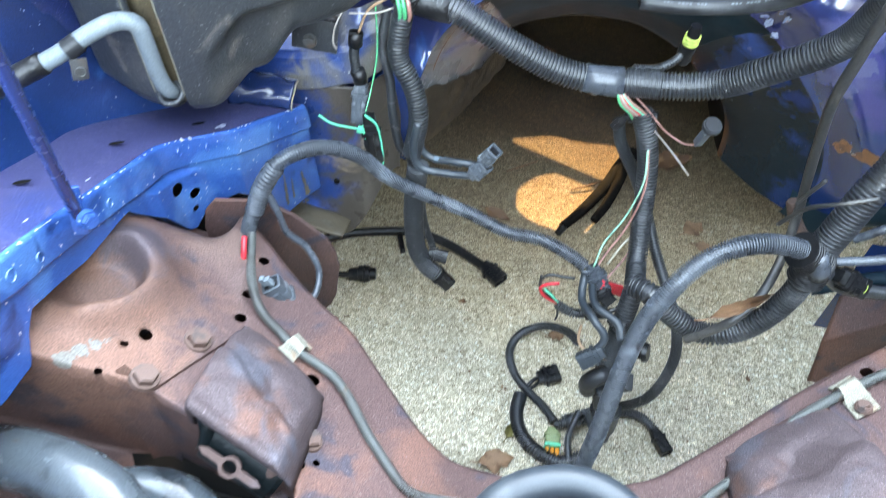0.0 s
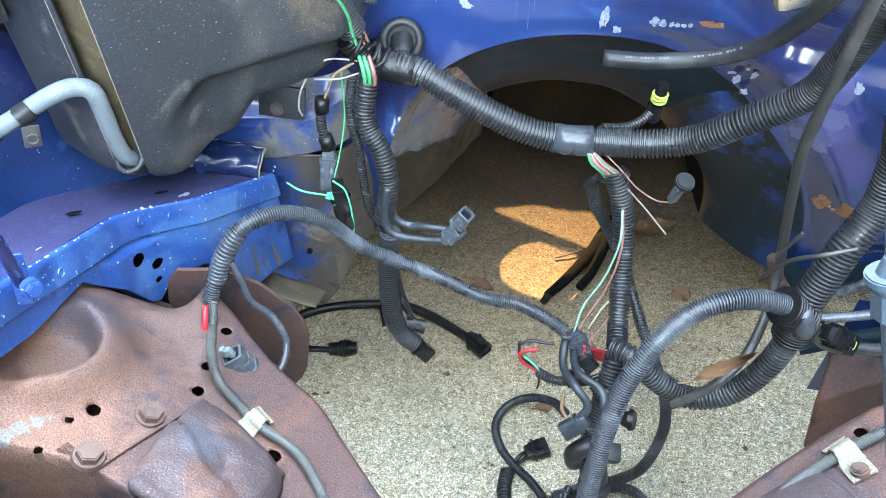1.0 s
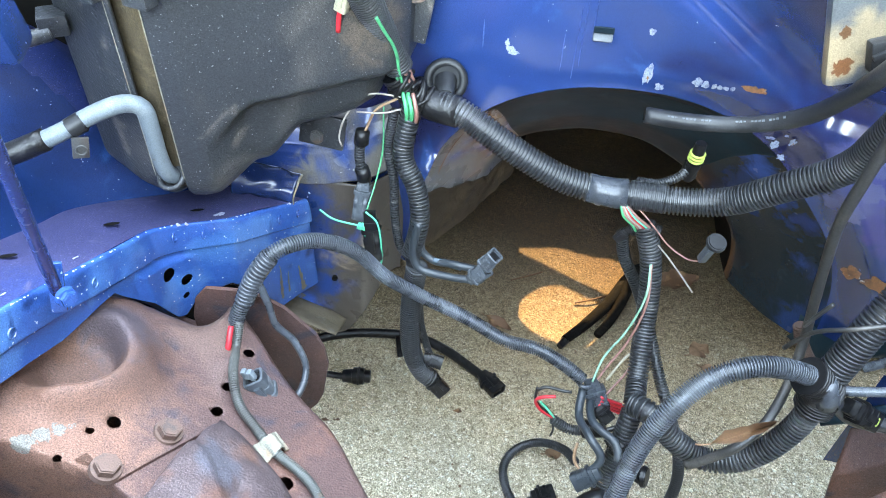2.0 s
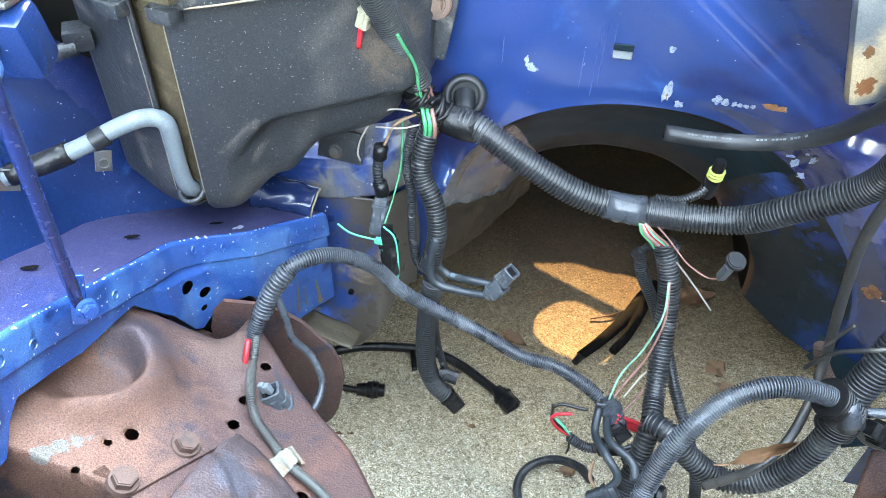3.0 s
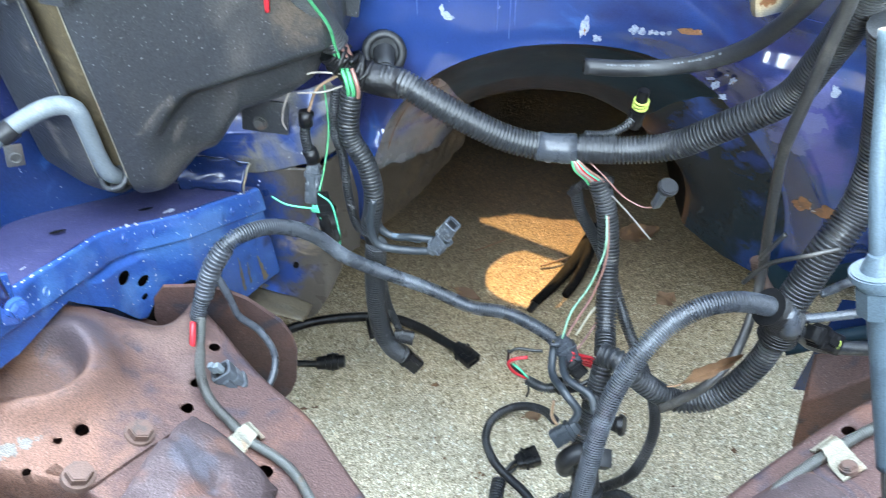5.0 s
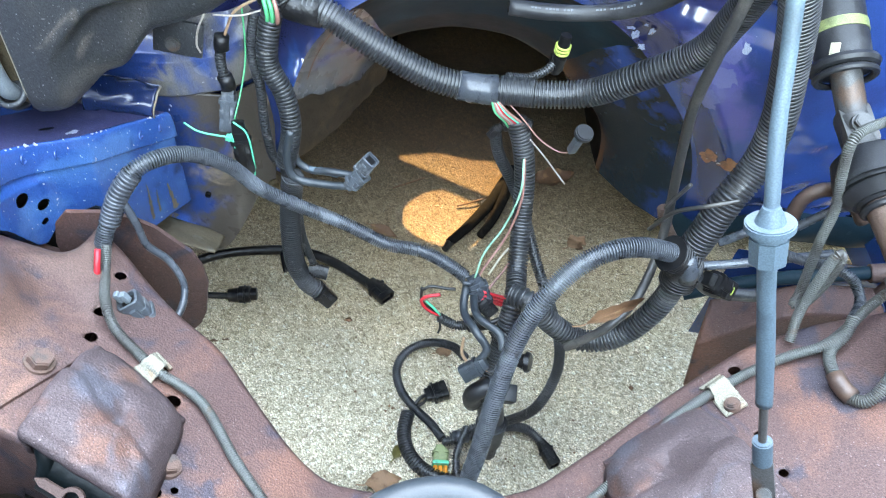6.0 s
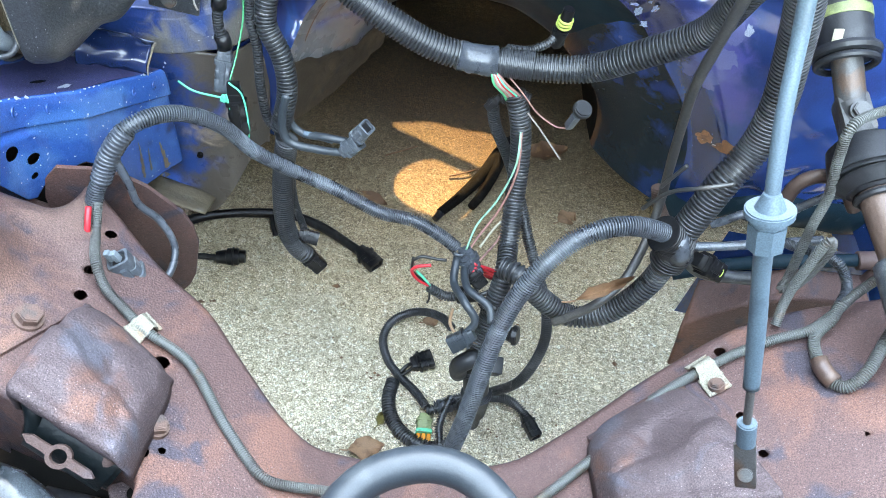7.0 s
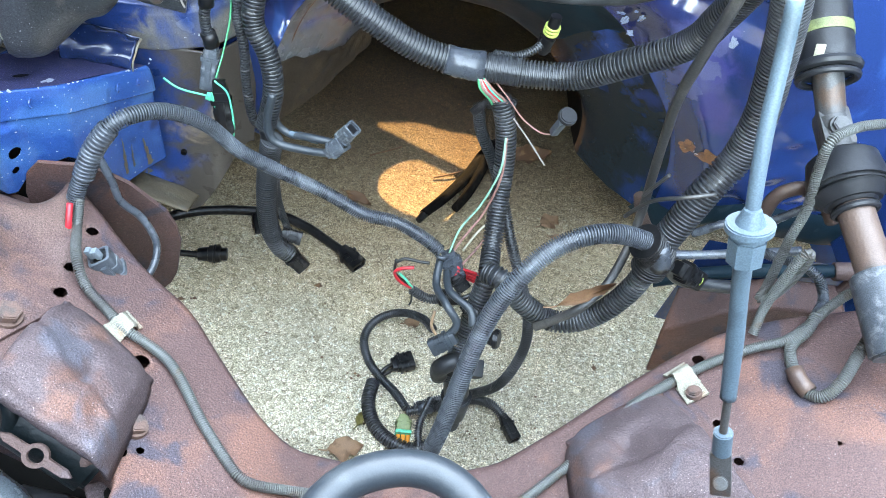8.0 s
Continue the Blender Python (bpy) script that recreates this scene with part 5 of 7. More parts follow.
tube("conduit", [(0.428, 0.464, 0.603), (0.419, 0.449, 0.591), (0.404, 0.435, 0.577), (0.399, 0.410, 0.577), (0.400, 0.381, 0.582), (0.411, 0.368, 0.592), (0.425, 0.377, 0.609), (0.439, 0.397, 0.621), (0.455, 0.424, 0.644)], 0.0064, LOOM_DUSTY, BRAKE, ribs=0.0023, depth=0.36, segs=12)
tube("conduit", [(0.449, 0.600, 0.764), (0.417, 0.590, 0.762), (0.385, 0.570, 0.757), (0.387, 0.560, 0.723), (0.399, 0.550, 0.676), (0.398, 0.540, 0.641), (0.400, 0.530, 0.603), (0.401, 0.520, 0.569), (0.395, 0.510, 0.559), (0.401, 0.505, 0.567), (0.403, 0.500, 0.607), (0.401, 0.500, 0.651), (0.393, 0.500, 0.658), (0.385, 0.490, 0.623), (0.381, 0.480, 0.584), (0.375, 0.459, 0.558)], 0.0056, LOOM_DUSTY, BRAKE, ribs=0.0023, depth=0.36, segs=12)
tube("conduit", [(0.389, 0.580, 0.571), (0.424, 0.570, 0.566), (0.438, 0.550, 0.583), (0.455, 0.530, 0.589), (0.467, 0.510, 0.574), (0.426, 0.459, 0.598)], 0.0062, LOOM_GREY, BRAKE, ribs=0.0023, depth=0.36, segs=12)

FLOORA = thing("ground_cable", (-0.459, 0.937, 0.018), "dirty black taped cable lying on the concrete", "cable")
tube("cable", [(-0.459, 0.937, 0.018), (-0.411, 0.967, 0.015), (-0.337, 0.988, 0.012), (-0.247, 0.993, 0.012), (-0.182, 0.970, 0.012), (-0.128, 0.936, 0.012), (-0.086, 0.907, 0.012)], 0.0095, TAPE, FLOORA)

FLOORB = thing("sensor_cable", (-0.435, 0.869, 0.012), "short black cable with round connector on the concrete", "cable")
tube("cable", [(-0.435, 0.869, 0.012), (-0.398, 0.870, 0.012), (-0.365, 0.869, 0.013)], 0.0062, TAPE, FLOORB)

COIL = thing("coiled_cable", (0.074, 0.705, 0.100), "thin black cable coiled on the concrete with loose connectors", "cable")
tube("cable", [(0.074, 0.705, 0.100), (0.055, 0.746, 0.070), (0.016, 0.771, 0.040), (-0.024, 0.762, 0.020), (-0.042, 0.726, 0.012), (-0.030, 0.680, 0.012), (-0.004, 0.647, 0.012), (0.022, 0.617, 0.020), (0.042, 0.587, 0.025)], 0.0078, LOOM, COIL, ribs=0.0041, depth=0.16, segs=12)
tube("loom", [(-0.018, 0.641, 0.012), (-0.024, 0.602, 0.012), (-0.015, 0.566, 0.012), (0.010, 0.535, 0.015), (0.053, 0.515, 0.020), (0.085, 0.523, 0.030)], 0.0125, LOOM, COIL, ribs=0.0048, depth=0.26, segs=14)
tube("loom", [(0.041, 0.578, 0.030), (0.104, 0.594, 0.035), (0.155, 0.613, 0.030), (0.192, 0.614, 0.020), (0.217, 0.593, 0.014), (0.226, 0.573, 0.012)], 0.0085, LOOM, COIL, ribs=0.0042, depth=0.30, segs=12)
tube("cable", [(0.081, 0.595, 0.060), (0.064, 0.552, 0.040), (0.066, 0.517, 0.030)], 0.007, LOOM, COIL, ribs=0.0040, depth=0.30, segs=12)

PIPE = thing("refrigerant_pipe", (-0.605, 0.520, 0.761), "chalky pale aluminium pipe bent into the heater housing", "pipe")
tube("pipe", [(-0.605, 0.520, 0.761), (-0.571, 0.540, 0.769), (-0.535, 0.560, 0.782), (-0.509, 0.580, 0.793), (-0.487, 0.600, 0.796), (-0.472, 0.610, 0.787), (-0.470, 0.612, 0.761), (-0.471, 0.615, 0.721), (-0.469, 0.620, 0.694), (-0.467, 0.640, 0.678)], 0.0092, ALUMINIUM, PIPE, segs=18)

BRACE = thing("brace_rod", (-0.422, 0.360, 1.011), "straight blue painted brace rod bolted to the ledge", "brace rod")
tube("rod", [(-0.422, 0.360, 1.011), (-0.491, 0.425, 0.688)], 0.006, BLUE_ROD, BRACE, segs=14)

TIE = thing("cable_tie", (-0.338, 0.735, 0.565), "bright teal cable tie round a sensor connector", "cable tie")
tube("tail", [(-0.338, 0.735, 0.565), (-0.318, 0.730, 0.556), (-0.282, 0.730, 0.550)], 0.0013, W_TEAL, TIE, segs=8)
tube("loop", [(-0.278, 0.725, 0.561), (-0.267, 0.720, 0.499), (-0.253, 0.720, 0.497), (-0.257, 0.725, 0.559), (-0.273, 0.725, 0.581)], 0.0013, W_TEAL, TIE, segs=8)


# ---- connectors, ties, tape and clamps ----
def connector(parent, a, b, wide, high, mat, name="connector", label="", up=(0, -0.7, 0.7), collar=True):
    """A moulded plug from a to b: one stepped shell with a collar, and its latch and cavity as parts of it."""
    a, b = Vector(a), Vector(b)
    size = (b - a).length
    m = facing((a + b) / 2, b - a, up)
    bm = bmesh.new()
    steps = [(-0.5, 0.50), (-0.49, 0.66), (-0.30, 0.74), (-0.29, 0.86), (-0.16, 0.86), (-0.155, 1.12), (-0.07, 1.12), (-0.065, 0.94), (0.06, 0.94), (0.07, 1.0), (0.18, 1.0), (0.19, 0.95), (0.27, 0.95), (0.28, 1.0), (0.49, 1.0), (0.5, 0.95), (0.5, 0.76), (0.40, 0.74)]
    rings = []
    for s, k in steps:
        loop = []
        for q in range(16):
            t = 2 * math.pi * (q + 0.5) / 16
            c, n = math.cos(t), math.sin(t)
            e = 0.35
            loop.append(bm.verts.new(m @ Vector((s * size, math.copysign(abs(c) ** e, c) * wide * k * 0.5, math.copysign(abs(n) ** e, n) * high * k * 0.5))))
        rings.append(loop)
    for r, q in zip(rings, rings[1:]):
        for k in range(16):
            bm.faces.new((r[k], r[(k + 1) % 16], q[(k + 1) % 16], q[k]))
    bm.faces.new(rings[0][::-1])
    bm.faces.new(rings[-1])
    bmesh.ops.recalc_face_normals(bm, faces=bm.faces)
    shell = part(name, bm, mat, parent, label)
    bm = bmesh.new()
    got = bmesh.ops.create_cube(bm, size=1.0, matrix=m @ pose(size * 0.10, 0, high * 0.56) @ Matrix.Diagonal((size * 0.46, wide * 0.34, high * 0.22, 1)))
    for v in got["verts"]:
        q = m.inverted() @ v.co
        if q.x > size * 0.2:
            v.co = m @ Vector((q.x, q.y, q.z - high * 0.06))
    bmesh.ops.bevel(bm, geom=bm.edges[:], offset=high * 0.05, segments=2, affect="EDGES")
    part("latch", bm, mat, shell)
    bm = bmesh.new()
    boxed(bm, (size * 0.03, wide * 0.60, high * 0.58), m @ pose(size * 0.415, 0, 0), 0.0004)
    part("cavity", bm, PLASTIC, shell)
    return shell


def band(parent, points, r, mat, name="tape_wrap", label="", turns=0):
    """A smooth or wound sleeve over a loom."""
    return tube(name, points, r, mat, parent, label, ribs=0.0045 if turns else 0.0, depth=0.05, segs=18)


band(MAIN, [(-0.218, 0.800, 0.711), (-0.190, 0.795, 0.706), (-0.167, 0.790, 0.706)], 0.0192, TAPE, "sleeve", "smooth black tape sleeve")
band(MAIN, [(0.004, 0.7645, 0.6345), (0.03, 0.763, 0.632), (0.053, 0.762, 0.634)], 0.0188, LOOM_GREY, "sleeve", "smooth grey sleeve")
band(MAIN, [(0.056, 0.762, 0.634), (0.075, 0.760, 0.635), (0.098, 0.757, 0.637)], 0.0188, LOOM, "tape_wrap", "worn dark grey cloth tape", 1)
band(MAIN, [(-0.249, 0.792, 0.748), (-0.236, 0.797, 0.728), (-0.222, 0.80, 0.714), (-0.206, 0.80, 0.709)], 0.0165, TAPE, "tape_wrap", "untidy black tape knot", 1)
band(MAIN, [(0.068, 0.758, 0.582), (0.085, 0.755, 0.590), (0.102, 0.752, 0.586)], 0.010, TAPE, "tape_wrap", "frayed tape collar", 1)
band(MAIN, [(-0.217, 0.745, 0.497), (-0.212, 0.738, 0.483), (-0.208, 0.736, 0.470)], 0.0095, TAPE, "tape_wrap", "", 1)
band(ARCH, [(0.252, 0.556, 0.581), (0.272, 0.560, 0.566), (0.281, 0.563, 0.548), (0.280, 0.562, 0.522)], 0.0225, TAPE, "tape_wrap", "shiny black tape at the junction", 1)
band(ARCH, [(0.268, 0.552, 0.582), (0.276, 0.547, 0.566), (0.282, 0.548, 0.550)], 0.0125, LOOM_GREY, "pale_band", "pale grey band over the taped junction")
band(LOOP, [(-0.351, 0.586, 0.620), (-0.362, 0.577, 0.606), (-0.371, 0.570, 0.590), (-0.380, 0.560, 0.566)], 0.0118, LOOM_GREY, "tape_wrap", "dusty grey tape wrap", 1)
band(LOOP, [(-0.3845, 0.526, 0.560), (-0.3835, 0.512, 0.550), (-0.3850, 0.500, 0.528)], 0.0034, W_RED, "red_sleeve", "bright red sleeve")
for dx in (-0.006, 0.0, 0.006):
    tube("wire", [(-0.229 + dx, 0.782, 0.730), (-0.223 + dx, 0.770, 0.718), (-0.222 + dx, 0.771, 0.704), (-0.224 + dx, 0.775, 0.694)], 0.0027, W_GREEN if dx < 0.005 else W_PINK, MAIN, "bright green wire" if dx < 0.005 else "pink wire", segs=8)
for dx, dy, w, tag in ((-0.011, 0.004, W_GREEN, "dark green wire"), (-0.006, -0.004, W_TAN, "tan wire"), (-0.001, -0.009, W_GREEN, "bright green wire"), (0.004, -0.008, W_BLACK, "black wire"), (0.008, -0.003, W_PINK, "pink wire"), (0.011, 0.004, W_PINK, "pink wire"), (0.0, 0.008, W_BLACK, "black wire")):
    tube("wire", [(-0.246 + dx * 1.0, 0.786 + dy, 0.772), (-0.241 + dx * 1.1, 0.790 + dy * 1.1, 0.752), (-0.234 + dx * 0.9, 0.796 + dy, 0.730)], 0.0026, w, MAIN, tag, segs=8)
tube("wire", [(-0.2525, 0.726, 0.853), (-0.2475, 0.740, 0.831), (-0.2410, 0.754, 0.808), (-0.2380, 0.764, 0.787), (-0.2382, 0.772, 0.768), (-0.2352, 0.780, 0.744)], 0.0020, W_GREEN, MAIN, "bright green wire in the slit of the loom", segs=8)
# untidy turns of tape round the knot
for k in range(7):
    c = Vector((-0.246, 0.794, 0.741)).lerp(Vector((-0.212, 0.799, 0.712)), k / 6)
    ax = (Vector((0.75, 0.05, -0.62)) + Vector((0.35 * math.sin(k * 2.1), 0.3 * math.cos(k * 1.7), 0.25 * math.sin(k * 3.3)))).normalized()
    q = ax.to_track_quat("Z", "Y")
    tube("tape_turn", [c + q @ Vector((0.0185 * math.cos(0.7 * j + k), 0.0185 * math.sin(0.7 * j + k), 0.0007 * j)) for j in range(10)], 0.0030, TAPE, MAIN, segs=8)
tube("wire", [(-0.262, 0.795, 0.70), (-0.262, 0.785, 0.64), (-0.268, 0.765, 0.60), (-0.275, 0.74, 0.572)], 0.0011, W_GREEN, MAIN, "thin green wire", segs=8)
for k, w in enumerate((W_GREEN, W_PINK, W_WHITE, W_RED, W_TEAL, W_PINK)):
    dx = (k - 2.5) * 0.0042
    tube("wire", [(0.050 + dx * 0.35, 0.746, 0.628), (0.060 + dx * 0.8, 0.742, 0.615), (0.076 + dx, 0.744, 0.600), (0.084 + dx, 0.749, 0.586)], 0.0019, w, MAIN, "", segs=8)
connector(MAIN, (0.066, 0.752, 0.588), (0.052, 0.752, 0.566), 0.012, 0.010, PLASTIC, "clip")


def yellow_connector():
    bm = bmesh.new()
    rod(bm, (0.127, 0.802, 0.640), (0.129, 0.798, 0.668), 0.0085, 0.0095, 18, 0.001)
    boxed(bm, (0.020, 0.018, 0.014), facing((0.127, 0.800, 0.655), (0, 0, 1), (0, -1, 0)), 0.002)
    body = part("connector", bm, PLASTIC, MAIN, "black round connector")
    bm = bmesh.new()
    rod(bm, (0.1292, 0.798, 0.668), (0.130, 0.797, 0.698), 0.0080, 0.0072, 18, 0.001)
    part("cap", bm, PLASTIC, body)
    for k in range(3):
        bm = bmesh.new()
        ring(bm, (0.1292 + 0.0003 * k, 0.798, 0.673 + 0.0044 * k), (0.02, -0.1, 1), 0.0086, 0.0017, 22, 8)
        part("seal", bm, W_YELLOW, body, "yellow rubber seal")


yellow_connector()


def grey_plug():
    ob = thing("firewall_plug", (0.150, 0.710, 0.587), "grey plastic plug with round flange on a loose wire", "plug")
    bm = bmesh.new()
    boxed(bm, (0.030, 0.010, 0.010), facing((0.1515, 0.703, 0.604), (0.003, -0.01, 0.03)), 0.002)
    part("stem", bm, PLASTIC_GREY, ob)
    bm = bmesh.new()
    ax = Vector((0.10, -0.35, 0.93))
    c = Vector((0.156, 0.696, 0.630))
    rod(bm, c - ax * 0.003, c + ax * 0.004, 0.0125, 0.0112, 24, 0.0015)
    part("flange", bm, RUBBER, ob)


grey_plug()

# throttle sensor plugs at the ends of the smooth grey cables
connector(MAIN, (-0.130, 0.721, 0.486), (-0.110, 0.719, 0.512), 0.022, 0.020, PLASTIC_GREY, "connector", "grey sensor connector")
connector(MAIN, (-0.118, 0.728, 0.502), (-0.100, 0.719, 0.540), 0.020, 0.018, PLASTIC_GREY, "connector", "grey sensor connector")
connector(MAIN, (-0.185, 0.742, 0.494), (-0.145, 0.742, 0.486), 0.010, 0.008, CABLE_GREY, "connector", "slim pale connector")
# sensor plug held by the tie
PIG = thing("sensor_connector", (-0.286, 0.76, 0.60), "grey two-way sensor connector hanging on a short loom", "connector")
connector(PIG, (-0.283, 0.771, 0.606), (-0.288, 0.750, 0.545), 0.021, 0.018, PLASTIC_GREY, "shell", "ribbed grey shell")
connector(PIG, (-0.271, 0.737, 0.572), (-0.263, 0.722, 0.502), 0.024, 0.016, PLASTIC, "socket", "black socket")
band(PIG, [(-0.288, 0.770, 0.616), (-0.285, 0.770, 0.606), (-0.284, 0.769, 0.598)], 0.0095, PLASTIC, "collar")
band(MAIN, [(-0.2865, 0.780, 0.668), (-0.288, 0.779, 0.660), (-0.2885, 0.778, 0.650)], 0.0092, PLASTIC, "collar")
bm = bmesh.new()
boxed(bm, (0.010, 0.007, 0.008), pose(-0.281, 0.728, 0.551, 0, 20, 0), 0.0012)
part("head", bm, W_TEAL, TIE)
# ends of the drop loom
connector(MAIN, (-0.190, 0.745, 0.226), (-0.160, 0.742, 0.192), 0.026, 0.024, PLASTIC, "connector", "black boot connector")
connector(MAIN, (-0.196, 0.752, 0.262), (-0.165, 0.750, 0.256), 0.022, 0.020, PLASTIC, "connector", "black clip")
# plugs on the concrete
connector(FLOORA, (-0.105, 0.924, 0.014), (-0.066, 0.886, 0.014), 0.034, 0.022, PLASTIC, "connector", "black square connector", (0, 0, 1))
tube("tab", [(-0.285, 0.985, 0.014), (-0.276, 0.955, 0.010), (-0.272, 0.942, 0.008)], 0.0055, TAPE, FLOORA)
bm = bmesh.new()
rod(bm, (-0.372, 0.870, 0.014), (-0.352, 0.872, 0.015), 0.012, 0.014, 18, 0.001)
rod(bm, (-0.352, 0.872, 0.016), (-0.330, 0.874, 0.017), 0.0165, 0.0165, 18, 0.0015)
rod(bm, (-0.330, 0.874, 0.017), (-0.318, 0.875, 0.017), 0.0125, 0.0125, 18, 0.001)
ring(bm, (-0.341, 0.873, 0.0165), (1, 0.08, 0), 0.0165, 0.002)
part("connector", bm, PLASTIC, FLOORB, "round black connector")
connector(COIL, (0.012, 0.676, 0.012), (0.050, 0.690, 0.013), 0.034, 0.020, PLASTIC, "connector", "black square connector", (0, 0, 1))
tube("wire", [(-0.008, 0.655, 0.012), (0.004, 0.668, 0.018), (0.016, 0.678, 0.012)], 0.0035, W_BLACK, COIL, "", segs=8)
tube("wire", [(-0.010, 0.648, 0.012), (0.008, 0.660, 0.014), (0.018, 0.673, 0.012)], 0.003, W_BLACK, COIL, "", segs=8)
connector(COIL, (0.039, 0.575, 0.022), (0.039, 0.540, 0.020), 0.026, 0.022, W_SAGE, "connector", "sage green connector", (0, 0, 1))
bm = bmesh.new()
for dx in (-0.0085, 0.0, 0.0085):
    boxed(bm, (0.007, 0.020, 0.012), pose(0.039 + dx, 0.530, 0.018), 0.001)
part("lock", bm, W_ORANGE, COIL, "orange lock tabs")
bm = bmesh.new()
boxed(bm, (0.027, 0.006, 0.023), pose(0.039, 0.5425, 0.020), 0.001)
part("seal", bm, W_TEAL, COIL, "green seal")
connector(COIL, (0.215, 0.596, 0.014), (0.236, 0.552, 0.015), 0.022, 0.020, PLASTIC, "connector", "black two-way connector", (0, 0, 1))
band(COIL, [(0.060, 0.586, 0.034), (0.075, 0.588, 0.035), (0.084, 0.590, 0.035)], 0.0115, LOOM_GREY, "collar")
# middle cluster
connector(LOOP, (0.070, 0.538, 0.356), (0.040, 0.530, 0.334), 0.024, 0.020, HOSE, "connector", "dark grey elbow connector with open mouth")
connector(LOOP, (0.050, 0.655, 0.390), (0.070, 0.640, 0.352), 0.028, 0.020, LOOM_GREY, "connector", "dark grey clip")
connector(LOOP, (0.064, 0.634, 0.364), (0.082, 0.624, 0.348), 0.022, 0.018, PLASTIC, "connector", "black connector")
bm = bmesh.new()
rod(bm, (0.050, 0.612, 0.337), (0.060, 0.610, 0.340), 0.013, 0.013, 18, 0.001)
rod(bm, (0.060, 0.610, 0.340), (0.078, 0.608, 0.346), 0.0105, 0.0095, 18, 0.001)
part("cap", bm, PLASTIC, LOOP)
tube("wire", [(0.078, 0.608, 0.346), (0.092, 0.612, 0.352), (0.104, 0.620, 0.360)], 0.0035, W_BLACK, LOOP, "", segs=8)
connector(LOOP, (0.078, 0.590, 0.358), (0.098, 0.575, 0.356), 0.018, 0.016, PLASTIC, "clip")
bm = bmesh.new()
ring(bm, (0.042, 0.650, 0.388), (0.1, 0.2, 1), 0.0075, 0.003)
part("collar", bm, LOOM_GREY, LOOP)
for k in range(4):
    tube("wire", [(0.066, 0.640 - 0.004 * k, 0.376 - 0.004 * k), (0.080, 0.644, 0.366 - 0.006 * k), (0.108, 0.648, 0.352 - 0.007 * k)], 0.0024, W_RED, LOOP, "red wire", segs=8)
tube("wire", [(0.006, 0.619, 0.343), (-0.012, 0.618, 0.358), (-0.021, 0.618, 0.376), (-0.014, 0.617, 0.388), (0.004, 0.617, 0.394)], 0.0024, W_RED, LOOP, "cut red wire", segs=8)
tube("wire", [(0.008, 0.620, 0.342), (-0.004, 0.619, 0.362), (-0.014, 0.619, 0.374)], 0.0018, W_TEAL, LOOP, "teal wire", segs=8)
tube("wire", [(-0.021, 0.620, 0.398), (-0.010, 0.622, 0.405), (0.012, 0.622, 0.402), (0.024, 0.622, 0.402)], 0.0022, W_BLACK, LOOP, "cut black wire", segs=8)
tube("wire", [(0.008, 0.616, 0.338), (0.010, 0.612, 0.322), (0.008, 0.610, 0.312)], 0.0016, W_BLACK, LOOP, "", segs=8)
tube("wire", [(0.045, 0.600, 0.32), (0.044, 0.585, 0.30), (0.060, 0.570, 0.292), (0.085, 0.560, 0.296)], 0.0024, W_TAN, LOOP, "brown wire", segs=8)
tube("wire", [(0.110, 0.690, 0.43), (0.092, 0.680, 0.418), (0.072, 0.66, 0.39)], 0.0018, W_BONE, MAIN, "bone wire", segs=8)
tube("wire", [(0.110, 0.688, 0.425), (0.098, 0.672, 0.398), (0.074, 0.648, 0.372)], 0.0018, W_PINK, MAIN, "pink wire", segs=8)
# black boots below the column loom
bm = bmesh.new()
rod(bm, (0.086, 0.552, 0.268), (0.098, 0.530, 0.205), 0.021, 0.019, 20, 0.003)
rod(bm, (0.098, 0.530, 0.205), (0.104, 0.522, 0.150), 0.024, 0.016, 20, 0.003)
boxed(bm, (0.030, 0.026, 0.026), pose(0.110, 0.545, 0.262, 20, 10, 0), 0.003)
part("boot", bm, RUBBER, MAIN, "black rubber boot")
tube("elbow", [(0.062, 0.528, 0.262), (0.058, 0.524, 0.288), (0.066, 0.524, 0.304), (0.082, 0.532, 0.306)], 0.0125, RUBBER, MAIN, "black rubber elbow")
bm = bmesh.new()
rod(bm, (0.108, 0.556, 0.338), (0.126, 0.548, 0.345), 0.006, 0.012, 14, 0.001)
rod(bm, (0.126, 0.548, 0.345), (0.132, 0.546, 0.347), 0.015, 0.013, 14, 0.001)
part("knob", bm, PLASTIC, MAIN)
tube("boot_tail", [(0.104, 0.522, 0.152), (0.108, 0.53, 0.10), (0.112, 0.56, 0.06), (0.10, 0.59, 0.045)], 0.012, LOOM, MAIN, ribs=0.0037, depth=0.26, segs=12)
# sensor plug by the loop
connector(LOOP, (-0.325, 0.477, 0.498), (-0.344, 0.474, 0.543), 0.024, 0.021, PLASTIC_GREY, "connector", "grey sensor connector")
bm = bmesh.new()
for dx in (-0.006, 0.006):
    boxed(bm, (0.006, 0.007, 0.013), pose(-0.347 + dx * 0.55, 0.473, 0.548, 0, -23, 0), 0.001)
part("prongs", bm, ALUMINIUM, LOOP, "white plug prongs")


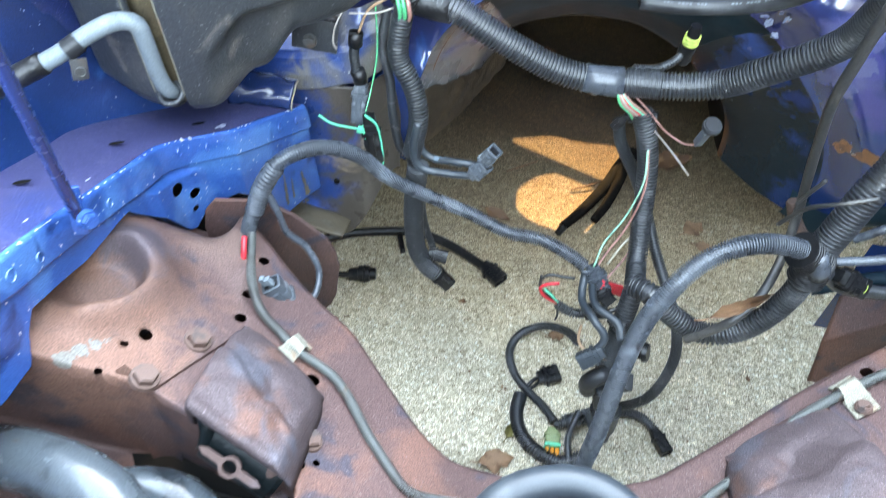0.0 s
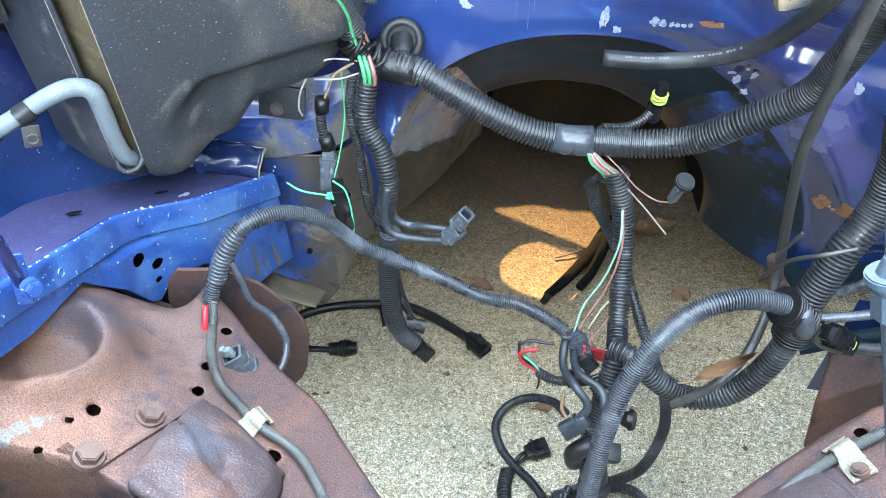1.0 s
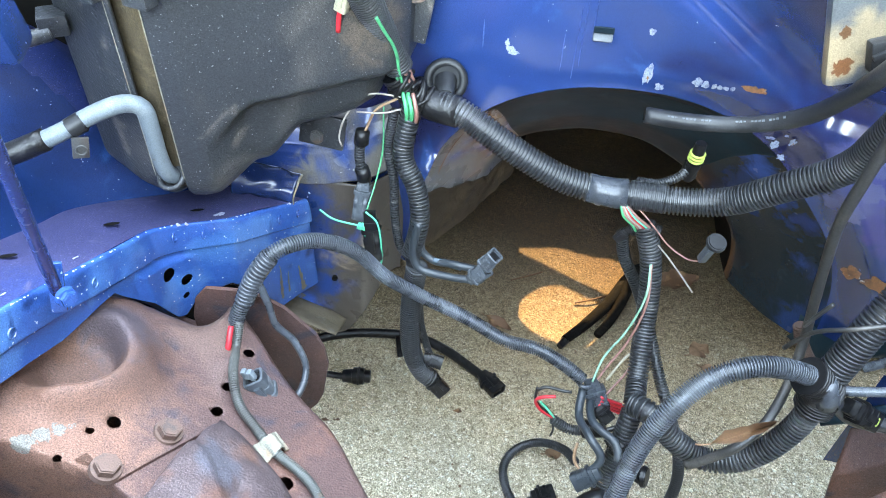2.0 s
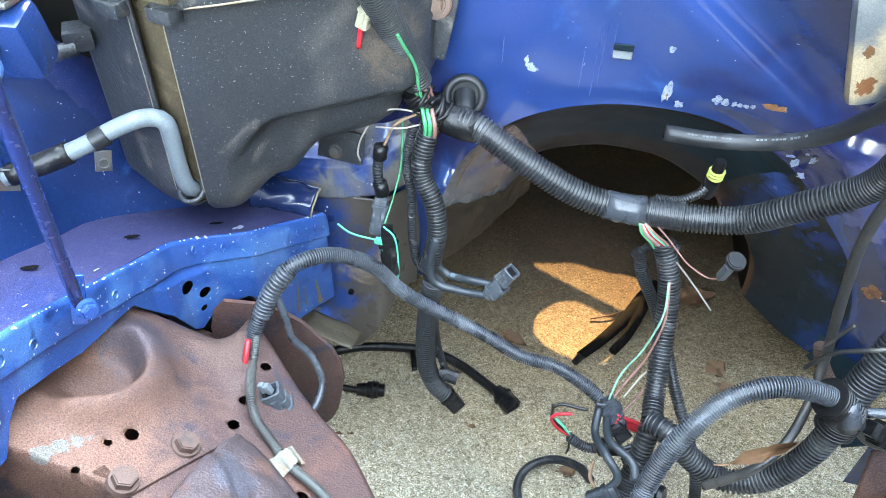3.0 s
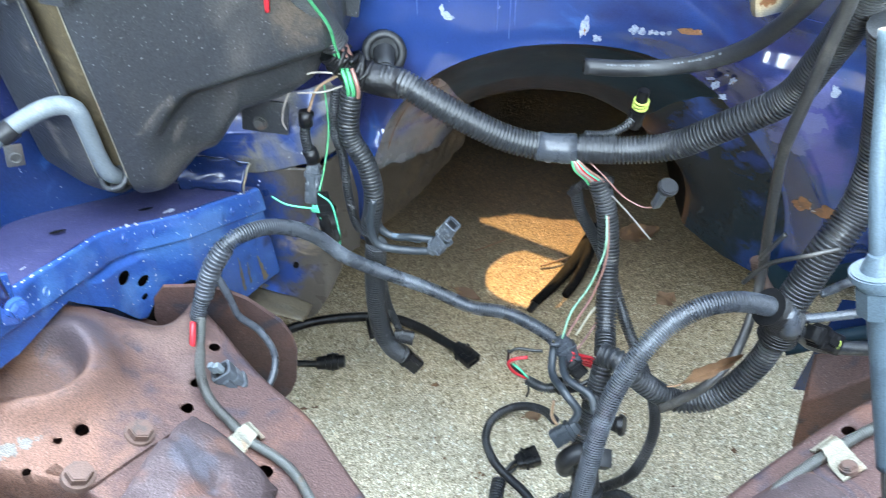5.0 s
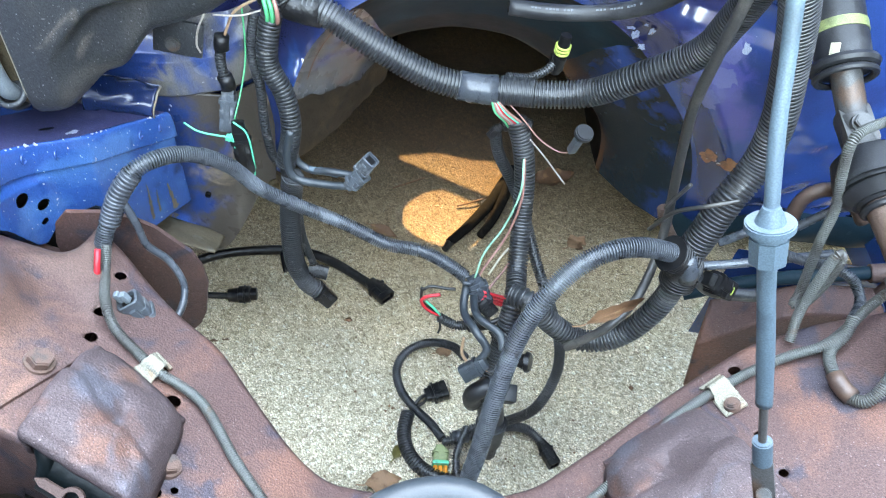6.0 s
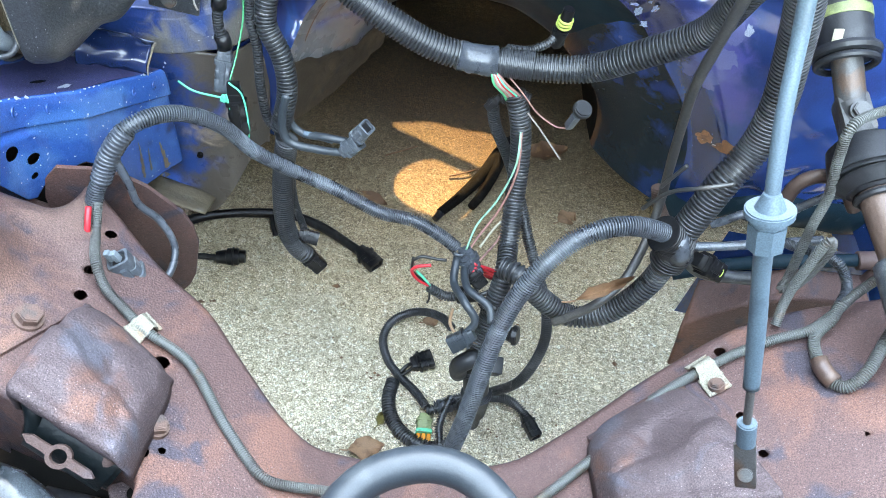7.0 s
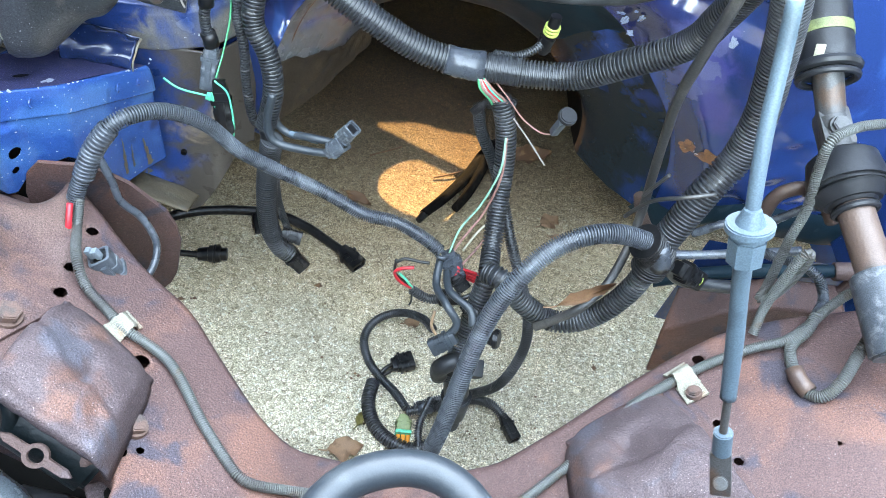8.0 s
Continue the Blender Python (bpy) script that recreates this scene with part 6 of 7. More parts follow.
def clamp(parent, at, ax, wide, label):
    """A bent strap over a conduit with a bolted foot."""
    at = Vector(at)
    x = Vector(ax).normalized()
    nrm = rail_normal(at.x, at.y)
    y = nrm.cross(x).normalized()
    bm = bmesh.new()
    rows = []
    for k in range(15):
        s = -1 + 2 * k / 14
        hump = 0.0105 * math.sqrt(max(0.0, 1 - (s * 1.7) ** 2)) if abs(s) < 0.588 else 0.0
        w = wide * (1.0 + 0.35 * abs(s)) * (1 + 0.12 * noise.noise((k * 0.9, at.x * 50, 0)))
        c = at + y * (s * 0.016) + nrm * (hump + 0.002 * (1 - abs(s)))
        rows.append([bm.verts.new(c - x * w + nrm * 0.0), bm.verts.new(c - x * w + nrm * 0.003), bm.verts.new(c + x * w + nrm * 0.003), bm.verts.new(c + x * w)])
    for r, q in zip(rows, rows[1:]):
        for k in range(4):
            bm.faces.new((r[k], r[(k + 1) % 4], q[(k + 1) % 4], q[k]))
    return part("clamp", bm, CLAMP, parent, label)


tube("conduit", [(0.246, 0.386, 0.506), (0.206, 0.346, 0.496), (0.176, 0.320, 0.487), (0.150, 0.300, 0.479), (0.129, 0.284, 0.472), (0.10, 0.265, 0.463)], 0.0054, LOOM_DUSTY, BRAKE, "", ribs=0.0023, depth=0.36, segs=12)
clamp(LOOP, rail_point(-0.302, 0.402, 0.001), (0.75, -0.55, -0.35), 0.0088, "pale corroded clamp strap")
clamp(BRAKE, rail_point(0.298, 0.412, 0.003), (0.8, 0.45, 0.4), 0.010, "pale corroded clamp strap")
bm = bmesh.new()
boxed(bm, (0.027, 0.025, 0.003), facing(rail_point(0.303, 0.394, 0.004), (0.8, 0.35, 0.4), rail_normal(0.303, 0.392)), 0.001)
part("clamp_foot", bm, CLAMP, BRAKE)
hex_bolt(BRAKE, rail_point(0.303, 0.390, 0.006), rail_normal(0.303, 0.390), 0.013, 0.006)
band(BRAKE, [(0.3935, 0.402, 0.586), (0.396, 0.388, 0.585), (0.402, 0.375, 0.587)], 0.0092, COPPER, "rusty_collar")
tube("brake_pipe", [(0.395, 0.605, 0.560), (0.398, 0.600, 0.594), (0.396, 0.600, 0.636), (0.409, 0.600, 0.654), (0.428, 0.600, 0.656), (0.455, 0.598, 0.642), (0.475, 0.590, 0.620)], 0.0085, COPPER, BRAKE, "brown rusty pipe")
tube("brake_pipe", [(0.325, 0.592, 0.565), (0.334, 0.590, 0.575), (0.355, 0.590, 0.592), (0.397, 0.590, 0.600), (0.418, 0.590, 0.621), (0.436, 0.590, 0.638), (0.460, 0.588, 0.645)], 0.0052, LOOM_GREY, BRAKE, "grey pipe")
tube("brake_pipe", [(0.300, 0.600, 0.505), (0.36, 0.598, 0.520), (0.42, 0.595, 0.540), (0.47, 0.590, 0.560)], 0.0060, LOOM_GREY, BRAKE, "grey pipe")
tube("thin_wire", [(0.243, 0.610, 0.560), (0.247, 0.600, 0.588), (0.252, 0.582, 0.624), (0.271, 0.562, 0.655), (0.302, 0.563, 0.666)], 0.0026, HOSE_DUSTY, ARCH, "stiff grey wire", segs=8)
tube("thin_wire", [(0.252, 0.612, 0.598), (0.256, 0.607, 0.620), (0.262, 0.600, 0.649)], 0.0024, HOSE_DUSTY, ARCH, "stiff grey wire", segs=8)
tube("drain_hose", [(0.276, 0.665, 0.545), (0.288, 0.660, 0.516), (0.305, 0.655, 0.492), (0.326, 0.645, 0.478), (0.352, 0.635, 0.470)], 0.0085, COPPER, ARCH, "dusty tan ribbed hose", ribs=0.0036, depth=0.2, segs=12)
connector(ARCH, (0.315, 0.565, 0.53), (0.352, 0.565, 0.508), 0.026, 0.024, PLASTIC, "connector", "black connector with yellow seal")
bm = bmesh.new()
ring(bm, (0.347, 0.565, 0.511), (0.85, 0, -0.5), 0.011, 0.0022)
part("seal", bm, W_YELLOW, ARCH, "yellow seal")
tube("stub_cable", [(0.300, 0.570, 0.53), (0.335, 0.575, 0.495), (0.375, 0.578, 0.485), (0.42, 0.575, 0.49)], 0.009, LOOM, ARCH)

# ---- control cable end ----
def cable_end():
    bm = bmesh.new()
    a = Vector((0.158, 0.302, 0.902))
    d = (Vector((0.172, 0.299, 0.863)) - Vector((0.147, 0.326, 0.952))).normalized()
    rod(bm, a - d * 0.014, a - d * 0.004, 0.0052, 0.0092, 20)
    rod(bm, a - d * 0.004, a + d * 0.002, 0.0150, 0.0150, 24, 0.001)
    rod(bm, a + d * 0.002, a + d * 0.006, 0.011, 0.011, 24)
    rod(bm, a + d * 0.006, a + d * 0.026, 0.0122, 0.0116, 8, 0.001)
    part("nut", bm, CABLE_GREY, SHIFT)
    bm = bmesh.new()
    rod(bm, (0.2205, 0.2565, 0.716), (0.2285, 0.250, 0.693), 0.0075, 0.0075, 18, 0.001)
    part("ferrule", bm, CABLE_GREY, SHIFT)
    bm = bmesh.new()
    e = Vector((0.240, 0.239, 0.662))
    boxed(bm, (0.050, 0.017, 0.006), facing((0.237, 0.242, 0.670), (0.016, -0.017, -0.042), (-0.4, -0.5, 0.6)), 0.0025)
    rod(bm, e + Vector((-0.004, -0.005, 0.006)), e - Vector((-0.004, -0.005, 0.006)), 0.006, 0.006, 16, 0.001)
    part("eyelet", bm, STEEL, SHIFT, "bare steel eyelet")


cable_end()

# ---- heater hose print and cut end ----
def hose_print():
    line = spline([(0.042, 0.72, 0.777), (0.085, 0.715, 0.778), (0.128, 0.705, 0.787), (0.162, 0.69, 0.804), (0.188, 0.67, 0.831)], 0.004)
    bm = bmesh.new()
    for i in range(6, len(line) - 6):
        if i % 9 in (0, 5) or (i % 23) > 17:
            continue
        d = (line[i + 1] - line[i]).normalized()
        view = Vector((-0.2, -0.60, 0.77))
        view = (view - d * view.dot(d)).normalized()
        boxed(bm, (0.0026, 0.0022 if i % 2 else 0.0016, 0.0004), facing(line[i] + view * 0.0088, d, view), 0)
    tagged(part("print_bars", bm, LOOM_GREY, HEATER), "faded grey print", kind="stuff")
    # the cut end's dark inside is a painted near-black disc
    bm = bmesh.new()
    rod(bm, (0.0425, 0.7200, 0.777), (0.0405, 0.7202, 0.777), 0.0060, 0.0060, 18)
    part("bore_shade", bm, DARK, HEATER)


hose_print()

# ---- refrigerant pipe: tape, clip and tab ----
band(PIPE, [(-0.600, 0.523, 0.762), (-0.575, 0.538, 0.768), (-0.548, 0.553, 0.777)], 0.0112, TAPE, "tape_wrap", "torn black tape")
bm = bmesh.new()
rod(bm, (-0.528, 0.564, 0.784), (-0.516, 0.5735, 0.7895), 0.0106, 0.0106, 20, 0.001)
part("clip_band", bm, RUBBER, PIPE)
bm = bmesh.new()
boxed(bm, (0.016, 0.003, 0.024), pose(-0.519, 0.560, 0.766, 0, 12, 35), 0.001)
ring(bm, (-0.5175, 0.558, 0.764), (0.5, -0.85, 0.1), 0.005, 0.0012, 18, 6)
part("clip_tab", bm, STEEL, PIPE)
bm = bmesh.new()
for k in range(4):
    boxed(bm, (0.030, 0.0012, 0.022), pose(-0.606 + 0.004 * k, 0.518 + 0.004 * k, 0.757 + 0.003 * k, 20 * k, 10, 25), 0)
part("torn_foil", bm, STEEL, PIPE, "crumpled torn foil")

# ---- brace rod ends ----
bm = bmesh.new()
boxed(bm, (0.014, 0.005, 0.056), pose(-0.4845, 0.420, 0.716, -8, 10, 25), 0.002)
part("flat_end", bm, BLUE_OLD, BRACE)
hex_bolt(BRACE, (-0.473, 0.414, 0.712), (0.85, -0.5, 0.1), 0.014, 0.008, True, BLUE_OLD)
hex_bolt(BRACE, (-0.436, 0.372, 0.985), (0.5, -0.7, 0.4), 0.016, 0.008, True, BLUE_OLD)

# ---- body fittings ----
BRACKET = material("pale_bracket_paint", (0.070, 0.078, 0.086), 0.32, 0.2, (0.115, 0.118, 0.120), 0.4, 12.0, bump=0.2, bump_scale=90.0, grain=0.2,
                   spots=[((0.182, 0.352, 0.905), 0.030, (0.27, 0.205, 0.135)), ((0.196, 0.352, 0.925), 0.024, (0.24, 0.185, 0.125)), ((0.186, 0.350, 0.895), 0.010, (0.13, 0.05, 0.022)), ((0.178, 0.350, 0.925), 0.006, (0.10, 0.045, 0.022))])


def grommet():
    bm = bmesh.new()
    c = Vector((-0.190, 0.832, 0.722))
    ring(bm, c, (0.1, -1, 0.45), 0.0225, 0.0058, 32, 10)
    rod(bm, c + Vector((0, 0.010, -0.003)), c + Vector((0, -0.001, 0.0)), 0.024, 0.022, 28)
    rod(bm, c + Vector((0, 0.004, 0)), c + Vector((0.004, -0.028, -0.006)), 0.015, 0.010, 20, 0.002)
    part("grommet", bm, RUBBER, BODY, "black rubber grommet")
    # hinge post at the fender with its cap plate
    bm = bmesh.new()
    boxed(bm, (0.120, 0.040, 0.062), pose(-0.572, 0.520, 0.916, 14, 0, 6), 0.010)
    part("hinge_post", bm, FENDER, BODY, "blue hinge post")
    bm = bmesh.new()
    boxed(bm, (0.105, 0.050, 0.006), pose(-0.572, 0.524, 0.952, -6, 0, 6), 0.003)
    boxed(bm, (0.094, 0.042, 0.006), pose(-0.573, 0.526, 0.958, -6, 0, 6), 0.003)
    rod(bm, (-0.535, 0.522, 0.960), (-0.534, 0.518, 0.972), 0.020, 0.017, 24, 0.003)
    part("cap", bm, STEEL, BODY, "grey hinge plate")
    hex_bolt(BODY, (-0.546, 0.496, 0.921), (0.1, -1, 0.1), 0.018, 0.007, True, FENDER)
    # pressed square hole in the firewall: dark block for its shade, pale lip for its highlight
    bm = bmesh.new()
    boxed(bm, (0.024, 0.004, 0.008), pose(-0.008, 0.8345, 0.811), 0.0018)
    part("recess_shade", bm, BLUE_BLACK, BODY, "dark block painted as square recess shade")
    bm = bmesh.new()
    boxed(bm, (0.023, 0.004, 0.011), pose(-0.008, 0.8345, 0.802, -38, 0, 0), 0.0018)
    part("recess_glint", bm, PLASTIC_GREY, BODY, "pale lower lip painted as the recess highlight")
    # hole with a screw in the fender wall, its shade painted as a near-black disc
    bm = bmesh.new()
    rod(bm, (-0.652, 0.536, 0.652), (-0.632, 0.528, 0.658), 0.0135, 0.0135, 20)
    part("access_hole_shade", bm, DARK, BODY)
    bm = bmesh.new()
    rod(bm, (-0.640, 0.535, 0.653), (-0.620, 0.528, 0.656), 0.0085, 0.0065, 16, 0.002)
    part("hole_stud", bm, STEEL, BODY, "grey stud in the access hole")
    # bracket on the firewall, with a rusty foot
    bm = bmesh.new()
    boxed(bm, (0.056, 0.018, 0.166), pose(0.183, 0.665, 0.958, -8, -14, 6), 0.008)
    part("bracket", bm, BRACKET, BODY, "grey metal bracket with cream and rusty foot")
    bm = bmesh.new()
    boxed(bm, (0.026, 0.014, 0.028), pose(0.214, 0.648, 0.912, -8, -16, 10), 0.003)
    boxed(bm, (0.018, 0.006, 0.005), pose(0.211, 0.640, 0.915, -8, -30, 10), 0.001)
    part("bracket_clip", bm, RUBBER, BODY, "black clip on the bracket")


grommet()


def housing_strap():
    """The strap that ties the heater housing to the firewall, with its rusty bolt."""
    bm = bmesh.new()
    boxed(bm, (0.028, 0.006, 0.075), pose(-0.221, 0.815, 0.820, -6, 10, 0), 0.003)
    part("mount_strap", bm, HVAC, HOUSING, "dusty mounting strap")
    bm = bmesh.new()
    rod(bm, (-0.224, 0.806, 0.855), (-0.2245, 0.798, 0.857), 0.019, 0.018, 26, 0.001)
    part("washer", bm, BOLT, HOUSING, "rusty washer")
    hex_bolt(HOUSING, (-0.2245, 0.798, 0.857), (0, -1, 0.2), 0.017, 0.009)


housing_strap()

# ---- steering shaft ----
STEER = thing("steering_shaft", (0.468, 0.509, 0.667), "greasy steel steering shaft with rubber boots", "steering shaft")
S0, S1, S2, S3, S4 = Vector((0.402, 0.728, 0.795)), Vector((0.409, 0.658, 0.755)), Vector((0.427, 0.638, 0.723)), Vector((0.433, 0.561, 0.704)), Vector((0.448, 0.468, 0.680))
bm = bmesh.new()
rod(bm, S0 + (S0 - S1) * 1.5, S0.lerp(S1, 0.80), 0.028, 0.029, 28, 0.004)
part("column_boot", bm, RUBBER, STEER, "black rubber column boot")
bm = bmesh.new()
rod(bm, S0.lerp(S1, 0.14), S0.lerp(S1, 0.28), 0.0296, 0.0298, 30)
part("painted_band", bm, BAND, STEER, "pale yellow-green painted band")
for w, thick in ((0.72, 0.006), (0.86, 0.004)):
    bm = bmesh.new()
    ring(bm, S0.lerp(S1, w), S1 - S0, 0.0285 + thick * 0.3, thick, 30, 8)
    part("boot_ring", bm, RUBBER, STEER)
bm = bmesh.new()
boxed(bm, (0.010, 0.014, 0.003), facing(S0.lerp(S1, 0.60) + Vector((-0.022, -0.012, 0.018)), (0.65, -0.5, 0.45), (-0.75, -0.35, 0.55)), 0.001)
part("paper_label", bm, W_BONE, STEER, "small white label")
bm = bmesh.new()
rod(bm, S0.lerp(S1, 0.6), S2, 0.0165, 0.0155, 20)
rod(bm, S1.lerp(S2, 0.75), S2.lerp(S3, 0.45), 0.0155, 0.018, 20, 0.003)
boxed(bm, (0.050, 0.034, 0.032), facing(S2.lerp(S3, 0.12), S3 - S2, (-0.3, -0.5, 0.8)), 0.006)
part("coupling", bm, STEEL, STEER, "dull steel coupling")
hex_bolt(STEER, S2.lerp(S3, 0.10) + Vector((-0.006, -0.010, 0.0165)), (-0.3, -0.5, 0.8), 0.016, 0.010, True, STEEL)
bm = bmesh.new()
rod(bm, S2.lerp(S3, 0.55), S3.lerp(S4, 0.05), 0.036, 0.043, 28, 0.004)
rod(bm, S3.lerp(S4, 0.05), S3.lerp(S4, 0.22), 0.042, 0.026, 28, 0.004)
part("joint_boot", bm, RUBBER, STEER, "black rubber joint boot")
bm = bmesh.new()
rod(bm, S3.lerp(S4, 0.1), S4, 0.019, 0.019, 12)
part("lower_shaft", bm, SHAFT_RUST, STEER, "pale rusty brown lower shaft")
bm = bmesh.new()
ring(bm, S3.lerp(S4, 0.28), S4 - S3, 0.021, 0.004, 24, 8)
part("boot_ring", bm, RUBBER, STEER)
bm = bmesh.new()
rod(bm, S4, S4 + (S4 - S3) * 0.9, 0.026, 0.030, 20, 0.003)
part("gear_cover", bm, PLASTIC_GREY, STEER)


# ---- leaves and litter on the concrete ----
def leaf(at, size, turn, tilt, mat, label, curl=0.25, slim=0.42, m=None):
    """A dry leaf: pointed, curled along its rib, with a short stalk."""
    bm = bmesh.new()
    m = m or Matrix.Translation(at) @ Euler((radians(tilt[0]), radians(tilt[1]), radians(turn))).to_matrix().to_4x4()
    rows = []
    for i in range(13):
        s = i / 12
        w = slim * size * math.sin(math.pi * s ** 0.85) ** 0.8 * 0.5 if 0 < i < 12 else 0.0006
        row = []
        for k in range(7):
            c = (k - 3) / 3
            z = curl * size * (c * c) * (0.25 + 0.4 * s) + 0.06 * size * math.sin(s * 5 + 1) + 0.07 * size * noise.noise((s * 4, c * 2, size * 90))
            row.append(bm.verts.new(m @ Vector(((s - 0.5) * size, c * w * (1 + 0.55 * noise.noise((s * 6, 3 if c > 0 else 1, size * 40))), z))))
        rows.append(row)
    for r, q in zip(rows, rows[1:]):
        for k in range(6):
            bm.faces.new((r[k], r[k + 1], q[k + 1], q[k]))
    ob = new("leaf")
    ob.location = at
    tagged(ob, label, "leaf", "fallen leaves")
    part("blade", bm, mat, ob)
    tube("stalk", [m @ Vector((-0.5 * size, 0, 0.06 * size)), m @ Vector((-0.62 * size, 0.02 * size, 0.05 * size)), m @ Vector((-0.72 * size, 0.06 * size, 0.04 * size))], 0.0012, mat, ob, segs=6)


leaf((0.206, 0.530, 0.495), 0.074, 0, (0, 0), LEAF, "curled tan dry leaf caught on the harness", 0.75, 0.20, facing((0.206, 0.530, 0.495), (0.067, 0.02, 0.030), (-0.1, -0.45, 0.85)))
leaf((0.046, 0.775, 0.006), 0.034, 20, (0, 0), LEAF, "small tan dry leaf on the concrete", 0.15, 0.7)
leaf((-0.034, 0.568, 0.008), 0.038, 70, (10, 15), LEAF_GREEN, "small olive leaf on the concrete", 0.3, 0.5)
leaf((-0.055, 0.511, 0.010), 0.062, 15, (0, 5), LEAF, "tan dry leaf on the concrete", 0.2, 0.6)
leaf((-0.085, 1.066, 0.006), 0.062, -25, (0, 0), LEAF_DARK, "dark red-brown leaf on the concrete", 0.2, 0.45)
leaf((0.300, 1.255, 0.012), 0.095, 10, (0, -8), LEAF_DARK, "curled brown leaf in the tunnel", 0.3, 0.6)
leaf((0.334, 1.072, 0.005), 0.055, 40, (0, 0), LEAF, "tan dry leaf on the concrete", 0.1, 0.7)
leaf((0.355, 1.020, 0.005), 0.045, -15, (0, 0), LEAF, "tan dry leaf on the concrete", 0.1, 0.7)
leaf((0.19, 1.55, 0.006), 0.075, 60, (0, 0), LEAF_DARK, "brown leaf in the tunnel", 0.2, 0.5)
leaf((0.02, 1.62, 0.006), 0.085, -40, (0, 0), LEAF_DARK, "brown leaf in the tunnel", 0.2, 0.5)


def sleeve():
    """Two joined taped cable ends lying on the ground below the column loom."""
    ob = thing("taped_cable_stub", (0.19, 1.23, 0.02), "black taped cable stub forked on the concrete", "cable")
    tube("stub", [(0.215, 1.26, 0.03), (0.185, 1.22, 0.03), (0.15, 1.16, 0.025), (0.10, 1.09, 0.02), (0.055, 1.038, 0.016)], 0.0135, STUB, ob, taper=lambda s: 1.25 - 0.55 * s)
    tube("stub", [(0.20, 1.25, 0.04), (0.175, 1.17, 0.03), (0.15, 1.11, 0.02), (0.122, 1.064, 0.016)], 0.0125, STUB, ob, taper=lambda s: 1.2 - 0.5 * s)
    bm = bmesh.new()
    rod(bm, (0.058, 1.040, 0.016), (0.045, 1.020, 0.014), 0.009, 0.007, 14, 0.001)
    part("terminal", bm, PLASTIC, ob)


sleeve()
for pts in ([(0.075, 1.158, 0.004), (0.12, 1.175, 0.008), (0.168, 1.208, 0.004)], [(-0.07, 1.20, 0.004), (-0.03, 1.22, 0.006), (0.0, 1.24, 0.004)]):
    ob = tube("twig", pts, 0.0018, LEAF_DARK, segs=6)
    tagged(ob, "thin dry brown twig on the concrete", "twig", "twigs")


def litter():
    """Crumbs of soil and bark scattered over the slab."""
    rnd = random.Random(7)
    verts, faces = [], []
    spots = [(-0.138, 0.836, 0.010), (-0.384, 0.774, 0.008), (-0.36, 0.778, 0.006), (0.40, 0.72, 0.008)]
    spots += [(rnd.uniform(-0.42, 0.45), rnd.uniform(0.5, 1.5), rnd.uniform(0.0012, 0.0036)) for _ in range(240)]
    spots += [(rnd.gauss(-0.03, 0.05), rnd.gauss(0.63, 0.04), rnd.uniform(0.0015, 0.004)) for _ in range(20)]
    for x, y, r in spots:
        k = len(verts)
        for dx, dy, dz in ((1, 0, 0.1), (0, 1, 0.15), (-1, 0, 0.1), (0, -1, 0.1), (0.1, 0.1, 0.6)):
            verts.append((x + dx * r * rnd.uniform(0.5, 1.2), y + dy * r * rnd.uniform(0.4, 0.9), 0.0015 + dz * r))
        faces += [[k, k + 1, k + 4], [k + 1, k + 2, k + 4], [k + 2, k + 3, k + 4], [k + 3, k, k + 4]]
    tagged(finish("litter", verts, faces, LEAF_DARK, smooth=False), "dark crumbs of soil and bark on concrete", "litter", kind="stuff")


litter()


# ---- chipped paint and rust on the firewall ----
def chip(x, z, w, h, mat, seed, name="paint_chip", label=""):
    """A thin ragged patch on the firewall."""
    bm = bmesh.new()
    y = wall_y(x, z)
    mid = bm.verts.new((x, y - 0.0012, z))
    rim = []
    for k in range(40):
        a = 2 * math.pi * k / 40
        r = 0.92 + 0.55 * noise.noise((math.cos(a) * 1.5, math.sin(a) * 1.5, seed * 3.7)) + 0.24 * noise.noise((math.cos(a) * 6, math.sin(a) * 6, seed))
        px, pz = x + w * r * math.cos(a), z + h * r * math.sin(a)
        rim.append(bm.verts.new((px, wall_y(px, pz) - 0.0008, pz)))
    for k in range(40):
        bm.faces.new((mid, rim[(k + 1) % 40], rim[k]))
    part(name, bm, mat, BODY, label)


CHIP = material("bare_primer_chip", (0.22, 0.26, 0.33), 0.6, 0.0, (0.10, 0.13, 0.22), 0.5, 160.0, bump=0.3, grain=0.4)
RUST_SPOT = material("orange_rust_spot", (0.23, 0.095, 0.040), 0.8, 0.0, (0.13, 0.055, 0.030), 0.5, 60.0, (0.42, 0.36, 0.32), 0.25, 120.0, bump=0.8, bump_scale=500.0, grain=0.4)
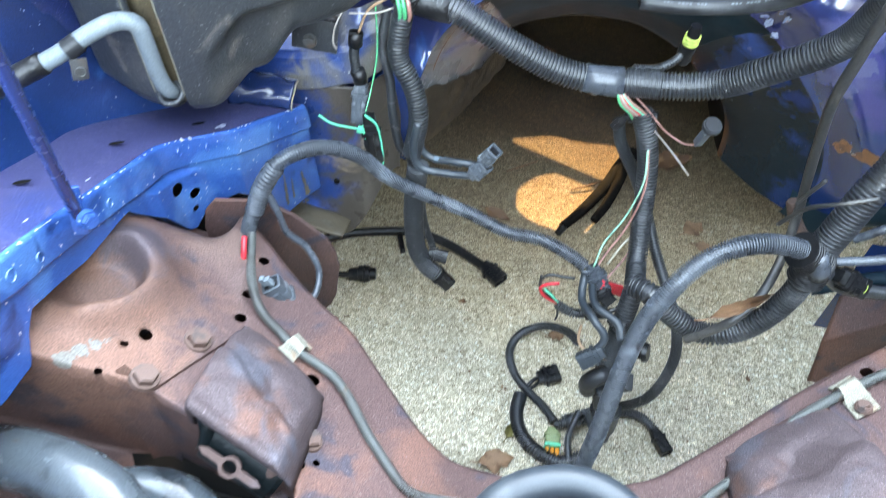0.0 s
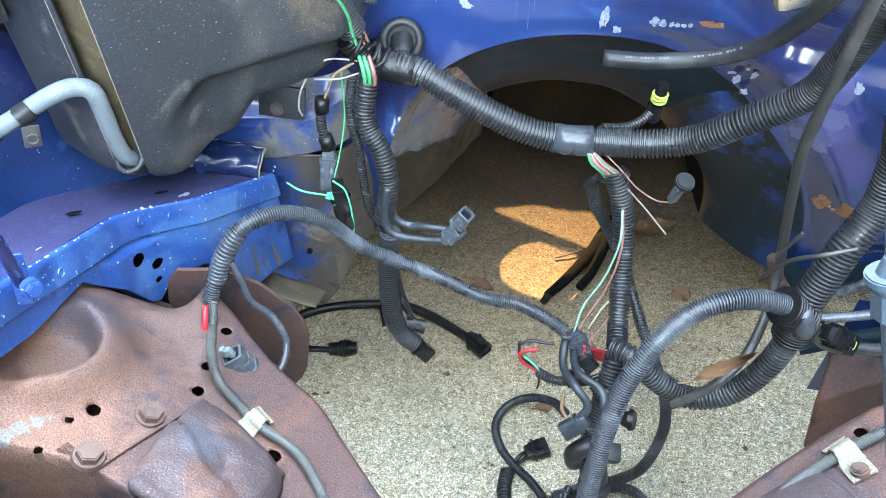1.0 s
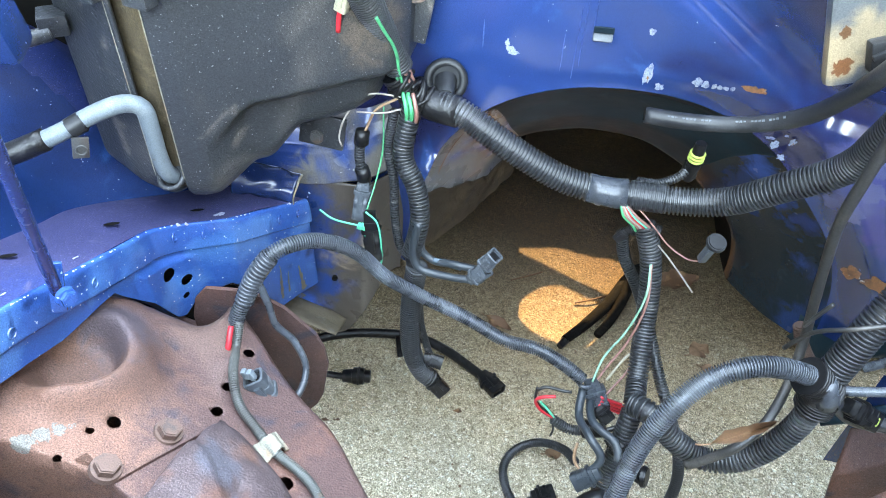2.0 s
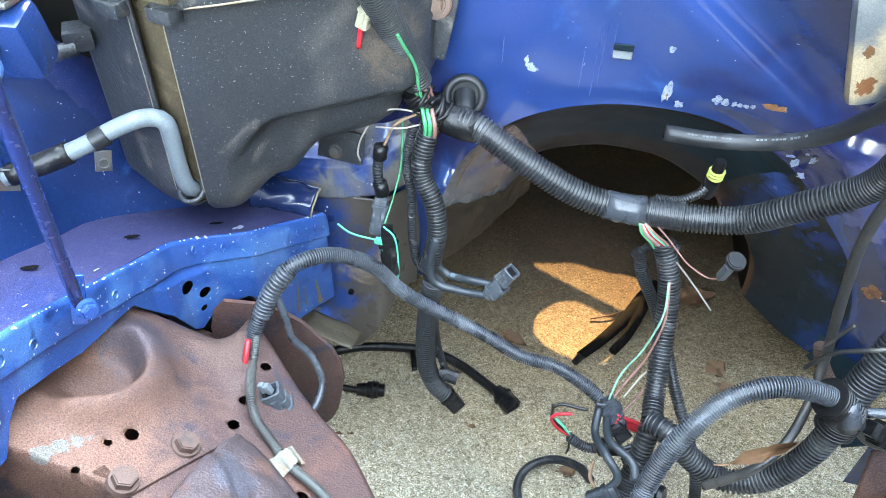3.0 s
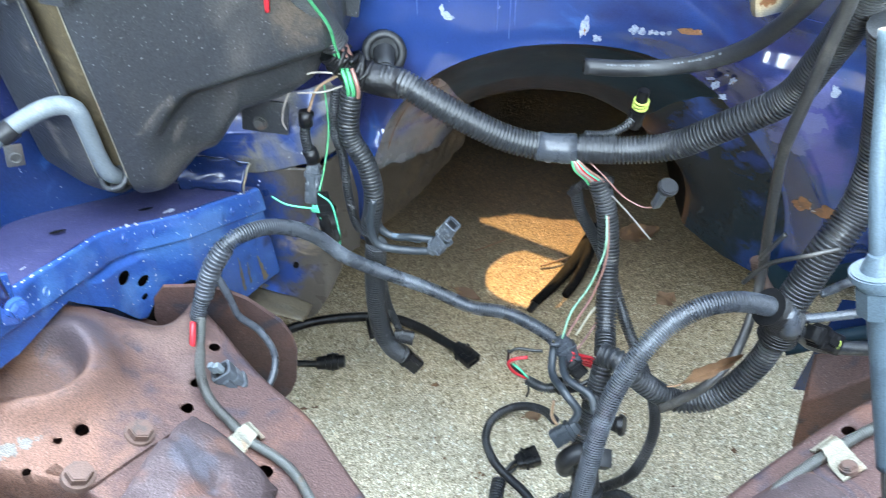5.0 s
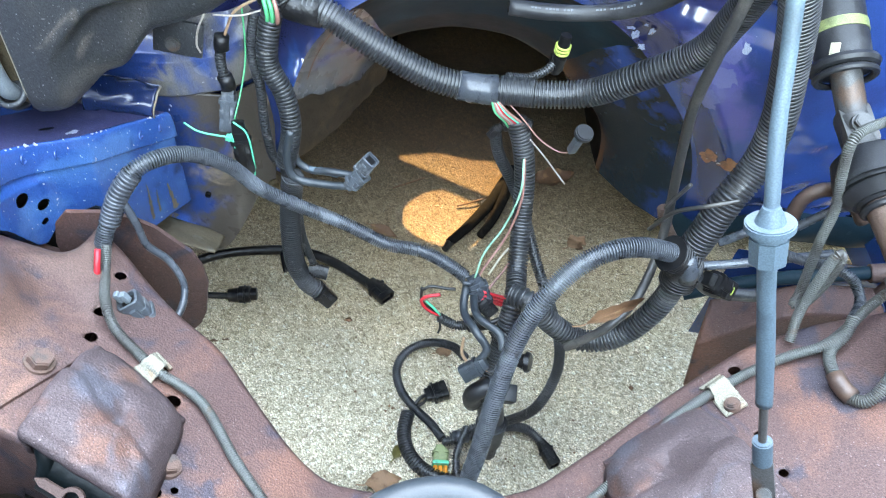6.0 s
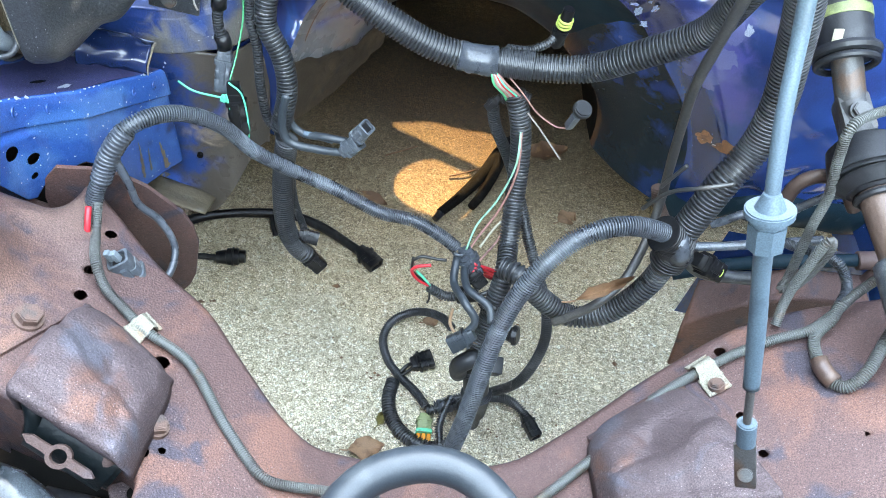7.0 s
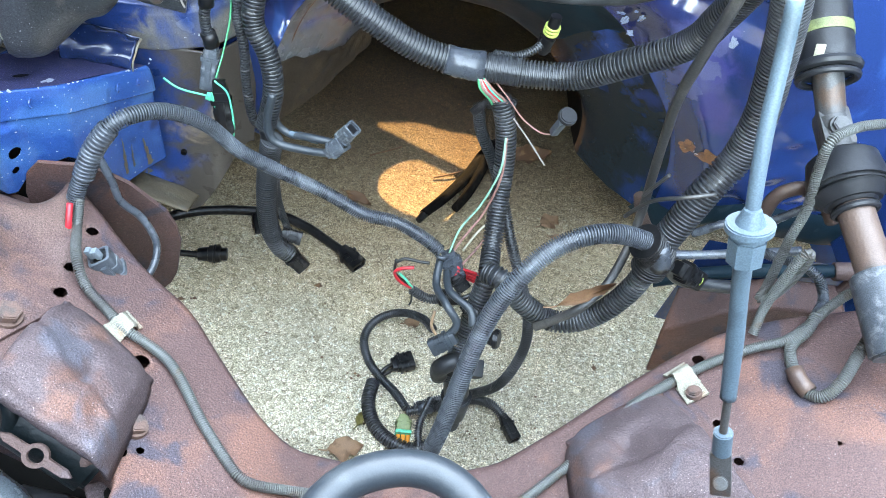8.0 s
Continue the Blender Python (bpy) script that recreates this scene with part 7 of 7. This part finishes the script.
for k, (x, z, w, h) in enumerate([(0.054, 0.756, 0.0055, 0.017), (0.072, 0.740, 0.005, 0.006), (0.045, 0.819, 0.0035, 0.006), (0.113, 0.757, 0.005, 0.006), (0.122, 0.755, 0.005, 0.005), (0.132, 0.755, 0.0032, 0.004),
                                  (0.139, 0.755, 0.003, 0.004), (0.146, 0.756, 0.003, 0.004), (0.153, 0.757, 0.0025, 0.0035), (-0.114, 0.770, 0.006, 0.004), (-0.110, 0.764, 0.007, 0.003), (-0.118, 0.777, 0.003, 0.007),
                                  (0.220, 0.689, 0.006, 0.003), (0.229, 0.678, 0.0045, 0.008), (0.246, 0.690, 0.004, 0.009), (0.243, 0.660, 0.005, 0.005), (0.235, 0.700, 0.003, 0.003), (0.350, 0.708, 0.0045, 0.007)]):
    chip(x, z, w * 1.05, h * 1.05, CHIP, k + 1, "paint_chip", "white chipped paint")
for k, (x, z, w, h) in enumerate([(0.176, 0.762, 0.013, 0.0065), (0.055, 0.752, 0.0026, 0.009), (0.122, 0.755, 0.0018, 0.0022), (0.132, 0.755, 0.0016, 0.0022), (0.139, 0.755, 0.0014, 0.002), (0.146, 0.756, 0.0014, 0.002), (0.153, 0.757, 0.0012, 0.0018), (0.247, 0.689, 0.0016, 0.004), (0.374, 0.521, 0.012, 0.014), (0.405, 0.520, 0.020, 0.013), (0.428, 0.512, 0.010, 0.012)]):
    chip(x, z, w, h, RUST_SPOT, k + 40, "rust_spot", "orange rust spot")


# spot welds and scars along the lip
def lip_marks():
    for y, dz, r in ((0.335, -0.020, 0.006), (0.372, -0.026, 0.005), (0.480, -0.024, 0.005), (0.605, -0.016, 0.0055), (0.628, -0.018, 0.0050), (0.715, -0.020, 0.005), (0.742, -0.018, 0.0045)):
        x = -0.506 + 0.0
        for p, q in zip(LIP_EDGE, LIP_EDGE[1:]):
            if p[0] <= y <= q[0]:
                w = (y - p[0]) / (q[0] - p[0])
                x, z = p[1] + (q[1] - p[1]) * w, p[2] + (q[2] - p[2]) * w
        bm = bmesh.new()
        ring(bm, (x + 0.0085, y, z + dz), (1, 0, 0.05), r, 0.0010, 18, 6)
        part("spot_weld", bm, BLUE_OLD, BODY)


LIP_EDGE = [(0.05, -0.560, 0.873), (0.200, -0.530, 0.806), (0.335, -0.512, 0.746), (0.376, -0.512, 0.728), (0.450, -0.507, 0.695), (0.517, -0.500, 0.665), (0.580, -0.496, 0.637), (0.606, -0.482, 0.626), (0.653, -0.431, 0.605), (0.761, -0.370, 0.556)]
lip_marks()


FLAKE = material("bare_white_flake", (0.36, 0.40, 0.45), 0.6, 0.0, (0.20, 0.25, 0.33), 0.5, 160.0, bump=0.2, grain=0.4)


def edge_chips():
    """Flakes of bare white along the worn edge of the lip and on its face."""
    rnd = random.Random(11)
    verts, faces = [], []

    def flake(x, y, z, across, r, s):
        k = len(verts)
        n = 7
        for i in range(n):
            a = 2 * math.pi * i / n
            q = r * rnd.uniform(0.45, 1.2)
            verts.append((x + across[0] * math.sin(a) * q, y + math.cos(a) * q * s, z + across[1] * math.sin(a) * q - 0.45 * math.cos(a) * q * s))
        faces.append(list(range(k, k + n)))
    for i in range(80):
        y = rnd.uniform(0.30, 0.78)
        x, z = along(LIP_EDGE, y)
        if rnd.random() < 0.62:
            flake(x + 0.0055, y, z + 0.0012, (0.7, -0.7), rnd.uniform(0.0005, 0.0013), rnd.uniform(1.0, 2.6))
        else:
            d = rnd.uniform(0.010, 0.040)
            flake(x + 0.0098, y, z - d, (0.05, 1.0), rnd.uniform(0.0005, 0.0016), rnd.uniform(0.8, 1.6))
    for y, r in ((0.40, 0.002), (0.66, 0.004), (0.655, 0.003), (0.49, 0.002)):
        x, z = along(LIP_EDGE, y)
        flake(x - 0.012, y, z + 0.0035, (1.0, 0.0), r, 2.2)
    for y, r in ((0.365, 0.002), (0.612, 0.0032), (0.618, 0.0026), (0.735, 0.0026), (0.775, 0.0026)):
        x, z = along(LIP_EDGE, y)
        flake(x + 0.006, y, z + 0.0014, (0.7, -0.7), r, 1.3)
    tagged(finish("edge_chips", verts, faces, FLAKE, BODY, smooth=False), "bare white flakes along the worn lip", kind="stuff")


edge_chips()

# vertical scrape marks on the firewall, and the rust run on the tunnel side
SCRAPE = material("pale_blue_scrape", (0.028, 0.066, 0.22), 0.35, 0.0, (0.014, 0.05, 0.18), 0.5, 90.0, bump=0.2, grain=0.3)
for k, (x, z, w, h) in enumerate([(-0.036, 0.79, 0.0011, 0.045), (-0.030, 0.80, 0.0009, 0.050), (-0.051, 0.775, 0.0008, 0.032), (-0.020, 0.82, 0.0007, 0.03), (-0.148, 0.785, 0.0010, 0.016), (0.300, 0.79, 0.012, 0.0008)]):
    chip(x, z, w, h, SCRAPE, k + 90, "scrape", "pale scrape in the paint")


def web_scrapes():
    """Long ragged scrapes down to the bare tan undercoat at the end of the ledge's web."""
    rnd = random.Random(23)
    out = Vector((0.86, -0.50, 0.08)).normalized()
    for top, low, wide in (((-0.3950, 0.7070, 0.478), (-0.3960, 0.7030, 0.414), 0.0034), ((-0.3885, 0.7175, 0.458), (-0.3895, 0.7145, 0.418), 0.0024), ((-0.3785, 0.7340, 0.455), (-0.3755, 0.7380, 0.402), 0.0048)):
        top, low = Vector(top), Vector(low)
        across = (low - top).cross(out).normalized()
        bm = bmesh.new()
        rows = []
        for k in range(17):
            f = k / 16
            w = wide * (0.25 + 0.9 * f) * rnd.uniform(0.55, 1.25) if k < 16 else 0.0003
            c = top.lerp(low, f) + across * rnd.uniform(-0.0007, 0.0007) + out * 0.0016
            rows.append([bm.verts.new(c + across * w), bm.verts.new(c + out * 0.0003), bm.verts.new(c - across * w * rnd.uniform(0.6, 1.0))])
        for r, q in zip(rows, rows[1:]):
            bm.faces.new((r[0], r[1], q[1], q[0]))
            bm.faces.new((r[1], r[2], q[2], q[1]))
        part("scrape", bm, TAN_DIRT, BODY, "tan scrape through the blue paint")


web_scrapes()


def cheek_rust():
    """Rust that runs down the seam of the tunnel side and along its cut lower edge."""
    rnd = random.Random(5)
    bm = bmesh.new()

    def strip(f, wide, steps, seed):
        rows = []
        for i in range(steps + 1):
            s = i / steps
            p, side = f(s)
            w = wide * (0.55 + 0.9 * abs(noise.noise((s * 5, seed, 0)))) * math.sin(math.pi * min(1, 0.06 + s * 0.94)) ** 0.4
            rows.append([bm.verts.new(p - side * w), bm.verts.new(p + side * w * (0.6 + 0.5 * noise.noise((s * 9, seed, 3))))])
        for a, b in zip(rows, rows[1:]):
            bm.faces.new((a[0], a[1], b[1], b[0]))

    def skin(y, t):
        p = arch(y, t)
        q = Vector((0.03 - p.x, -0.06, -0.10 + 0.2 * (0.5 - t))).normalized()
        return p + q * 0.004
    strip(lambda s: (skin(0.856 + 0.012 * s, 0.700 + 0.17 * s), Vector((0.4, 0.9, 0.0)).normalized()), 0.007, 26, 1.0)
    part("rust_run", bm, RUST_SPOT, BODY, "orange rust along the seam")


cheek_rust()


# bent plate with a hole beside the engine mount
def mount_plate():
    bm = bmesh.new()
    at = rail_point(-0.272, 0.242, 0.006)
    m = facing(at, (0.8, 0.45, -0.35), rail_normal(-0.26, 0.32))
    boxed(bm, (0.042, 0.030, 0.004), m, 0.0012)
    part("mount_plate", bm, RUST_GREY, FRAME, "small rusty plate with a hole")
    # near-black disc painted on the plate for the shade in its hole
    bm = bmesh.new()
    n = m.to_3x3() @ Vector((0, 0, 1))
    rod(bm, at + n * 0.0005, at + n * 0.0026, 0.0075, 0.0075, 18)
    part("plate_hole_shade", bm, DARK, FRAME)


mount_plate()


# black pipe behind the folded plate with its rusty clip, and the blue panel under it
tube("sill_pipe", [(0.330, 0.615, 0.432), (0.381, 0.615, 0.456), (0.426, 0.615, 0.472), (0.484, 0.615, 0.486), (0.555, 0.615, 0.499), (0.62, 0.615, 0.520)], 0.0095, SEALER, BODY, "black painted pipe")
bm = bmesh.new()
rod(bm, (0.557, 0.614, 0.500), (0.580, 0.613, 0.506), 0.0125, 0.0125, 18, 0.001)
boxed(bm, (0.018, 0.010, 0.030), pose(0.585, 0.606, 0.478, 0, 10, 10), 0.003)
part("pipe_clip", bm, RUST_DARK, BODY, "rusty pipe clip")


def torn_flap():
    """The end of the ledge, torn and curled up, bare at its edge."""
    def f(u, v):
        x = -0.462 + 0.084 * u
        base = 0.566 + 0.0035 * math.sin(u * 4)
        rise = 0.034 - 0.006 * u
        return (x + 0.006 * v * u, 0.742 + 0.036 * (1 - math.cos(v * 1.4)) - 0.006 * u * math.sin(3 * v), base + rise * math.sin(v * 1.45) + 0.003 * noise.noise((u * 5, v * 4, 9)))
    grid("torn_flap", f, 30, 20, FENDER, BODY, "torn curled end of the blue ledge", thick=0.0015)
    tube("torn_edge", [Vector(f(1.0, k / 6)) + Vector((0.002, -0.001, 0)) for k in range(7)], 0.0017, CLAMP, BODY, "bare beige torn edge", segs=10, taper=lambda s: 0.5 + 0.5 * s)
    tube("torn_edge", [Vector(f(k / 6, 1.0)) for k in range(7)], 0.0008, CHIP, BODY, "bare torn edge", segs=8)


torn_flap()

# slots and scuffs on the dusty ledge: near-black discs painted for the slots' shade
for k, (x, y, z, r) in enumerate(((-0.568, 0.467, 0.693, 0.007), (-0.529, 0.578, 0.6435, 0.007), (-0.466, 0.655, 0.609, 0.0065))):
    bm = bmesh.new()
    bmesh.ops.create_circle(bm, cap_ends=True, segments=20, radius=r, matrix=pose(x, y, z + 0.0025, -22, 0, 20) @ Matrix.Diagonal((1.3, 0.75, 1, 1)))
    part("slot", bm, DARK, BODY)

# small bone-coloured plug with a red tail beside the riser
connector(MAIN, (-0.279, 0.715, 0.893), (-0.287, 0.716, 0.862), 0.014, 0.012, W_BONE, "connector", "bone-coloured two-way connector")
tube("wire", [(-0.287, 0.716, 0.866), (-0.290, 0.716, 0.852), (-0.292, 0.717, 0.837)], 0.0028, W_RED, MAIN, "red wire tail", segs=8)
